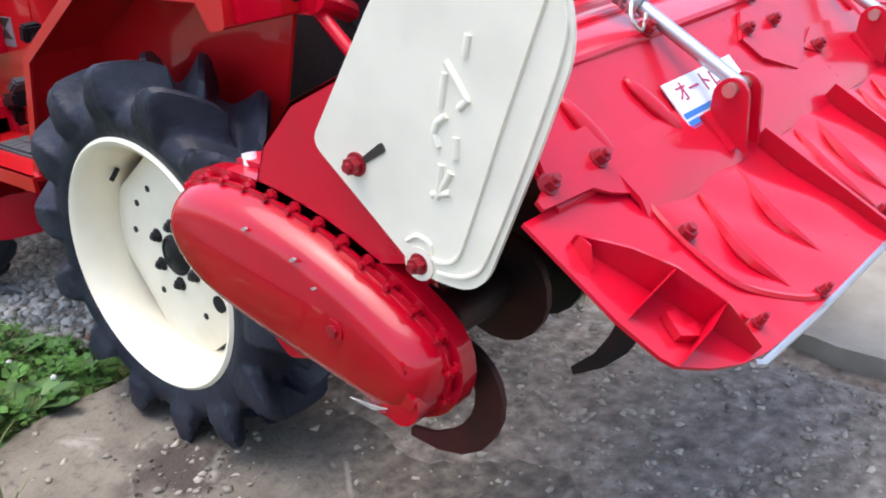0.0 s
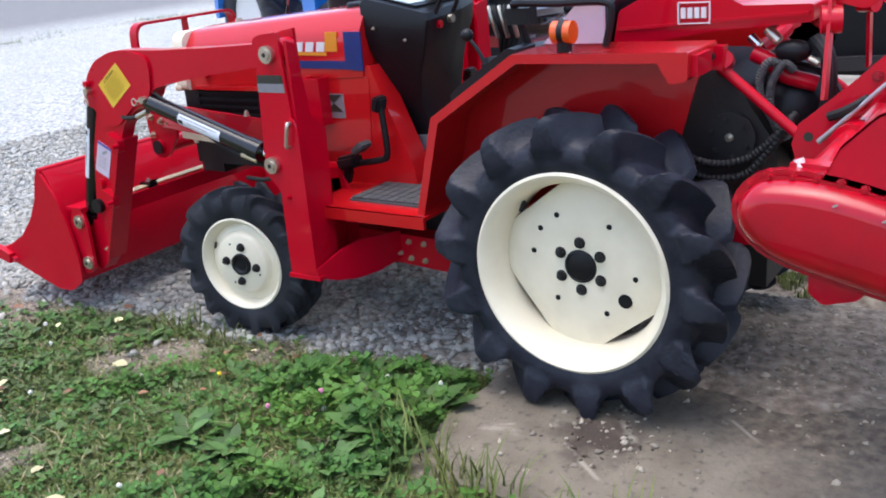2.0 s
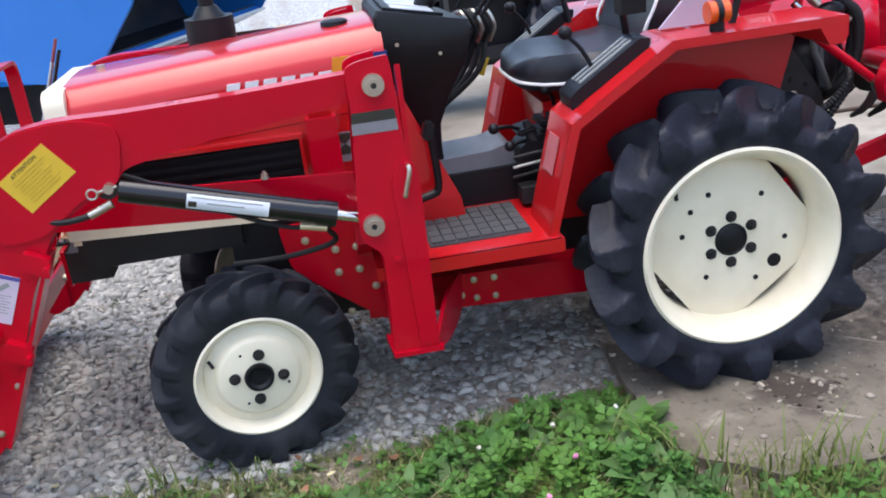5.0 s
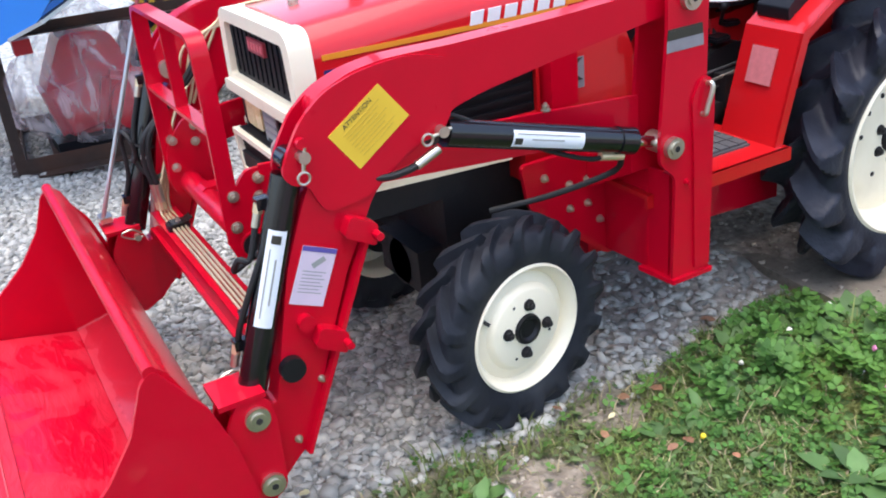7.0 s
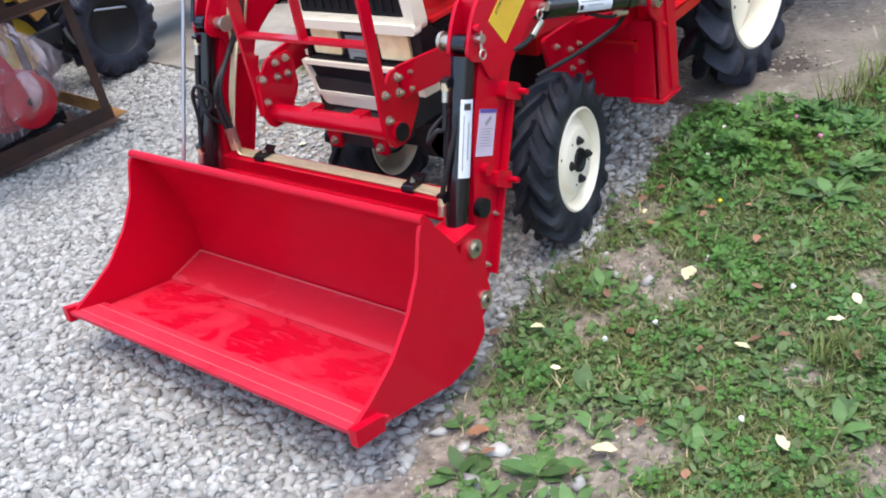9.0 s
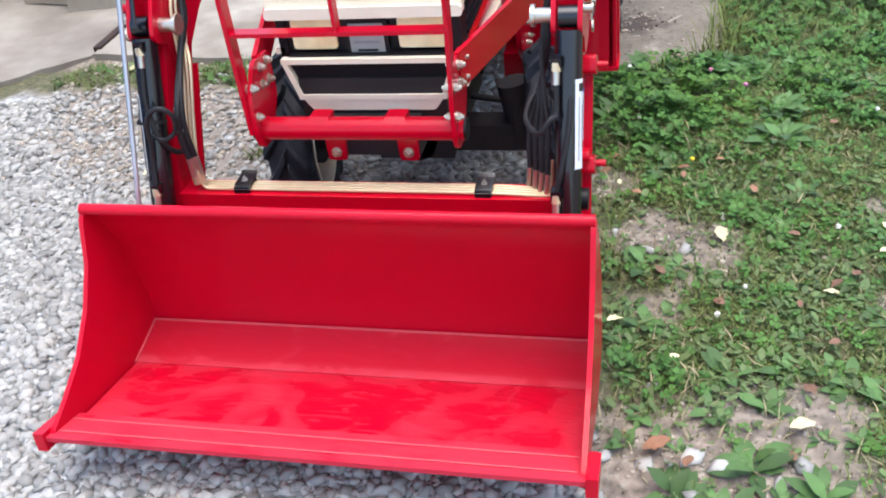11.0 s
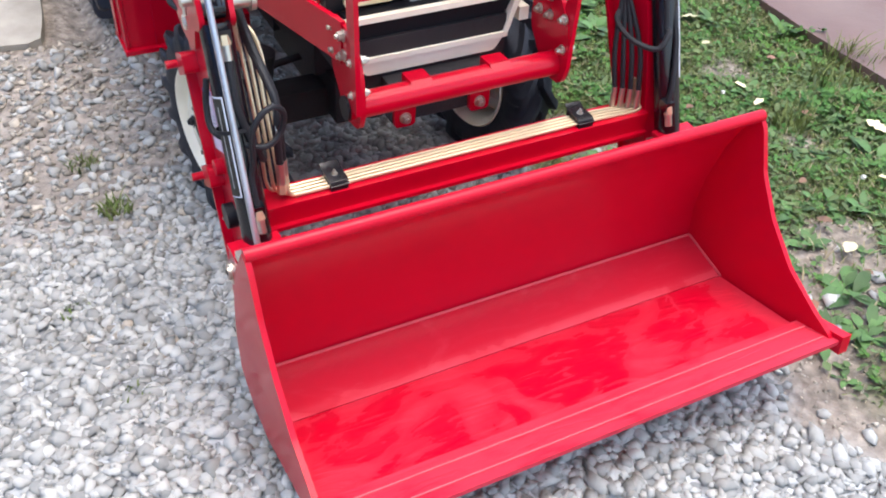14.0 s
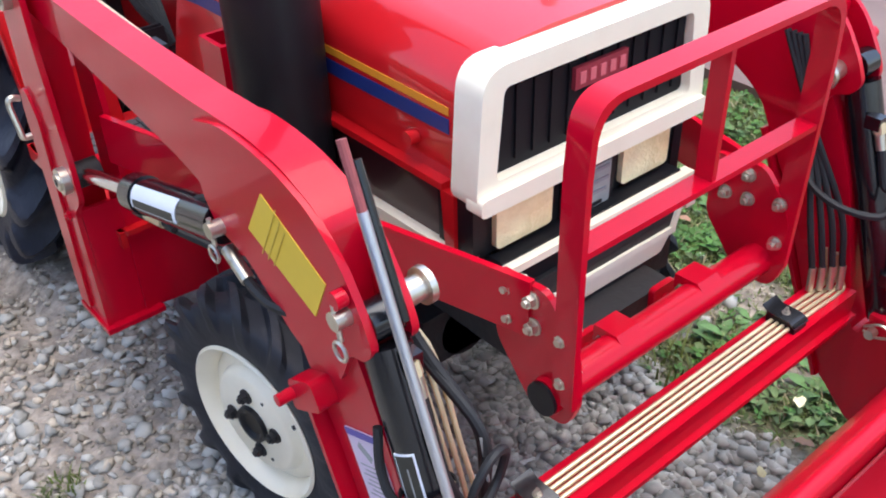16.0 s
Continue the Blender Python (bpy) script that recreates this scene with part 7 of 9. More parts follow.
for x in list(np.linspace(-0.826, -0.6, 26)) + list(np.linspace(-0.585, 0.72, 60)):
    end = float(np.interp(x, [-0.826, -0.823, -0.81, -0.77, -0.724, -0.68, -0.55, 0.72], [-1.31, -1.345, -1.367, -1.388, -1.403, -1.41, -1.418, -1.43]))
    rows = np.linspace(-1.2, end, 11)
    dent = [(0.0055 * math.sin(23 * x + 9 * v + 0.5) * (0.4 + 0.6 * math.sin(5.2 * x)) + 0.003 * math.sin(41 * x - 14 * v)) * math.sin(math.pi * v) ** 0.7 * (x > -0.64) for v in np.linspace(0, 1, 11)]
    flap_rings.append([flap_point(x, y, d) for y, d in zip(rows, dent)] + [flap_point(x, y, d - 0.005) for y, d in zip(rows[::-1], dent[::-1])])
flap = part("rear_flap", loft(flap_rings), TILLER, tiller, "red embossed rear flap", angle=60)
part("hinge_angle", loft([[hood_point(x, -1.185, 0.001), Vector((x, -1.244, 0.862)), Vector((x, -1.257, 0.838)), Vector((x, -1.251, 0.838)), Vector((x, -1.241, 0.854)), hood_point(x, -1.188, -0.006)] for x in (-0.658, 0.68)]), TILLER, flap,
     "red stiffening angle along the hinge", bevel=0.0012)
for x in (-0.357, -0.084, 0.19, 0.462):
    part("flap_rib", loft([[flap_point(x + 0.075 * t, -1.247 - 0.172 * t, -0.002), flap_point(x + 0.008 + 0.075 * t, -1.247 - 0.172 * t, -0.002), flap_point(x + 0.008 + 0.075 * t, -1.247 - 0.172 * t, 0.03 - 0.016 * t),
                            flap_point(x + 0.075 * t, -1.247 - 0.172 * t, 0.03 - 0.016 * t)] for t in (0, 0.5, 1.0)]), TILLER, flap, bevel=0.0012)


def hump_radius(t):
    return 0.002 + 0.009 * math.sin(math.pi * min(1.0, max(0.0, t)))


for x in (-0.555, -0.445, -0.245, -0.175, 0.03, 0.1, 0.3, 0.37, 0.56, 0.63):
    part("pressed_bead", tube([flap_point(x + 0.01, -1.262, 0.0), flap_point(x - 0.02, -1.33, 0.001), flap_point(x, -1.385, -0.001)], hump_radius, 8, 5), TILLER, flap)
part("pressed_bead", tube([flap_point(-0.642, -1.24, 0.002), flap_point(-0.648, -1.286, 0.002), flap_point(-0.64, -1.339, 0.002), flap_point(-0.613, -1.368, 0.002), flap_point(-0.564, -1.396, 0.001), flap_point(-0.53, -1.408, 0.0)], 0.005, 6, 6), TILLER, flap)
part("flap_edge", tube([flap_point(-0.71, -1.408, -0.003), flap_point(-0.55, -1.419, -0.003), flap_point(0.72, -1.431, -0.003)], 0.005, 8, 2), STEEL, flap, "worn bright free edge")
# skid bracket: a long wall and two cross walls
for line in (((-0.792, -1.235, 0.012), (-0.77, -1.275, 0.034), (-0.752, -1.311, 0.044), (-0.727, -1.36, 0.04), (-0.705, -1.403, 0.016)), ((-0.752, -1.311, 0.043), (-0.782, -1.313, 0.036), (-0.813, -1.315, 0.008)),
             ((-0.728, -1.358, 0.039), (-0.768, -1.365, 0.034), (-0.806, -1.369, 0.006)), ((-0.79, -1.237, 0.013), (-0.798, -1.252, 0.02), (-0.802, -1.266, 0.006))):
    walls = []
    for x, y, h in line:
        o = Vector((0.005, 0.003, 0))
        walls.append([flap_point(x, y, -0.003), flap_point(x, y, h), flap_point(x, y, h) + o, flap_point(x, y, -0.003) + o])
    part("skid_bracket", loft(walls), TILLER, flap)
part("bracket_pin", rod(flap_point(-0.708, -1.378, 0.0), flap_point(-0.712, -1.375, 0.036), 0.005, 10), TILLER, flap)
part("bracket_tab", loft([[flap_point(x, y, k) for x, y in ((-0.775, -1.33), (-0.76, -1.335), (-0.768, -1.348), (-0.75, -1.352), (-0.762, -1.362), (-0.785, -1.352))] for k in (0.001, 0.012)]), TILLER, flap)
for x, y, r in ((-0.638, -1.287, 0.013), (-0.66, -1.387, 0.007), (-0.253, -1.396, 0.013), (-0.52, -1.408, 0.008), (0.3, -1.39, 0.013)):
    part("flap_bolt", bolt(flap_point(x, y, 0.002), FLAP_UP, r * 0.8, 0.01), BOLTRED, flap)
for x, y in ((-0.776, -1.192), (-0.674, -1.192), (-0.415, -1.108), (-0.081, -1.113), (-0.077, -1.148), (-0.172, -1.146), (0.01, -1.193), (0.3, -1.12), (0.45, -1.19)):
    part("hood_bolt", bolt(hood_point(x, y, 0.006), HOOD_UP, 0.0095, 0.01), BOLTRED, thood)
for x, y0, x1, y1 in ((-0.66, -1.135, -0.635, -1.2), (-0.525, -1.135, -0.478, -1.212), (0.24, -1.14, 0.27, -1.2), (0.4, -1.14, 0.44, -1.21)):
    part("pressed_bead", ball((0, 0, 0), 1, scale=(0.055, 0.013, 0.009)), TILLER, thood, angle=80).data.transform(basis(hood_point((x + x1) / 2, (y0 + y1) / 2, 0.001), hood_point(x1, y1) - hood_point(x, y0), (1, 0, 0)))
part("patch_plate", loft([[hood_point(x, y, k) for x, y in ((-0.2, -1.152), (-0.15, -1.125), (-0.02, -1.125), (0.03, -1.16), (-0.03, -1.186), (-0.1, -1.205), (-0.18, -1.178))] for k in (0.002, 0.008)]), TILLER, thood)
part("patch_plate", loft([[hood_point(x, y, k) for x, y in ((-0.135, -1.19), (-0.03, -1.187), (-0.06, -1.226), (-0.126, -1.228))] for k in (0.001, 0.005)]), TILLER, thood)
part("patch_plate", loft([[hood_point(x, y, k) for x, y in ((-0.032, -1.187), (0.04, -1.17), (0.5, -1.18), (0.5, -1.236), (0.14, -1.236), (0.067, -1.224))] for k in (0.001, 0.006)]), TILLER, thood)
lab_c, lab_u, lab_v = hood_point(-0.362, -1.19, 0.003), Vector((0.103, 0, 0)), Vector((0, 0.029, 0.0328))
lab = part("maker_label", quad_plate(lab_c, lab_u, lab_v, 0.0025), LABELW, thood, "white and blue label")
lift = HOOD_UP * 0.0025
for o, h in ((-0.16, 0.09), (-0.42, 0.09), (-0.76, 0.2)):
    part("label_band", quad_plate(lab_c + lab_v * o + lift, lab_u * 0.98, lab_v * h, 0.001), SKYL, lab)
words("オートロー", 0.033, basis(lab_c + lab_v * 0.5 - lab_u * 0.02 + lift * 1.2, lab_u, lab_v), CHERRY, lab, "lettering", "cherry-red Japanese lettering")
for x in (-0.39, 0.194):
    clevis = part("rod_clevis", prism(rounded([(-1.262, 0.85), (-1.262, 0.935), (-1.24, 0.95), (-1.215, 0.935), (-1.208, 0.875)], [0.003, 0.015, 0.02, 0.015, 0.003]), "x", x - 0.026, x - 0.019), TILLER, tiller, "red clevis", bevel=0.0015)
    part("clevis_plate", prism(rounded([(-1.262, 0.85), (-1.262, 0.935), (-1.24, 0.95), (-1.215, 0.935), (-1.208, 0.875)], [0.003, 0.015, 0.02, 0.015, 0.003]), "x", x + 0.015, x + 0.022), TILLER, clevis, bevel=0.0015)
    part("clevis_base", loft([[hood_point(xx, yy, k) for xx, yy in ((x - 0.045, -1.2), (x + 0.045, -1.2), (x + 0.045, -1.24), (x - 0.045, -1.24))] for k in (0.0, 0.014)]), TILLER, clevis, bevel=0.002)
    part("clevis_pin", rod((x - 0.036, -1.239, 0.932), (x + 0.03, -1.239, 0.932), 0.0095, 12), ZINC, clevis)
    a, b = Vector((x, -1.239, 0.932)), Vector((x, -1.098, 1.02))
    b = a + (b - a) * 1.9
    part("spring_rod", rod(a, b, 0.0105, 14), STEEL, tiller, "bright steel spring rod")
    coil, p0, p1 = [], a.lerp(b, 0.53), b
    dd = (p1 - p0).normalized()
    e1 = dd.cross(Vector((1, 0, 0))).normalized()
    for q in np.linspace(0, math.tau * 13, 160):
        coil.append(p0.lerp(p1, q / (math.tau * 13)) + (Vector((1, 0, 0)) * math.cos(q) + e1 * math.sin(q)) * 0.0165)
    part("coil_spring", tube(coil, 0.0034, 5, 0), STEEL, tiller, "steel coil spring")
    part("spring_clip", tube([p0 + Vector((-0.012, 0, 0.012)), p0 + Vector((-0.04, -0.004, 0.016)), p0 + Vector((-0.058, -0.014, -0.004)), p0 + Vector((-0.045, -0.022, -0.02)), p0 + Vector((-0.012, -0.01, -0.004))], 0.0028, 6, 4), ZINC, tiller)
# frame of the tiller
part("mast_arm", prism([(-0.53, 0.775), (-0.545, 0.825), (-0.66, 0.925), (-0.75, 1.01), (-0.86, 1.11), (-0.93, 1.18), (-0.985, 1.14), (-0.75, 0.92), (-0.64, 0.79), (-0.58, 0.705), (-0.545, 0.72)], "x", -0.345, -0.3), TILLER, tiller, "red tiller frame arm", bevel=0.004)
part("arm_hole", rod((-0.346, -0.57, 0.795), (-0.3465, -0.57, 0.795), 0.012, 14), INK, tiller)
part("side_arm", prism(rounded([(-0.705, 0.765), (-0.72, 0.795), (-0.79, 0.845), (-0.86, 0.91), (-1.04, 0.78), (-0.95, 0.68), (-0.72, 0.72)], 0.01), "x", -0.742, -0.71), TILLER, tiller, "red side plate behind the cover", bevel=0.003)
part("link_foot", prism(rounded([(-0.68, 0.62), (-0.68, 0.555), (-0.71, 0.53), (-0.78, 0.55), (-0.82, 0.6)], 0.01), "x", -0.755, -0.738), TILLER, tiller, "red foot plate under the chain case", bevel=0.003)
part("beam_tube", rod((-0.735, -0.685, 0.795), (0.74, -0.685, 0.795), 0.038, 24), TILLER, tiller, "red axle tube")
part("tube_collar", rod((-0.42, -0.685, 0.795), (-0.36, -0.685, 0.795), 0.052, 24), TILLER, tiller, bevel=0.006)
part("tiller_gearbox", ball((0, -0.78, 0.82), 0.13, scale=(1, 1.1, 1.1)), TILLER, tiller, "red centre gearbox")
for s in (-1, 1):
    part("mast_leg", beam((s * 0.262, -0.584, 0.87), (s * 0.215, -0.584, 1.16), 0.04, 0.009, up=(0, 1, 0)), TILLER, tiller, "flat red upright mast bar", bevel=0.002)
    part("mast_pivot", rod((s * 0.21, -0.605, 1.06), (s * 0.225, -0.56, 1.06), 0.034, 20), TILLER, tiller, bevel=0.004)
    part("mast_brace", beam((s * 0.16, -0.6, 1.24), (s * 0.31, -0.86, 0.99), 0.02, 0.055), TILLER, tiller, "red mast brace", bevel=0.004)
    part("link_plate", prism([(-0.55, 0.58), (-0.6, 0.72), (-0.76, 0.86), (-0.8, 0.78), (-0.66, 0.56)], "x", s * 0.34, s * 0.352), TILLER, tiller, bevel=0.002)
part("top_link", rod((0, -0.5, 1.02), (0, -0.68, 1.28), 0.022, 14), TILLER, tiller, "red top link")
part("mast_head", prism(rounded([(-0.52, 1.12), (-0.56, 1.3), (-0.72, 1.3), (-0.78, 1.16), (-0.66, 1.08)], 0.02), "x", -0.2, -0.185), TILLER, tiller, "red mast head plate", bevel=0.003)
# thin control rod with its return spring, along the frame arm
ra, rb = Vector((-0.375, -0.6, 0.79)), Vector((-0.4, -0.93, 1.115))
part("control_rod", rod(ra, rb, 0.0065, 10), STEEL, tiller, "thin bare control rod")
part("rod_hose", tube([(-0.36, -0.62, 0.85), (-0.375, -0.66, 0.868), (-0.375, -0.71, 0.9)], 0.012, 8, 4), HOSE, tiller)
spring_pts = []
for q in np.linspace(0, math.tau * 16, 190):
    p = ra.lerp(rb, 0.62 + 0.26 * q / (math.tau * 16))
    spring_pts.append(p + Vector((math.cos(q), 0.7 * math.sin(q), -0.7 * math.sin(q))) * 0.011)
part("return_spring", tube(spring_pts, 0.0022, 5, 0), STEEL, tiller, "thin steel return spring")
part("spring_clip", tube([rb + Vector((0, 0.02, 0.0)), rb + Vector((-0.01, 0.03, 0.03)), rb + Vector((-0.01, 0.0, 0.045)), rb + Vector((-0.01, -0.01, 0.02)), rb + Vector((-0.01, -0.03, 0.0))], 0.0035, 6, 4), ZINC, tiller)
for y, z in ((-0.63, 0.85), (-0.72, 0.945), (-0.69, 0.885)):
    part("arm_bolt", bolt((-0.345, y, z), (-1, 0, 0), 0.01, 0.008), BOLTRED, tiller)
# rotor and tines
ROT_Y, ROT_Z = -0.965, 0.645
part("rotor_shaft", rod((-0.72, ROT_Y, ROT_Z), (0.71, ROT_Y, ROT_Z), 0.035, 20), TINE, tiller, "dark rotor shaft")
for i, (x, q0) in enumerate(((-0.725, 200), (-0.56, 150), (-0.46, 178), (-0.37, 172), (-0.28, 166), (-0.05, 180), (0.12, 160), (0.26, 185), (0.4, 175), (0.54, 190), (0.67, 180))):
    part("tine_flange", rod((x - 0.006, ROT_Y, ROT_Z), (x + 0.006, ROT_Y, ROT_Z), 0.066 if i == 0 else 0.09, 20), TINE, tiller)
    for k in range(4):
        if k == 1 or (i in (1, 2) and k == 0) or (i == 0 and k == 3):
            continue
        start = radians(q0 + 90 * k)
        curl = -1 if (i + k) % 2 else 1
        rings = []
        for t in np.linspace(0, 1, 11):
            r = 0.055 + 0.15 * t ** 0.8
            q = start + 1.5 * t ** 1.7
            bend = curl * (0.045 if i else 0.012) * max(0.0, t - 0.55) / 0.45
            wid = 0.02 + 0.003 * math.sin(math.pi * t) - 0.013 * max(0, t - 0.75) / 0.25
            tr, ta = Vector((0, math.cos(q), math.sin(q))), Vector((0, -math.sin(q), math.cos(q)))
            along = (tr * (0.11 / max(0.3, t ** 0.2)) + ta * (2.55 * r * t ** 0.7)).normalized()
            side = Vector((0, -along.z, along.y))
            p = Vector((x + 0.008 * curl + bend, ROT_Y, ROT_Z)) + tr * r
            rings.append([p + side * wid - Vector((0.004, 0, 0)), p + side * wid + Vector((0.004, 0, 0)), p - side * wid + Vector((0.005, 0, 0)), p - side * wid - Vector((0.005, 0, 0))])
        part("tine", loft(rings), TINE, tiller, "worn curved tine", angle=50)


# ---------------------------------------------------------------- yard behind: crate, machines, blocks
def angle_bar(p0, p1, w, parent, material, name="rail"):
    """An L-section bar from p0 to p1."""
    p0, p1 = Vector(p0), Vector(p1)
    d = (p1 - p0).normalized()
    up = Vector((0, 0, 1)) if abs(d.z) < 0.8 else Vector((1, 0, 0))
    s = d.cross(up).normalized()
    u = s.cross(d)
    sec = [(0, 0), (w, 0), (w, 0.005), (0.005, 0.005), (0.005, w), (0, w)]
    return part(name, loft([[p + s * a + u * b for a, b in sec] for p in (p0, p1)]), material, parent)


crate = thing("steel_crate", (2.75, 1.85, 0), "rusty angle-steel shipping crate standing on the gravel", "crate")
zc = 0.0
corners = [(2.42, 2.27), (2.32, 1.36), (3.12, 1.3), (3.22, 2.2)]
for i in range(4):
    a, b = corners[i], corners[(i + 1) % 4]
    angle_bar((*a, zc), (*b, zc), 0.08, crate, OCHRE if i == 1 else RUST, "bottom_rail")
    angle_bar((*a, zc + 0.66), (*b, zc + 0.66), 0.05, crate, RUST, "top_rail")
    angle_bar((*a, zc), (*a, zc + 0.7), 0.05, crate, RUST, "upright")
for k in range(3):
    y = 1.5 + 0.3 * k
    part("floor_slat", beam((2.36 + 0.05 * k, y, zc + 0.02), (3.16 + 0.05 * k, y - 0.05, zc + 0.02), 0.07, 0.02), RUST, crate)

engine = thing("wrapped_engine", (2.75, 1.8, 0), "red machine wrapped in clear packing film inside the crate", "machine")
part("housing", turned_box((2.66, 1.7, 0.21), (0.26, 0.3, 0.3), Matrix.Rotation(0.3, 3, "X")), WRAPRED, engine, "red cast housing", bevel=0.04, segments=3)
part("housing", turned_box((2.72, 1.93, 0.24), (0.28, 0.3, 0.34), Matrix.Rotation(-0.2, 3, "X")), WRAPRED, engine, "red cast housing", bevel=0.05, segments=3)
part("upper_housing", prism(rounded([(1.6, 0.25), (1.72, 0.58), (1.95, 0.6), (2.1, 0.3)], 0.06), "x", 2.6, 2.85), WRAPRED, engine, "red upper housing", bevel=0.02)
part("pulley", rod((2.495, 1.67, 0.21), (2.54, 1.67, 0.21), 0.14, 32), WRAPRED, engine, "red round end cover", bevel=0.01)
part("pulley_hub", rod((2.486, 1.67, 0.21), (2.497, 1.67, 0.21), 0.022, 14), BLACK, engine)
part("base", box((2.55, 1.5, 0.03), (2.95, 2.1, 0.08)), BLACK, engine, bevel=0.01)
part("knob", box((2.46, 2.1, 0.56), (2.54, 2.18, 0.63)), WRAPRED, engine, "red casting", bevel=0.015)
film = bmesh.new()
bmesh.ops.create_icosphere(film, subdivisions=5, radius=1)
for v in film.verts:
    p = v.co.copy()
    w = 1 + 0.13 * noise.noise(p * 2.2) + 0.05 * noise.noise(p * 6.5) + 0.02 * noise.noise(p * 15)
    top = max(0.0, p.z)
    q = Vector((p.x * 0.3 * (1 - 0.35 * top), p.y * 0.46 * (1 - 0.42 * top), p.z * 0.37)) * w
    v.co = Vector((2.73, 1.82, 0.34)) + Vector((q.x, q.y, max(q.z, -0.29)))
part("packing_film", film, FILM, engine, "clear wrinkled packing film", angle=60).visible_shadow = False

for o in (*crate.children_recursive, *engine.children_recursive):
    o.data.transform(Matrix.Translation((0.12, -0.02, 0.03)))

blue = thing("blue_tractor", (4.2, 4.2, 0), "blue tractor with a raised blue loader and white wheel rims", "tractor")
def far_wheel(parent, c, r, w, rimmat, name):
    bm = moulded_tyre(c, 1, w, lugged(r * 0.58, r * 0.97, r * 1.04, r * 0.05, r * 0.11), 16, 0.35, 0.1, 14)
    wheel = part(name, bm, RUBBER, parent, "black lugged tyre")
    part("rim", lathe([(w * 0.75, r * 0.6), (w * 0.6, r * 0.55), (w * 0.1, r * 0.5), (w * 0.05, r * 0.15), (-w * 0.1, 0), (-w * 0.2, 0), (-w * 0.5, r * 0.5), (-w * 0.75, r * 0.6)], c, 1, 36, closed=False), rimmat, wheel,
         "painted steel rim")
    part("rim", lathe([(-w * 0.75, r * 0.6), (-w * 0.6, r * 0.55), (-w * 0.1, r * 0.5), (-w * 0.05, 0.0)], c, 1, 36, closed=False), rimmat, wheel)
for x in (4.55, 6.15):
    far_wheel(blue, (x, 5.75, 0.62), 0.64, 0.17, WHITE, "rear_wheel")
    far_wheel(blue, (x, 3.75, 0.4), 0.42, 0.12, WHITE, "front_wheel")
    part("fender", prism(rounded([(6.4, 0.7), (6.35, 1.2), (6.1, 1.42), (5.4, 1.42), (5.05, 1.1), (5.15, 0.95), (5.45, 1.3), (6.05, 1.3), (6.25, 1.1), (6.3, 0.7)], 0.04), "x", x - 0.22, x + 0.2), BLUEP, blue,
         "blue rear fender", bevel=0.01)
    part("loader_arm", prism(rounded([(4.5, 1.0), (4.5, 1.25), (3.4, 1.35), (2.6, 0.95), (2.65, 0.75), (3.4, 1.15)], 0.05), "x", x - 0.04, x + 0.04), BLUEP, blue, "blue loader arm", bevel=0.005)
    part("loader_post", box((x - 0.06, 4.4, 0.4), (x + 0.06, 4.65, 1.3)), BLUEP, blue, bevel=0.01)
    part("loader_cylinder", rod((x, 4.5, 0.75), (x, 3.3, 1.12), 0.045, 16), BLACK, blue)
part("hood", prism(rounded([(2.95, 0.6), (2.95, 1.15), (3.1, 1.25), (4.7, 1.35), (4.7, 0.6)], 0.06), "x", 5.0, 5.7), BLUEP, blue, "blue engine hood", bevel=0.03)
part("hood_decal", box((4.985, 3.3, 0.95), (4.998, 4.2, 1.02)), YELLOW, blue, "yellow side decal")
part("chassis", box((5.05, 3.0, 0.35), (5.65, 6.0, 0.75)), CAST, blue, "dark chassis", bevel=0.03)
part("cab_base", box((4.85, 4.7, 0.7), (5.85, 6.1, 1.15)), BLUEP, blue, bevel=0.03)
part("seat", box((5.1, 5.3, 1.15), (5.6, 5.8, 1.6)), VINYL, blue, bevel=0.05)
for k in range(4):
    part("loader_hose", tube([(4.7, 4.4, 0.8 + 0.06 * k), (4.75, 4.1 - 0.1 * k, 1.15), (4.9, 3.7, 1.3 - 0.05 * k), (4.6, 3.3, 1.2)], 0.014, 6), HOSE, blue, "black loader hose")
part("exhaust", rod((5.1, 3.9, 1.25), (5.1, 3.9, 1.9), 0.04, 14), BLACK, blue)
part("rear_box", box((4.7, 6.5, 0.7), (6.0, 7.0, 1.15)), BLUEP, blue, "blue rear attachment", bevel=0.03)
shell = [(1.93, 0.83), (2.13, 0.75), (2.5, 0.79), (2.66, 1.2), (2.33, 1.47), (1.55, 1.42)]
inside = [(1.95, 0.85), (2.14, 0.775), (2.48, 0.81), (2.635, 1.2), (2.32, 1.445), (1.55, 1.4)]
blue_bucket = part("bucket", prism(shell + inside[::-1], "x", 4.15, 5.98), BLUEP, blue, "raised blue loader bucket", bevel=0.004)
for x in (4.13, 5.98):
    part("bucket_side", prism(rounded([(1.92, 0.825), (1.68, 1.1), (1.53, 1.43), (2.34, 1.485), (2.68, 1.2), (2.52, 0.78), (2.13, 0.735)], 0.03), "x", x, x + 0.02), BLUEP, blue_bucket, bevel=0.003)
# added sheet that darkens the bucket's inside as shade and dirt would
part("bucket_lining", prism([(1.957, 0.852), (2.14, 0.782), (2.472, 0.816), (2.625, 1.2), (2.315, 1.437), (1.56, 1.392), (1.56, 1.387), (2.312, 1.432), (2.618, 1.2), (2.466, 0.821), (2.14, 0.788), (1.957, 0.858)], "x", 4.155, 5.975), SHADED_INSIDE, blue_bucket, "added dark sheet for the shaded, dirty inside of the bucket")
part("bucket_edge", prism([(1.9, 0.835), (2.05, 0.777), (2.05, 0.762), (1.895, 0.82)], "x", 4.12, 6.01), STEEL, blue_bucket, "worn cutting edge", bevel=0.003)
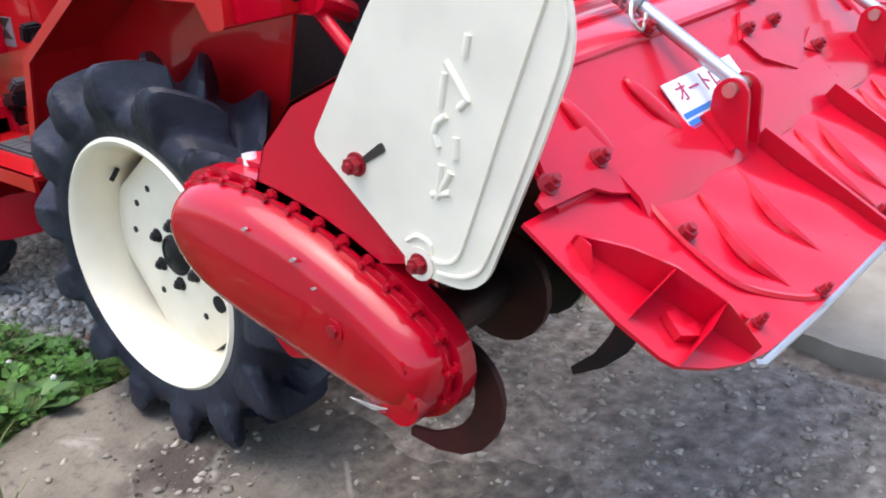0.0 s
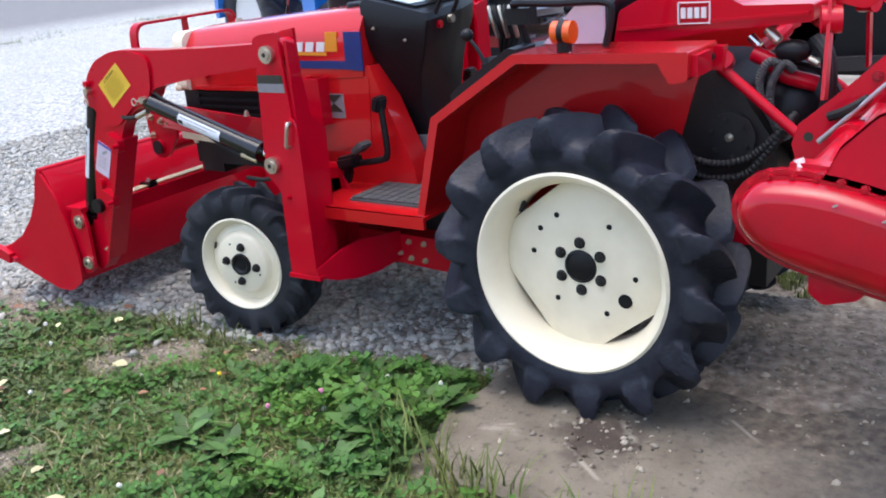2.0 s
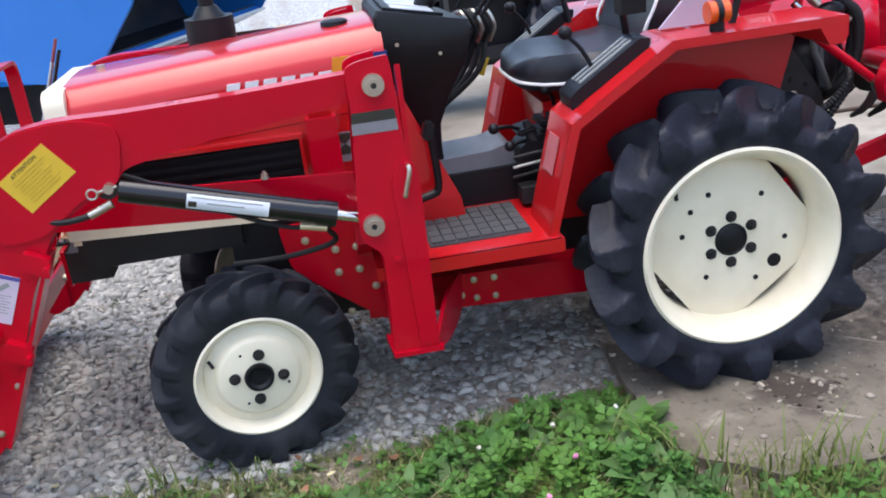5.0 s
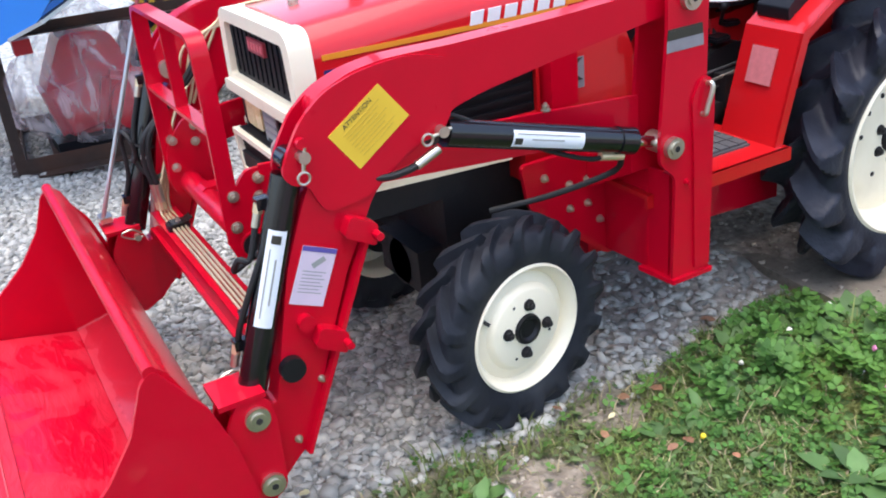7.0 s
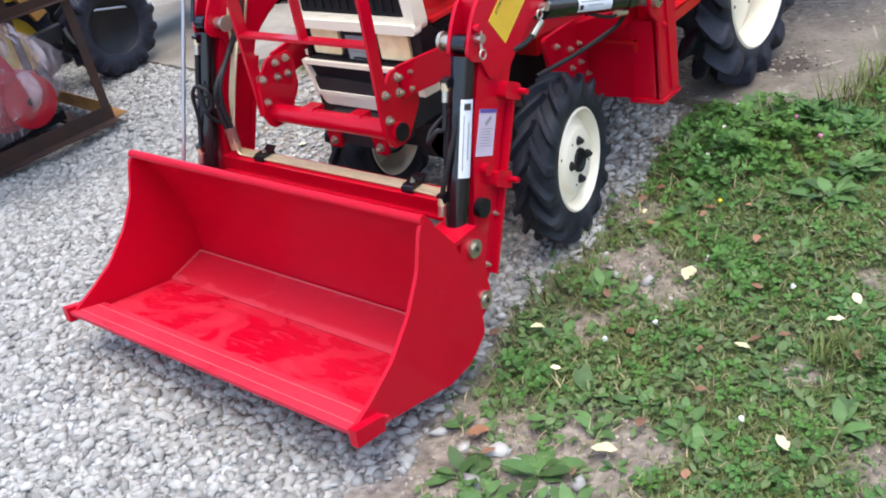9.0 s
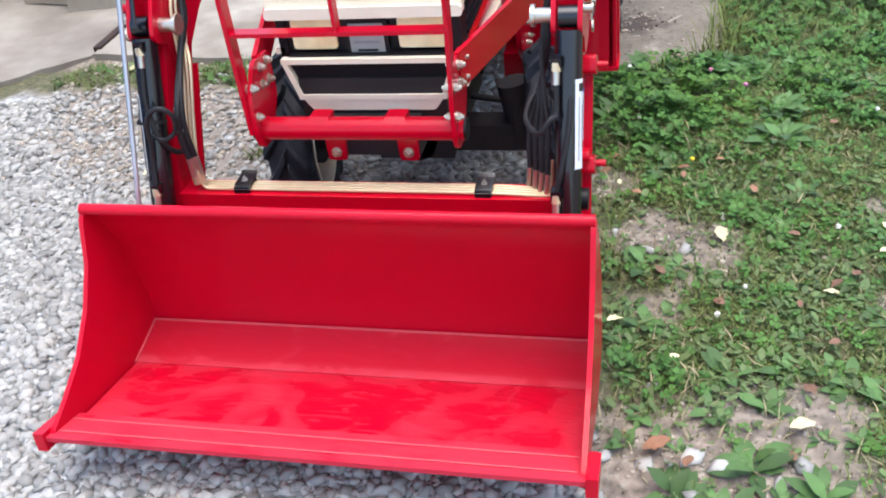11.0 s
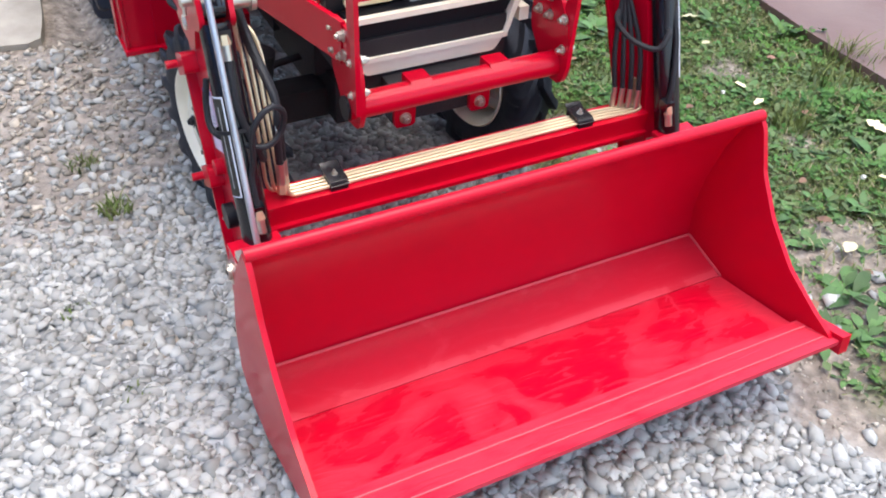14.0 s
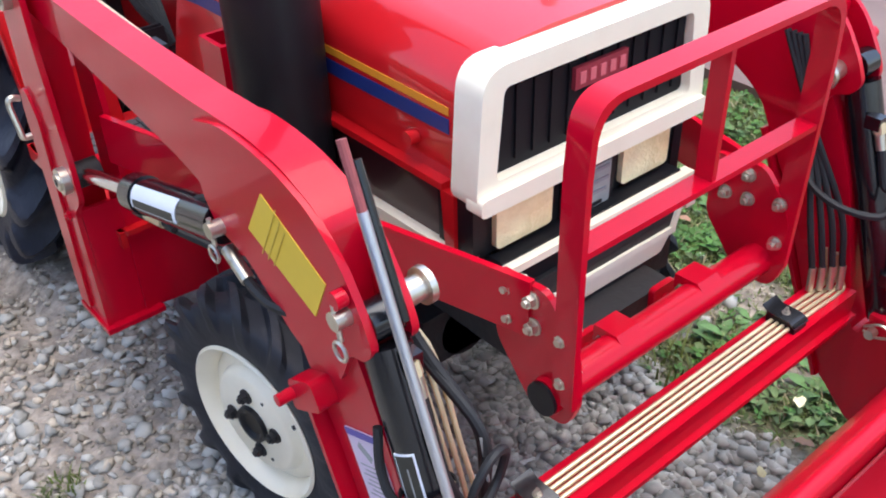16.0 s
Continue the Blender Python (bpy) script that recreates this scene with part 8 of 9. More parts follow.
for x in (4.6, 5.5):
    part("bucket_ear", prism(rounded([(2.5, 0.8), (2.62, 1.15), (2.8, 1.1), (2.72, 0.78)], 0.03), "x", x - 0.03, x + 0.03), BLUEP, blue_bucket, bevel=0.004)

# it stands at a slant, its rear turned away
turn = Matrix.Translation((2.95, 1.85, 0)) @ Matrix.Rotation(radians(-23.5), 4, "Z") @ Matrix.Translation((-5.15, -2.1, 0))
for o in blue.children_recursive:
    o.data.transform(turn)

dark = thing("black_implement", (3.6, 0.1, 0), "black farm machine with black tyres and a yellow wheel", "machine")
far_wheel(dark, (3.25, 0.72, 0.27), 0.29, 0.1, BLACK, "wheel")
far_wheel(dark, (4.0, 0.72, 0.27), 0.29, 0.1, BLACK, "wheel")
far_wheel(dark, (3.55, 1.22, 0.3), 0.3, 0.09, YELLOW, "wheel")
far_wheel(dark, (3.3, -0.75, 0.4), 0.42, 0.13, BLACK, "wheel")
part("body", prism(rounded([(-0.9, 0.4), (-0.75, 0.95), (0.1, 0.8), (0.6, 0.55), (0.65, 0.3), (-0.6, 0.28)], 0.06), "x", 3.4, 3.85), BLACK, dark, "black machine body", bevel=0.02)
part("boom", prism(rounded([(-0.7, 0.75), (-0.2, 1.0), (0.05, 0.92), (-0.55, 0.6)], 0.04), "x", 3.26, 3.4), GLOSSBLACK, dark, "black boom with white marks", bevel=0.01)
for k in range(4):
    y = -0.42 + 0.11 * k
    part("white_mark", prism([(y, 0.8 + 0.045 * k), (y + 0.05, 0.82 + 0.045 * k), (y + 0.04, 0.87 + 0.045 * k), (y - 0.01, 0.85 + 0.045 * k)], "x", 3.254, 3.26), WHITE, dark)
part("engine", box((3.4, 0.2, 0.5), (3.8, 0.62, 0.85)), CAST, dark, bevel=0.03)
part("frame", beam((3.3, -0.9, 0.42), (3.3, 1.2, 0.33), 0.06, 0.08), CAST, dark, bevel=0.005)
part("yellow_guard", prism(rounded([(1.05, 0.55), (1.2, 0.72), (1.4, 0.7), (1.42, 0.6)], 0.03), "x", 3.42, 3.5), YELLOW, dark, "yellow guard", bevel=0.006)
part("bracket", prism([(1.0, 0.45), (1.12, 0.66), (1.18, 0.64), (1.08, 0.42)], "x", 3.36, 3.4), OCHRE, dark, bevel=0.004)
part("wire_rod", rod((3.2, 0.4, 0.3), (3.2, 0.9, 0.42), 0.008, 8), STEEL, dark)

red_far = thing("red_implement", (2.9, -1.9, 0), "red machine frame with a yellow part standing on the far slab", "machine")
part("frame", beam((2.7, -2.6, 0.5), (2.7, -1.2, 0.5), 0.08, 0.1), RED, red_far, bevel=0.006)
part("frame", beam((2.7, -1.4, 0.0), (2.7, -1.4, 0.95), 0.08, 0.08, up=(1, 0, 0)), RED, red_far, bevel=0.006)
part("frame", beam((2.7, -2.4, 0.0), (2.7, -2.4, 0.95), 0.08, 0.08, up=(1, 0, 0)), RED, red_far, bevel=0.006)
part("hopper", prism(rounded([(-2.5, 0.55), (-2.55, 0.95), (-1.3, 0.95), (-1.35, 0.55)], 0.05), "x", 2.75, 3.2), BLACK, red_far, bevel=0.02)
part("cap", ball((2.68, -1.3, 0.72), 0.06, scale=(0.6, 1, 1.3)), YELLOW, red_far)

block_rng = random.Random(21)
def concrete_block(m, size, seed):
    rnd = random.Random(seed)
    bm = bmesh.new()
    bmesh.ops.create_cube(bm, size=1, matrix=Matrix.Diagonal((*size, 1)))
    bmesh.ops.subdivide_edges(bm, edges=bm.edges, cuts=2, use_grid_fill=True)
    for v in bm.verts:
        v.co += Vector((rnd.uniform(-1, 1), rnd.uniform(-1, 1), rnd.uniform(-1, 1))) * 0.008
    ob = single("concrete_block", bm, BLOCK, "rough grey concrete block on the yard's edge", "block", "stacked blocks", angle=20, bevel=0.0)
    ob.matrix_basis = m
    return ob
for k, (x, y, z, rz, size) in enumerate(((2.28, -0.62, 0.075, 12, (0.42, 0.2, 0.17)), (2.62, -0.7, 0.075, -8, (0.4, 0.2, 0.17)), (2.38, -0.68, 0.235, 25, (0.38, 0.2, 0.15)), (2.22, -1.05, 0.075, 50, (0.4, 0.22, 0.17)),
                                          (2.6, -1.1, 0.1, 20, (0.5, 0.3, 0.22)))):
    concrete_block(pose(x, y, z, block_rng.uniform(-3, 3), block_rng.uniform(-3, 3), rz), size, 30 + k)
black_bag = bmesh.new()
bmesh.ops.create_icosphere(black_bag, subdivisions=3, radius=0.2)
for v in black_bag.verts:
    v.co = Vector((v.co.x * 1.1, v.co.y * 0.8, max(v.co.z * 0.6, -0.08))) * (1 + 0.2 * noise.noise(v.co * 9))
single("black_bag", black_bag, GLOSSBLACK, "crumpled black plastic bag by the concrete blocks", "bag", angle=50).location = (2.1, -1.35, 0.07)


# ---------------------------------------------------------------- stones, turf, leaves
def stones(name, n, place, size, material, label, seed, flat=0.7):
    """One mesh of n angular stones; place(rng, n) gives their x, y."""
    rng = np.random.default_rng(seed)
    x, y = place(rng, n)
    n = len(x)
    ico = bmesh.new()
    bmesh.ops.create_icosphere(ico, subdivisions=1, radius=1)
    base = np.array([v.co for v in ico.verts])
    tri = np.array([[v.index for v in f.verts] for f in ico.faces])
    ico.free()
    nv = len(base)
    r = size[0] + (size[1] - size[0]) * rng.random(n) ** 1.7
    v = np.repeat(base[None], n, 0) * (1 + 0.42 * rng.standard_normal((n, nv, 1))).clip(0.45, 1.6)
    v = v * np.stack([rng.uniform(0.75, 1.35, n), rng.uniform(0.75, 1.1, n), rng.uniform(0.4, 0.72, n) * flat / 0.7], -1)[:, None]
    q = rng.standard_normal((n, 3))
    q[:, 2] *= 1.0
    tilt = rng.uniform(-0.42, 0.42, n)
    ca, sa, cb, sb = np.cos(q[:, 0] * 3), np.sin(q[:, 0] * 3), np.cos(tilt), np.sin(tilt)
    vx, vz = v[..., 0] * cb[:, None] + v[..., 2] * sb[:, None], -v[..., 0] * sb[:, None] + v[..., 2] * cb[:, None]
    vy = v[..., 1]
    wx, wy = vx * ca[:, None] - vy * sa[:, None], vx * sa[:, None] + vy * ca[:, None]
    z0 = place.height(x, y) + r * 0.25 * rng.uniform(0.3, 1.3, n)
    co = np.stack([wx * r[:, None] + x[:, None], wy * r[:, None] + y[:, None], vz * r[:, None] + z0[:, None]], -1).reshape(-1, 3)
    faces = (tri[None] + (np.arange(n) * nv)[:, None, None]).reshape(-1, 3)
    me = bpy.data.meshes.new(name)
    me.vertices.add(len(co))
    me.vertices.foreach_set("co", co.astype(np.float32).ravel())
    me.loops.add(len(faces) * 3)
    me.loops.foreach_set("vertex_index", faces.astype(np.int32).ravel())
    me.polygons.add(len(faces))
    me.polygons.foreach_set("loop_start", np.arange(0, len(faces) * 3, 3, dtype=np.int32))
    me.update(calc_edges=True)
    me.materials.append(material)
    return tagged(new(name, me), label, "gravel", kind="stuff")


class Spread:
    """Random places in a rectangle, kept by a share of each place."""
    def __init__(self, lo, hi, share, height):
        self.lo, self.hi, self.share, self.height = lo, hi, share, height

    def __call__(self, rng, n):
        x, y = rng.uniform(self.lo[0], self.hi[0], n), rng.uniform(self.lo[1], self.hi[1], n)
        keep = rng.random(n) < self.share(x, y)
        return x[keep], y[keep]


def off_slab(x, y):
    rear = (x > -1.0) & (x < 0.52) & (y < 0.33)
    side_slab = (x > 0.6) & (x < 2.0) & (y < 0.2)
    far_slab = (x > 2.0) & (x < 7) & (y < 0.58)
    return ~(rear | side_slab | far_slab)


stones("gravel", 46000, Spread((-1.2, 0.3), (1.7, 3.9), lambda x, y: off_slab(x, y) * np.clip(zones(x, y)[0] * 1.05 + 0.05 * (1 - zones(x, y)[1]) * (x > -0.4), 0, 1), ground_z), (0.009, 0.0225), STONE, "loose crushed grey gravel", 5)
stones("gravel", 42000, Spread((1.6, 0.5), (4.2, 4.4), lambda x, y: off_slab(x, y) * np.clip(zones(x, y)[0] * 1.05 + 0.04, 0, 1), ground_z), (0.01, 0.0235), STONE, "loose crushed grey gravel", 6)
stones("gravel", 14000, Spread((-1.4, 3.6), (3.0, 6.0), lambda x, y: np.clip(zones(x, y)[0], 0, 1), ground_z), (0.01, 0.024), STONE, "loose crushed grey gravel", 7)
stones("pebbles", 5600, Spread((0.3, 0.2), (2.2, 2.0), lambda x, y: off_slab(x, y) * np.clip(1 - zones(x, y)[0], 0, 1) * (1 - zones(x, y)[1]), ground_z), (0.004, 0.016), PEBBLE, "dusty pebbles on bare soil", 8)
stones("pebbles", 9500, Spread((-0.9, -2.4), (0.62, 0.34), lambda x, y: np.clip(0.06 + 0.9 * smooth01(-0.5, 0.1, x) * (0.45 + 0.55 * wobble(x, y, 5.0)) + 0.4 * smooth01(0.25, 0.05, np.hypot(x + 0.62, y + 0.15)), 0, 1), lambda x, y: np.where(x > 0.5, ground_z(x, y), np.maximum(ground_z(x, y), 0.0))),
       (0.002, 0.0115), PEBBLE, "scattered pebbles and crumbs of soil", 9)
stones("pebbles", 160, Spread((-0.85, -0.3), (-0.4, 0.05), lambda x, y: smooth01(0.26, 0.05, np.hypot(x + 0.62, (y + 0.13) * 1.4)), lambda x, y: np.zeros_like(x)), (0.002, 0.007), SOILC, "dark soil crumbs fallen off the tyre", 10)


stones("pebbles", 5200, Spread((-1.9, 1.0), (-0.42, 3.2), lambda x, y: np.clip(0.05 + 0.9 * (1 - zones(x, y)[1]) * (1 - zones(x, y)[0]), 0, 1) * (x < turf_edge(y) + 0.25), ground_z), (0.002, 0.009), PEBBLE, "small pebbles on the bare soil of the lawn", 11)
stones("pebbles", 70, Spread((-1.3, 1.3), (-0.45, 3.0), lambda x, y: 1 - zones(x, y)[1], ground_z), (0.012, 0.028), STONE, "stray gravel stones on the bare soil", 12)


def from_arrays(name, co, faces, material, label, category):
    k = faces.shape[1]
    me = bpy.data.meshes.new(name)
    me.vertices.add(len(co))
    me.vertices.foreach_set("co", co.astype(np.float32).ravel())
    me.loops.add(faces.size)
    me.loops.foreach_set("vertex_index", faces.astype(np.int32).ravel())
    me.polygons.add(len(faces))
    me.polygons.foreach_set("loop_start", np.arange(0, faces.size, k, dtype=np.int32))
    me.update(calc_edges=True)
    me.materials.append(material)
    return tagged(new(name, me), label, category, kind="stuff")


def turf_share(x, y):
    bare = 0.22 + 0.78 * smooth01(-0.45, 0.2, wobble(x, y, 4.2, 1.3) + 0.8 * smooth01(1.6, 0.6, y) + 0.5 * smooth01(-1.1, -1.5, x))
    bare = bare * (0.35 + 0.65 * smooth01(-0.02, -0.4, x - turf_edge(y))) * (1 - 0.35 * smooth01(1.7, 2.3, y) * smooth01(-1.4, -1.0, x))
    bare = np.where(y < 0.95, np.maximum(bare, 0.9), bare)
    return bare * zones(x, y)[1] * (x > -1.95 + 0.04 * wobble(y, y, 5.0)) * off_slab(x, y)


def lush(x, y):
    """How rank the growth is: highest by the slab's corner and in patches of the lawn."""
    a = smooth01(0.55, 0.1, np.hypot((x + 0.78), (y - 0.62) * 0.8))
    b = 0.45 * smooth01(0.0, 0.7, wobble(x, y, 3.1, 0.7)) + 0.45 * smooth01(0.9, 0.2, y) * smooth01(-0.8, -1.1, x)
    return np.clip(np.maximum(a, b), 0, 1)


def clover(n, lo, hi, seed, name="clover", size=(0.009, 0.02)):
    rng = np.random.default_rng(seed)
    x, y = rng.uniform(lo[0], hi[0], n), rng.uniform(lo[1], hi[1], n)
    g = lush(x, y) * (0.45 + 0.55 * smooth01(-0.35, 0.45, wobble(x, y, 15.0, 3.0)))
    keep = rng.random(n) < turf_share(x, y) * (0.16 + 0.84 * g) * (0.4 + 0.6 * smooth01(-0.35, 0.3, wobble(x, y, 6.0, 2.0)))
    x, y, g = x[keep], y[keep], g[keep]
    n = len(x)
    h = ground_z(x, y) + 0.008 + (0.018 + 0.1 * g ** 1.5) * rng.random(n)
    r = rng.uniform(*size, n) * (0.8 + 0.7 * g)
    leaf = np.array([(0.05, 0, 0), (0.55, -0.52, 0.1), (1.05, -0.42, 0.02), (1.0, 0, -0.06), (1.05, 0.42, 0.02), (0.55, 0.52, 0.1)])
    co, faces = [], []
    yaw = rng.uniform(0, math.tau, n)
    tx, ty = rng.normal(0, 0.35, n), rng.normal(0, 0.35, n)
    for k in range(3):
        a = yaw + k * math.tau / 3 + rng.normal(0, 0.15, n)
        up = rng.uniform(-0.15, 0.45, n)
        lx = leaf[None, :, 0] * r[:, None]
        ly = leaf[None, :, 1] * r[:, None]
        lz = leaf[None, :, 2] * r[:, None] + lx * up[:, None]
        px = lx * np.cos(a)[:, None] - ly * np.sin(a)[:, None]
        py = lx * np.sin(a)[:, None] + ly * np.cos(a)[:, None]
        pz = lz + px * tx[:, None] + py * ty[:, None]
        co.append(np.stack([px + x[:, None], py + y[:, None], pz + h[:, None]], -1))
    co = np.stack(co, 1).reshape(-1, 3)
    base = np.arange(n * 3)[:, None] * 6
    faces = np.concatenate([base + np.array([0, 1, 2, 3]), base + np.array([0, 3, 4, 5])])
    return from_arrays(name, co, faces, CLOVER, "dense green clover leaves", "clover")


def blades(n, lo, hi, seed, material, label, height=(0.03, 0.09), share=turf_share, name="grass"):
    rng = np.random.default_rng(seed)
    x, y = rng.uniform(lo[0], hi[0], n), rng.uniform(lo[1], hi[1], n)
    keep = rng.random(n) < share(x, y)
    x, y = x[keep], y[keep]
    n = len(x)
    g = lush(x, y)
    h = rng.uniform(*height, n) * (0.55 + 0.75 * g)
    a = rng.uniform(0, math.tau, n)
    lean = rng.uniform(0.2, 1.3, n) * h
    w = rng.uniform(0.0012, 0.0032, n)
    z = ground_z(x, y) - 0.004
    dx, dy = np.cos(a), np.sin(a)
    rows = []
    for t, ww in ((0, 1.0), (0.55, 0.85), (1.0, 0.12)):
        px, py, pz = x + dx * lean * t ** 1.8, y + dy * lean * t ** 1.8, z + h * (t - 0.25 * t * t)
        rows += [np.stack([px - dy * w * ww, py + dx * w * ww, pz], -1), np.stack([px + dy * w * ww, py - dx * w * ww, pz], -1)]
    co = np.stack(rows, 1).reshape(-1, 3)
    base = np.arange(n)[:, None] * 6
    faces = np.concatenate([base + np.array([0, 1, 3, 2]), base + np.array([2, 3, 5, 4])])
    return from_arrays(name, co, faces, material, label, "grass")


def leaflets(n, lo, hi, seed, size, share, height=(0.006, 0.03), name="lawn_weeds"):
    """Small oval leaves of low lawn weeds, lying at all tilts just over the soil."""
    rng = np.random.default_rng(seed)
    x, y = rng.uniform(lo[0], hi[0], n), rng.uniform(lo[1], hi[1], n)
    keep = rng.random(n) < share(x, y)
    x, y = x[keep], y[keep]
    n = len(x)
    r = size[0] + (size[1] - size[0]) * rng.random(n) ** 1.6
    wide = rng.uniform(0.6, 1.25, n)
    leaf = np.array([(0, 0, 0), (0.3, -0.27, 0.07), (0.72, -0.26, 0.05), (1.0, 0, -0.1), (0.72, 0.26, 0.05), (0.3, 0.27, 0.07)])
    yaw, up, side = rng.uniform(0, math.tau, n), rng.uniform(-0.25, 0.75, n), rng.normal(0, 0.3, n)
    lx, ly = leaf[None, :, 0] * r[:, None], leaf[None, :, 1] * (r * wide)[:, None]
    lz = leaf[None, :, 2] * r[:, None] + lx * up[:, None] + ly * side[:, None]
    px = lx * np.cos(yaw)[:, None] - ly * np.sin(yaw)[:, None] + x[:, None]
    py = lx * np.sin(yaw)[:, None] + ly * np.cos(yaw)[:, None] + y[:, None]
    pz = lz + (ground_z(x, y) + rng.uniform(*height, n))[:, None]
    base = np.arange(n)[:, None] * 6
    faces = np.concatenate([base + np.array([0, 1, 2, 3]), base + np.array([0, 3, 4, 5])])
    return from_arrays(name, np.stack([px, py, pz], -1).reshape(-1, 3), faces, LEAFLET, "low oval-leaved green weeds among the grass", "weeds")


def weedy(x, y):
    """Patches of oval-leaved weeds, thickest between the bucket and the brown slab."""
    patch = smooth01(-0.45, 0.25, wobble(x, y, 5.2, 0.9))
    return (x > -1.93) * off_slab(x, y) * smooth01(0.02, -0.1, x - turf_edge(y)) * np.clip(0.12 + 0.88 * zones(x, y)[1], 0, 1) * (0.18 + 0.82 * patch) * (0.3 + 0.7 * smooth01(0.9, 1.7, y))


clover(42000, (-2.0, 0.3), (-0.4, 3.4), 31, "clover", (0.01, 0.019))
clover(15000, (-2.05, -2.5), (-0.95, 0.3), 32, "clover", (0.011, 0.021))
clover(5000, (-2.0, 3.4), (-0.8, 6.0), 33, "clover", (0.011, 0.021))
clover(5000, (0.95, 0.15), (3.2, 0.6), 34)
leaflets(21000, (-1.98, 0.3), (-0.4, 3.4), 41, (0.012, 0.036), weedy, (0.003, 0.02))
leaflets(5000, (-1.98, 3.4), (-0.8, 6.0), 42, (0.016, 0.05), weedy)
blades(170000, (-2.0, 0.3), (-0.4, 3.4), 35, GRASS, "short lawn grass", (0.02, 0.06))
blades(26000, (-2.05, -3.5), (-0.95, 0.3), 36, GRASS, "short lawn grass")
blades(12000, (-2.0, 3.4), (-0.8, 6.5), 37, GRASS, "short lawn grass")
blades(9000, (4.5, 14.2), (13.5, 16.6), 40, GRASS, "grass verge along the road", (0.06, 0.2), lambda x, y: smooth01(0.1, 0.5, wobble(x, y * 1.5, 0.9)) * smooth01(1.1, 0.3, np.abs(y - 15.3)), "verge")
blades(6000, (0.95, 0.15), (3.2, 0.6), 38, GRASS, "grass along the slab's edge")
blades(11000, (-1.9, 0.5), (-0.42, 3.3), 39, DRY, "dry straw in the lawn", (0.03, 0.08), lambda x, y: (turf_share(x, y) * 0.4 + 0.25) * (x < turf_edge(y)) * (x > -1.9), "straw")


def tuft(x, y, n, h, spread, seed, label):
    """A clump of longer grass rooted at one place."""
    rng = np.random.default_rng(seed)
    bm = bmesh.new()
    for _ in range(n):
        a, r = rng.uniform(0, math.tau), spread * math.sqrt(rng.random())
        px, py = x + r * math.cos(a), y + r * math.sin(a)
        hh, b = h * rng.uniform(0.5, 1.1), rng.uniform(0, math.tau)
        lean = hh * rng.uniform(0.2, 0.7)
        w = rng.uniform(0.002, 0.004)
        z = float(ground_z(px, py)) - 0.005
        d, s = Vector((math.cos(b), math.sin(b), 0)), Vector((-math.sin(b), math.cos(b), 0))
        prev = None
        for t, ww in ((0, 1), (0.4, 0.9), (0.75, 0.6), (1, 0.05)):
            c = Vector((px, py, z)) + d * lean * t ** 2 + Vector((0, 0, hh * (t - 0.2 * t * t)))
            row = (bm.verts.new(c - s * w * ww), bm.verts.new(c + s * w * ww))
            if prev:
                bm.faces.new((prev[0], prev[1], row[1], row[0]))
            prev = row
    return single("grass_tuft", bm, GRASS, label, "grass", kind="stuff")


for k, (x, y, n, h, sp) in enumerate(((0.78, 1.02, 60, 0.05, 0.05), (0.74, 1.28, 80, 0.06, 0.05), (0.92, 1.68, 30, 0.035, 0.04), (-0.98, 0.12, 50, 0.17, 0.09), (-1.0, -0.2, 30, 0.12, 0.07), (0.62, -0.35, 40, 0.06, 0.05), (0.58, -0.75, 40, 0.05, 0.06), (-0.55, 1.72, 40, 0.1, 0.1),
                                       (-0.55, 1.45, 30, 0.09, 0.08), (0.86, 2.05, 25, 0.04, 0.04), (-1.98, 1.6, 60, 0.14, 0.12), (-1.95, 2.3, 50, 0.1, 0.12), (-1.96, 0.6, 50, 0.08, 0.12), (0.7, -0.27, 70, 0.09, 0.05), (-1.03, 0.0, 40, 0.2, 0.08), (-1.05, -0.35, 40, 0.18, 0.1), (-0.95, 0.3, 50, 0.2, 0.1), (-1.04, -0.65, 40, 0.17, 0.1), (-0.8, 0.42, 40, 0.16, 0.08), (-1.86, 2.75, 60, 0.13, 0.1), (-1.8, 3.1, 60, 0.12, 0.12), (-1.75, 1.6, 60, 0.12, 0.09), (-1.45, 1.76, 60, 0.12, 0.08), (-1.9, 1.5, 50, 0.16, 0.06))):
    tuft(x, y, n, h, sp, 60 + k, "small green grass tuft")


def leaf_mesh(seed):
    """One pointed broad leaf along x, 1 long, folded along its middle."""
    rnd = random.Random(seed)
    bm = bmesh.new()
    w = rnd.uniform(0.26, 0.4)
    pts = ((0, 0, 0), (0.25, 0.2 * w, 0.02), (0.5, 0.62 * w, 0.03), (0.75, 0.5 * w, -0.05), (1.0, 0, -0.2))
    mid = [bm.verts.new((x, 0, z - 0.03 * math.sin(math.pi * x))) for x, y, z in pts]
    for sgn in (1, -1):
        rim = [bm.verts.new((x, sgn * y, z)) for x, y, z in pts[1:4]]
        bm.faces.new((mid[0], mid[1], rim[0])), bm.faces.new((mid[1], mid[2], rim[1], rim[0])), bm.faces.new((mid[2], mid[3], rim[2], rim[1])), bm.faces.new((mid[3], mid[4], rim[2]))
    return mesh_of("leaf", bm, LEAFG, angle=80)


LEAF_MESHES = [leaf_mesh(k) for k in range(8)]


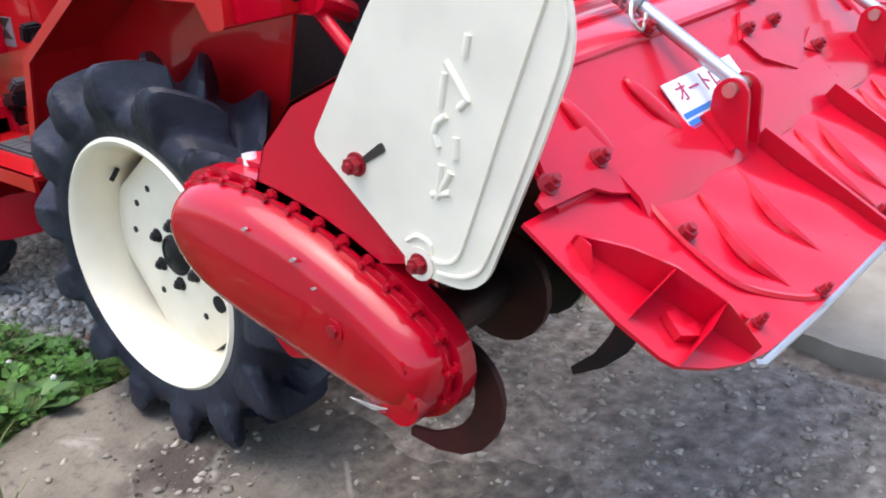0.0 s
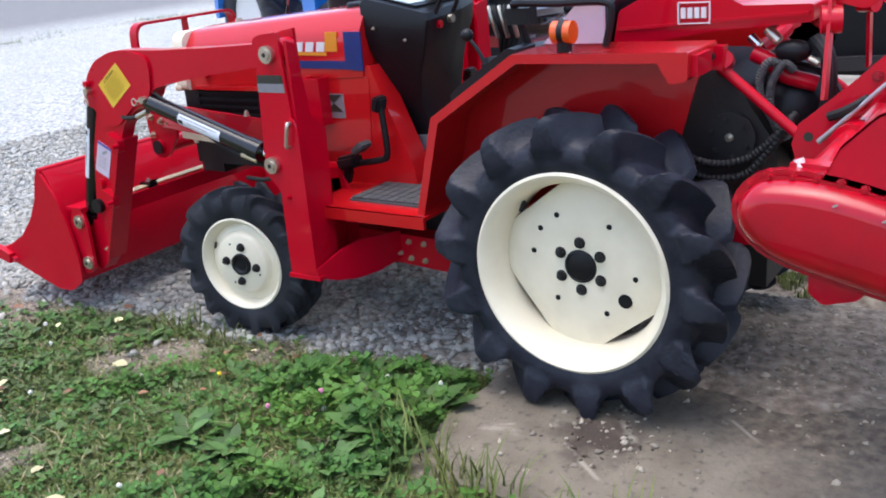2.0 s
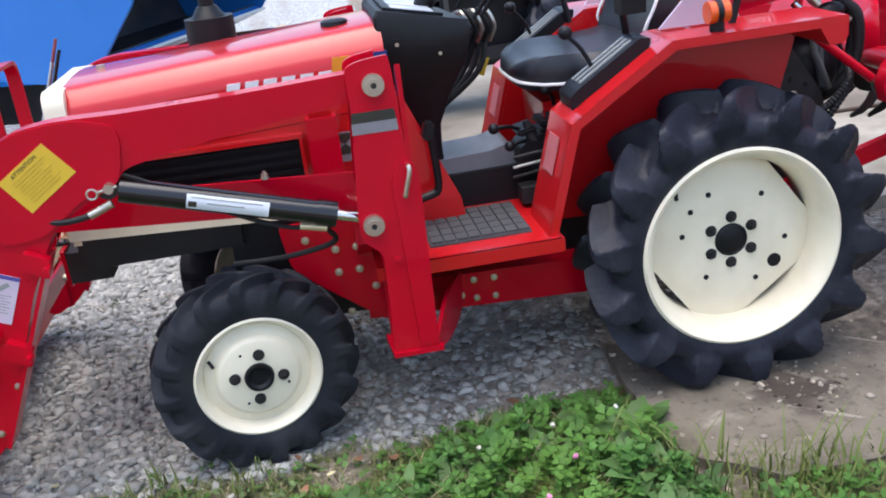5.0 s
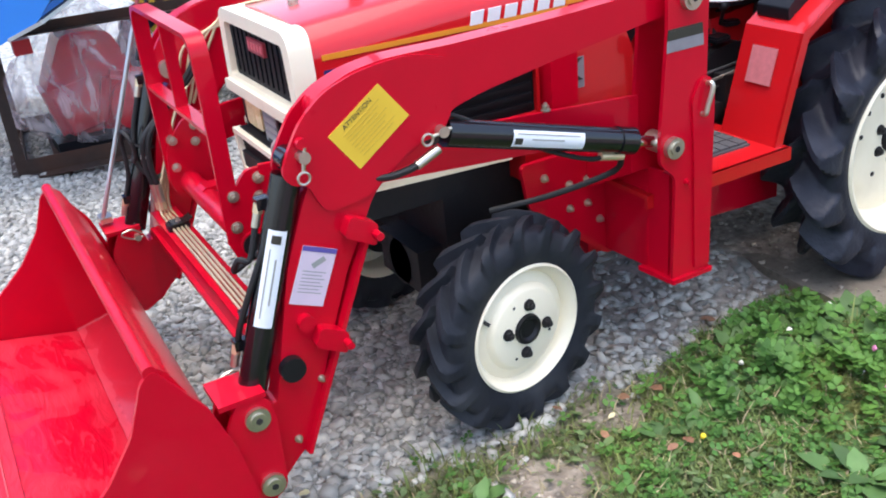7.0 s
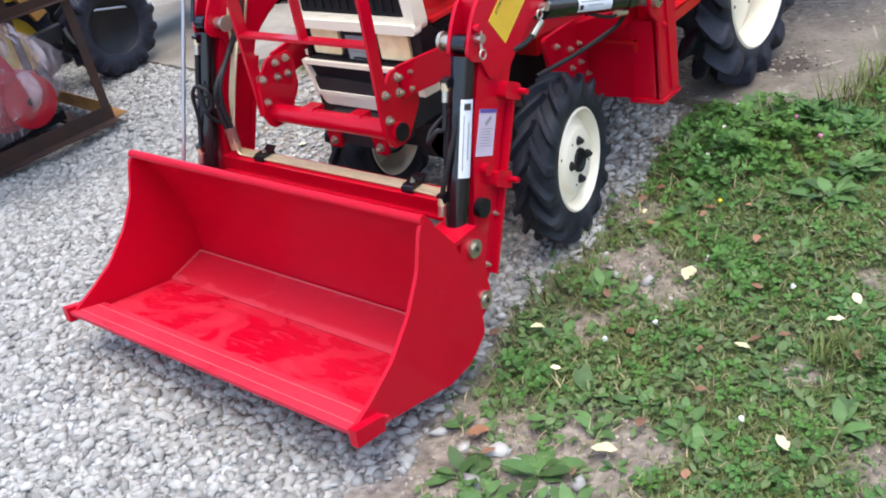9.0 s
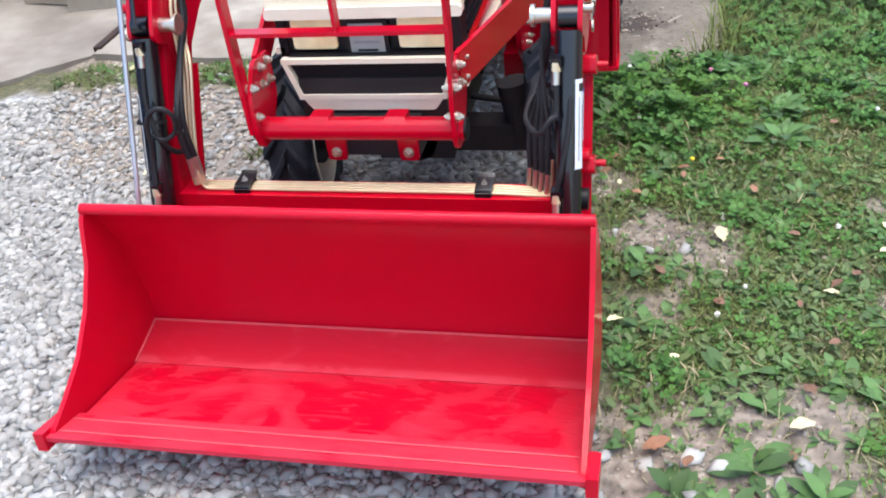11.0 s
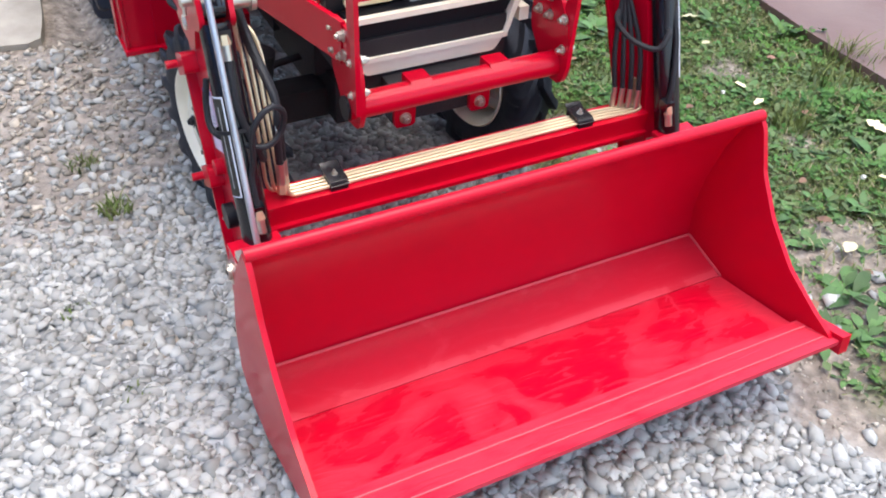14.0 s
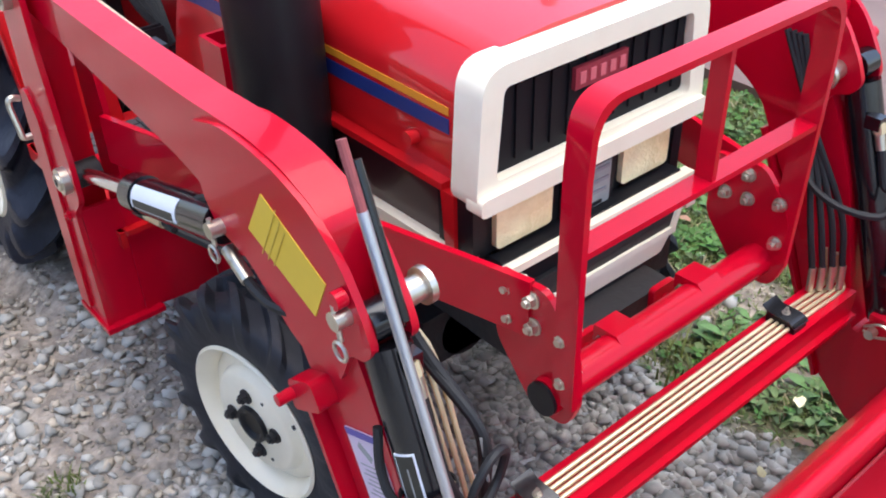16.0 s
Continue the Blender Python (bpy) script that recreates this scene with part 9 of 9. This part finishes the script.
def weed(x, y, seed, n=14, r=0.09):
    """A broad-leaved weed: leaves on short stems round one root."""
    rnd = random.Random(seed)
    z = float(ground_z(x, y))
    plant = thing("weed", (x, y, z), "low broad-leaved green weed in the lawn", "weed", "weeds in the lawn")
    for k in range(n):
        ln = r * rnd.uniform(0.6, 1.2)
        ob = attach(new("leaf", rnd.choice(LEAF_MESHES)), plant)
        ob.matrix_basis = pose(x + rnd.uniform(-0.2, 0.2) * r, y + rnd.uniform(-0.2, 0.2) * r, z, 0, 0, rnd.uniform(0, 360)) @ Matrix.Rotation(-rnd.uniform(0.12, 0.8), 4, "Y") @ Matrix.Diagonal((ln, ln, ln, 1))
    return plant


weed_rng = random.Random(77)
for k in range(60):
    for _ in range(20):
        x, y = weed_rng.uniform(-1.8, -0.5), weed_rng.uniform(0.3, 3.0)
        if weed_rng.random() < float(turf_share(np.array(x), np.array(y))) * (0.2 + 0.8 * float(lush(np.array(x), np.array(y)))):
            break
    weed(x, y, 100 + k, 12, weed_rng.uniform(0.04, 0.085))
for k in range(60):
    x, y = weed_rng.uniform(-1.8, -0.62), weed_rng.uniform(1.7, 3.0)
    weed(x, y, 500 + k, 7, weed_rng.uniform(0.035, 0.06))
for k, (x, y, r) in enumerate(((-0.98, 2.48, 0.1), (-0.8, 2.58, 0.09), (-0.9, 2.62, 0.08), (-0.78, 2.14, 0.08), (-0.92, 2.16, 0.07), (-1.02, 2.28, 0.07), (-0.72, 1.96, 0.08), (-1.12, 2.56, 0.09), (-0.68, 2.05, 0.07), (-1.85, 1.23, 0.09))):
    weed(x, y, 600 + k, 13, r)
for k, (x, y) in enumerate(((-0.66, 0.5), (-0.75, 0.62), (-0.6, 0.74), (-0.85, 0.5), (-0.7, 0.4), (-0.92, 0.42))):
    weed(x, y, 200 + k, 22, 0.13)
for k in range(34):
    x, y = weed_rng.uniform(-1.25, -0.5), weed_rng.uniform(0.32, 0.95)
    if off_slab(np.array(x), np.array(y)):
        weed(x, y, 260 + k, 18, weed_rng.uniform(0.06, 0.11))


def fallen_leaf(x, y, z, r, material, label, seed):
    rnd = random.Random(seed)
    bm = bmesh.new()
    n = 9
    mid = [bm.verts.new((r * (t - 0.5) * 2, 0, 0.12 * r * math.sin(3 * t))) for t in np.linspace(0, 1, n)]
    for sgn in (1, -1):
        edge = [bm.verts.new((r * (t - 0.5) * 2, sgn * r * 0.6 * math.sin(math.pi * min(1, t * 1.02)) ** 0.8 * rnd.uniform(0.8, 1.15) + sgn * 1e-4, r * rnd.uniform(0.05, 0.3) * math.sin(math.pi * t))) for t in np.linspace(0, 1, n)]
        for i in range(n - 1):
            bm.faces.new((mid[i], mid[i + 1], edge[i + 1], edge[i]))
    bmesh.ops.remove_doubles(bm, verts=bm.verts, dist=1e-5)
    ob = single("fallen_leaf", bm, material, label, "leaf", "fallen leaves", angle=80)
    ob.matrix_basis = pose(x, y, z, rnd.uniform(-15, 15), rnd.uniform(-15, 15), rnd.uniform(0, 360))


YELLOWS = ((-0.94, 1.56, 0.045), (-0.64, 1.96, 0.03), (-0.4, 2.02, 0.02), (-1.58, 1.0, 0.045), (-1.94, 0.24, 0.05), (-1.09, 2.36, 0.04), (1.67, 0.28, 0.06), (1.37, 0.34, 0.05), (1.19, 1.17, 0.035),
           (-1.66, 1.91, 0.05), (-0.62, 1.23, 0.016), (-1.5, 1.2, 0.026), (-1.42, 1.5, 0.028), (-1.4, 1.62, 0.03), (-0.8, 2.12, 0.02), (-1.22, 1.83, 0.028), (-1.6, 0.55, 0.03), (-1.45, 2.15, 0.03), (1.5, 0.42, 0.03))
BROWNS = ((-0.76, 2.44, 0.05), (-0.83, 2.49, 0.032), (-1.24, 1.79, 0.03), (-1.3, 1.73, 0.028), (-1.13, 1.9, 0.02), (-1.12, 2.23, 0.035), (-0.83, 1.21, 0.024), (-0.53, 2.04, 0.035), (-0.83, 1.16, 0.03), (-0.59, 1.05, 0.034),
          (-0.38, 0.66, 0.036), (-0.53, 0.75, 0.032), (-0.66, 0.59, 0.028), (-0.57, 1.15, 0.03), (-1.06, 2.46, 0.02), (-0.68, 1.3, 0.026), (-0.6, 0.92, 0.024), (-0.5, 1.32, 0.022), (-1.05, 1.3, 0.03), (-0.92, 1.9, 0.026),
          (-1.15, 1.55, 0.026), (-1.5, 1.75, 0.03), (-1.35, 0.85, 0.026), (-0.76, 1.75, 0.028), (-1.65, 1.4, 0.03), (-1.75, 0.8, 0.03), (-1.3, 2.35, 0.026), (-1.2, 2.05, 0.022), (-1.4, 2.5, 0.03), (-0.95, 1.12, 0.02))
for material, label, rows in ((LEAFY, "pale yellow fallen leaf", YELLOWS), (LEAFB, "brown curled fallen leaf", BROWNS)):
    for k, (x, y, r) in enumerate(rows):
        z = 0.046 if x < -1.9 and y < 1.0 else float(ground_z(x, y)) + (0.03 if x < -0.45 else 0.016)
        fallen_leaf(x, y, z, r * (0.85 if material is LEAFY else 0.72), material, label, (300 if material is LEAFY else 350) + k)


def blossom(x, y, h, material, label, seed):
    rnd = random.Random(seed)
    z = float(ground_z(x, y))
    flower = thing("clover_flower", (x, y, z), label, "flower", "flowers in the lawn")
    part("stem", tube([(x, y, z - 0.005), (x + 0.004, y, z + h * 0.5), (x + rnd.uniform(-0.01, 0.01), y, z + h)], 0.0012, 5, 3), CLOVER, flower)
    head = bmesh.new()
    ball((x, y, z + h), 0.007, head, 2)
    for v in head.verts:
        v.co += Vector((rnd.uniform(-1, 1), rnd.uniform(-1, 1), rnd.uniform(-1, 1))) * 0.0022
    part("head", head, material, flower)


flower_rng = random.Random(5)
for k in range(9):
    for _ in range(20):
        x, y = flower_rng.uniform(-1.5, -0.55), flower_rng.uniform(0.35, 2.6)
        if float(turf_share(np.array(x), np.array(y))) > 0.7:
            break
    blossom(x, y, flower_rng.uniform(0.05, 0.1), PETALW, "small white clover flower in the lawn", 400 + k)
blossom(-0.93, 0.62, 0.12, PETALP, "pink clover flower in the lawn", 450)
blossom(-0.86, 1.14, 0.05, PETALY, "yellow flower in the lawn", 451)
blossom(-1.05, 0.72, 0.11, PETALP, "pink clover flower in the lawn", 452)
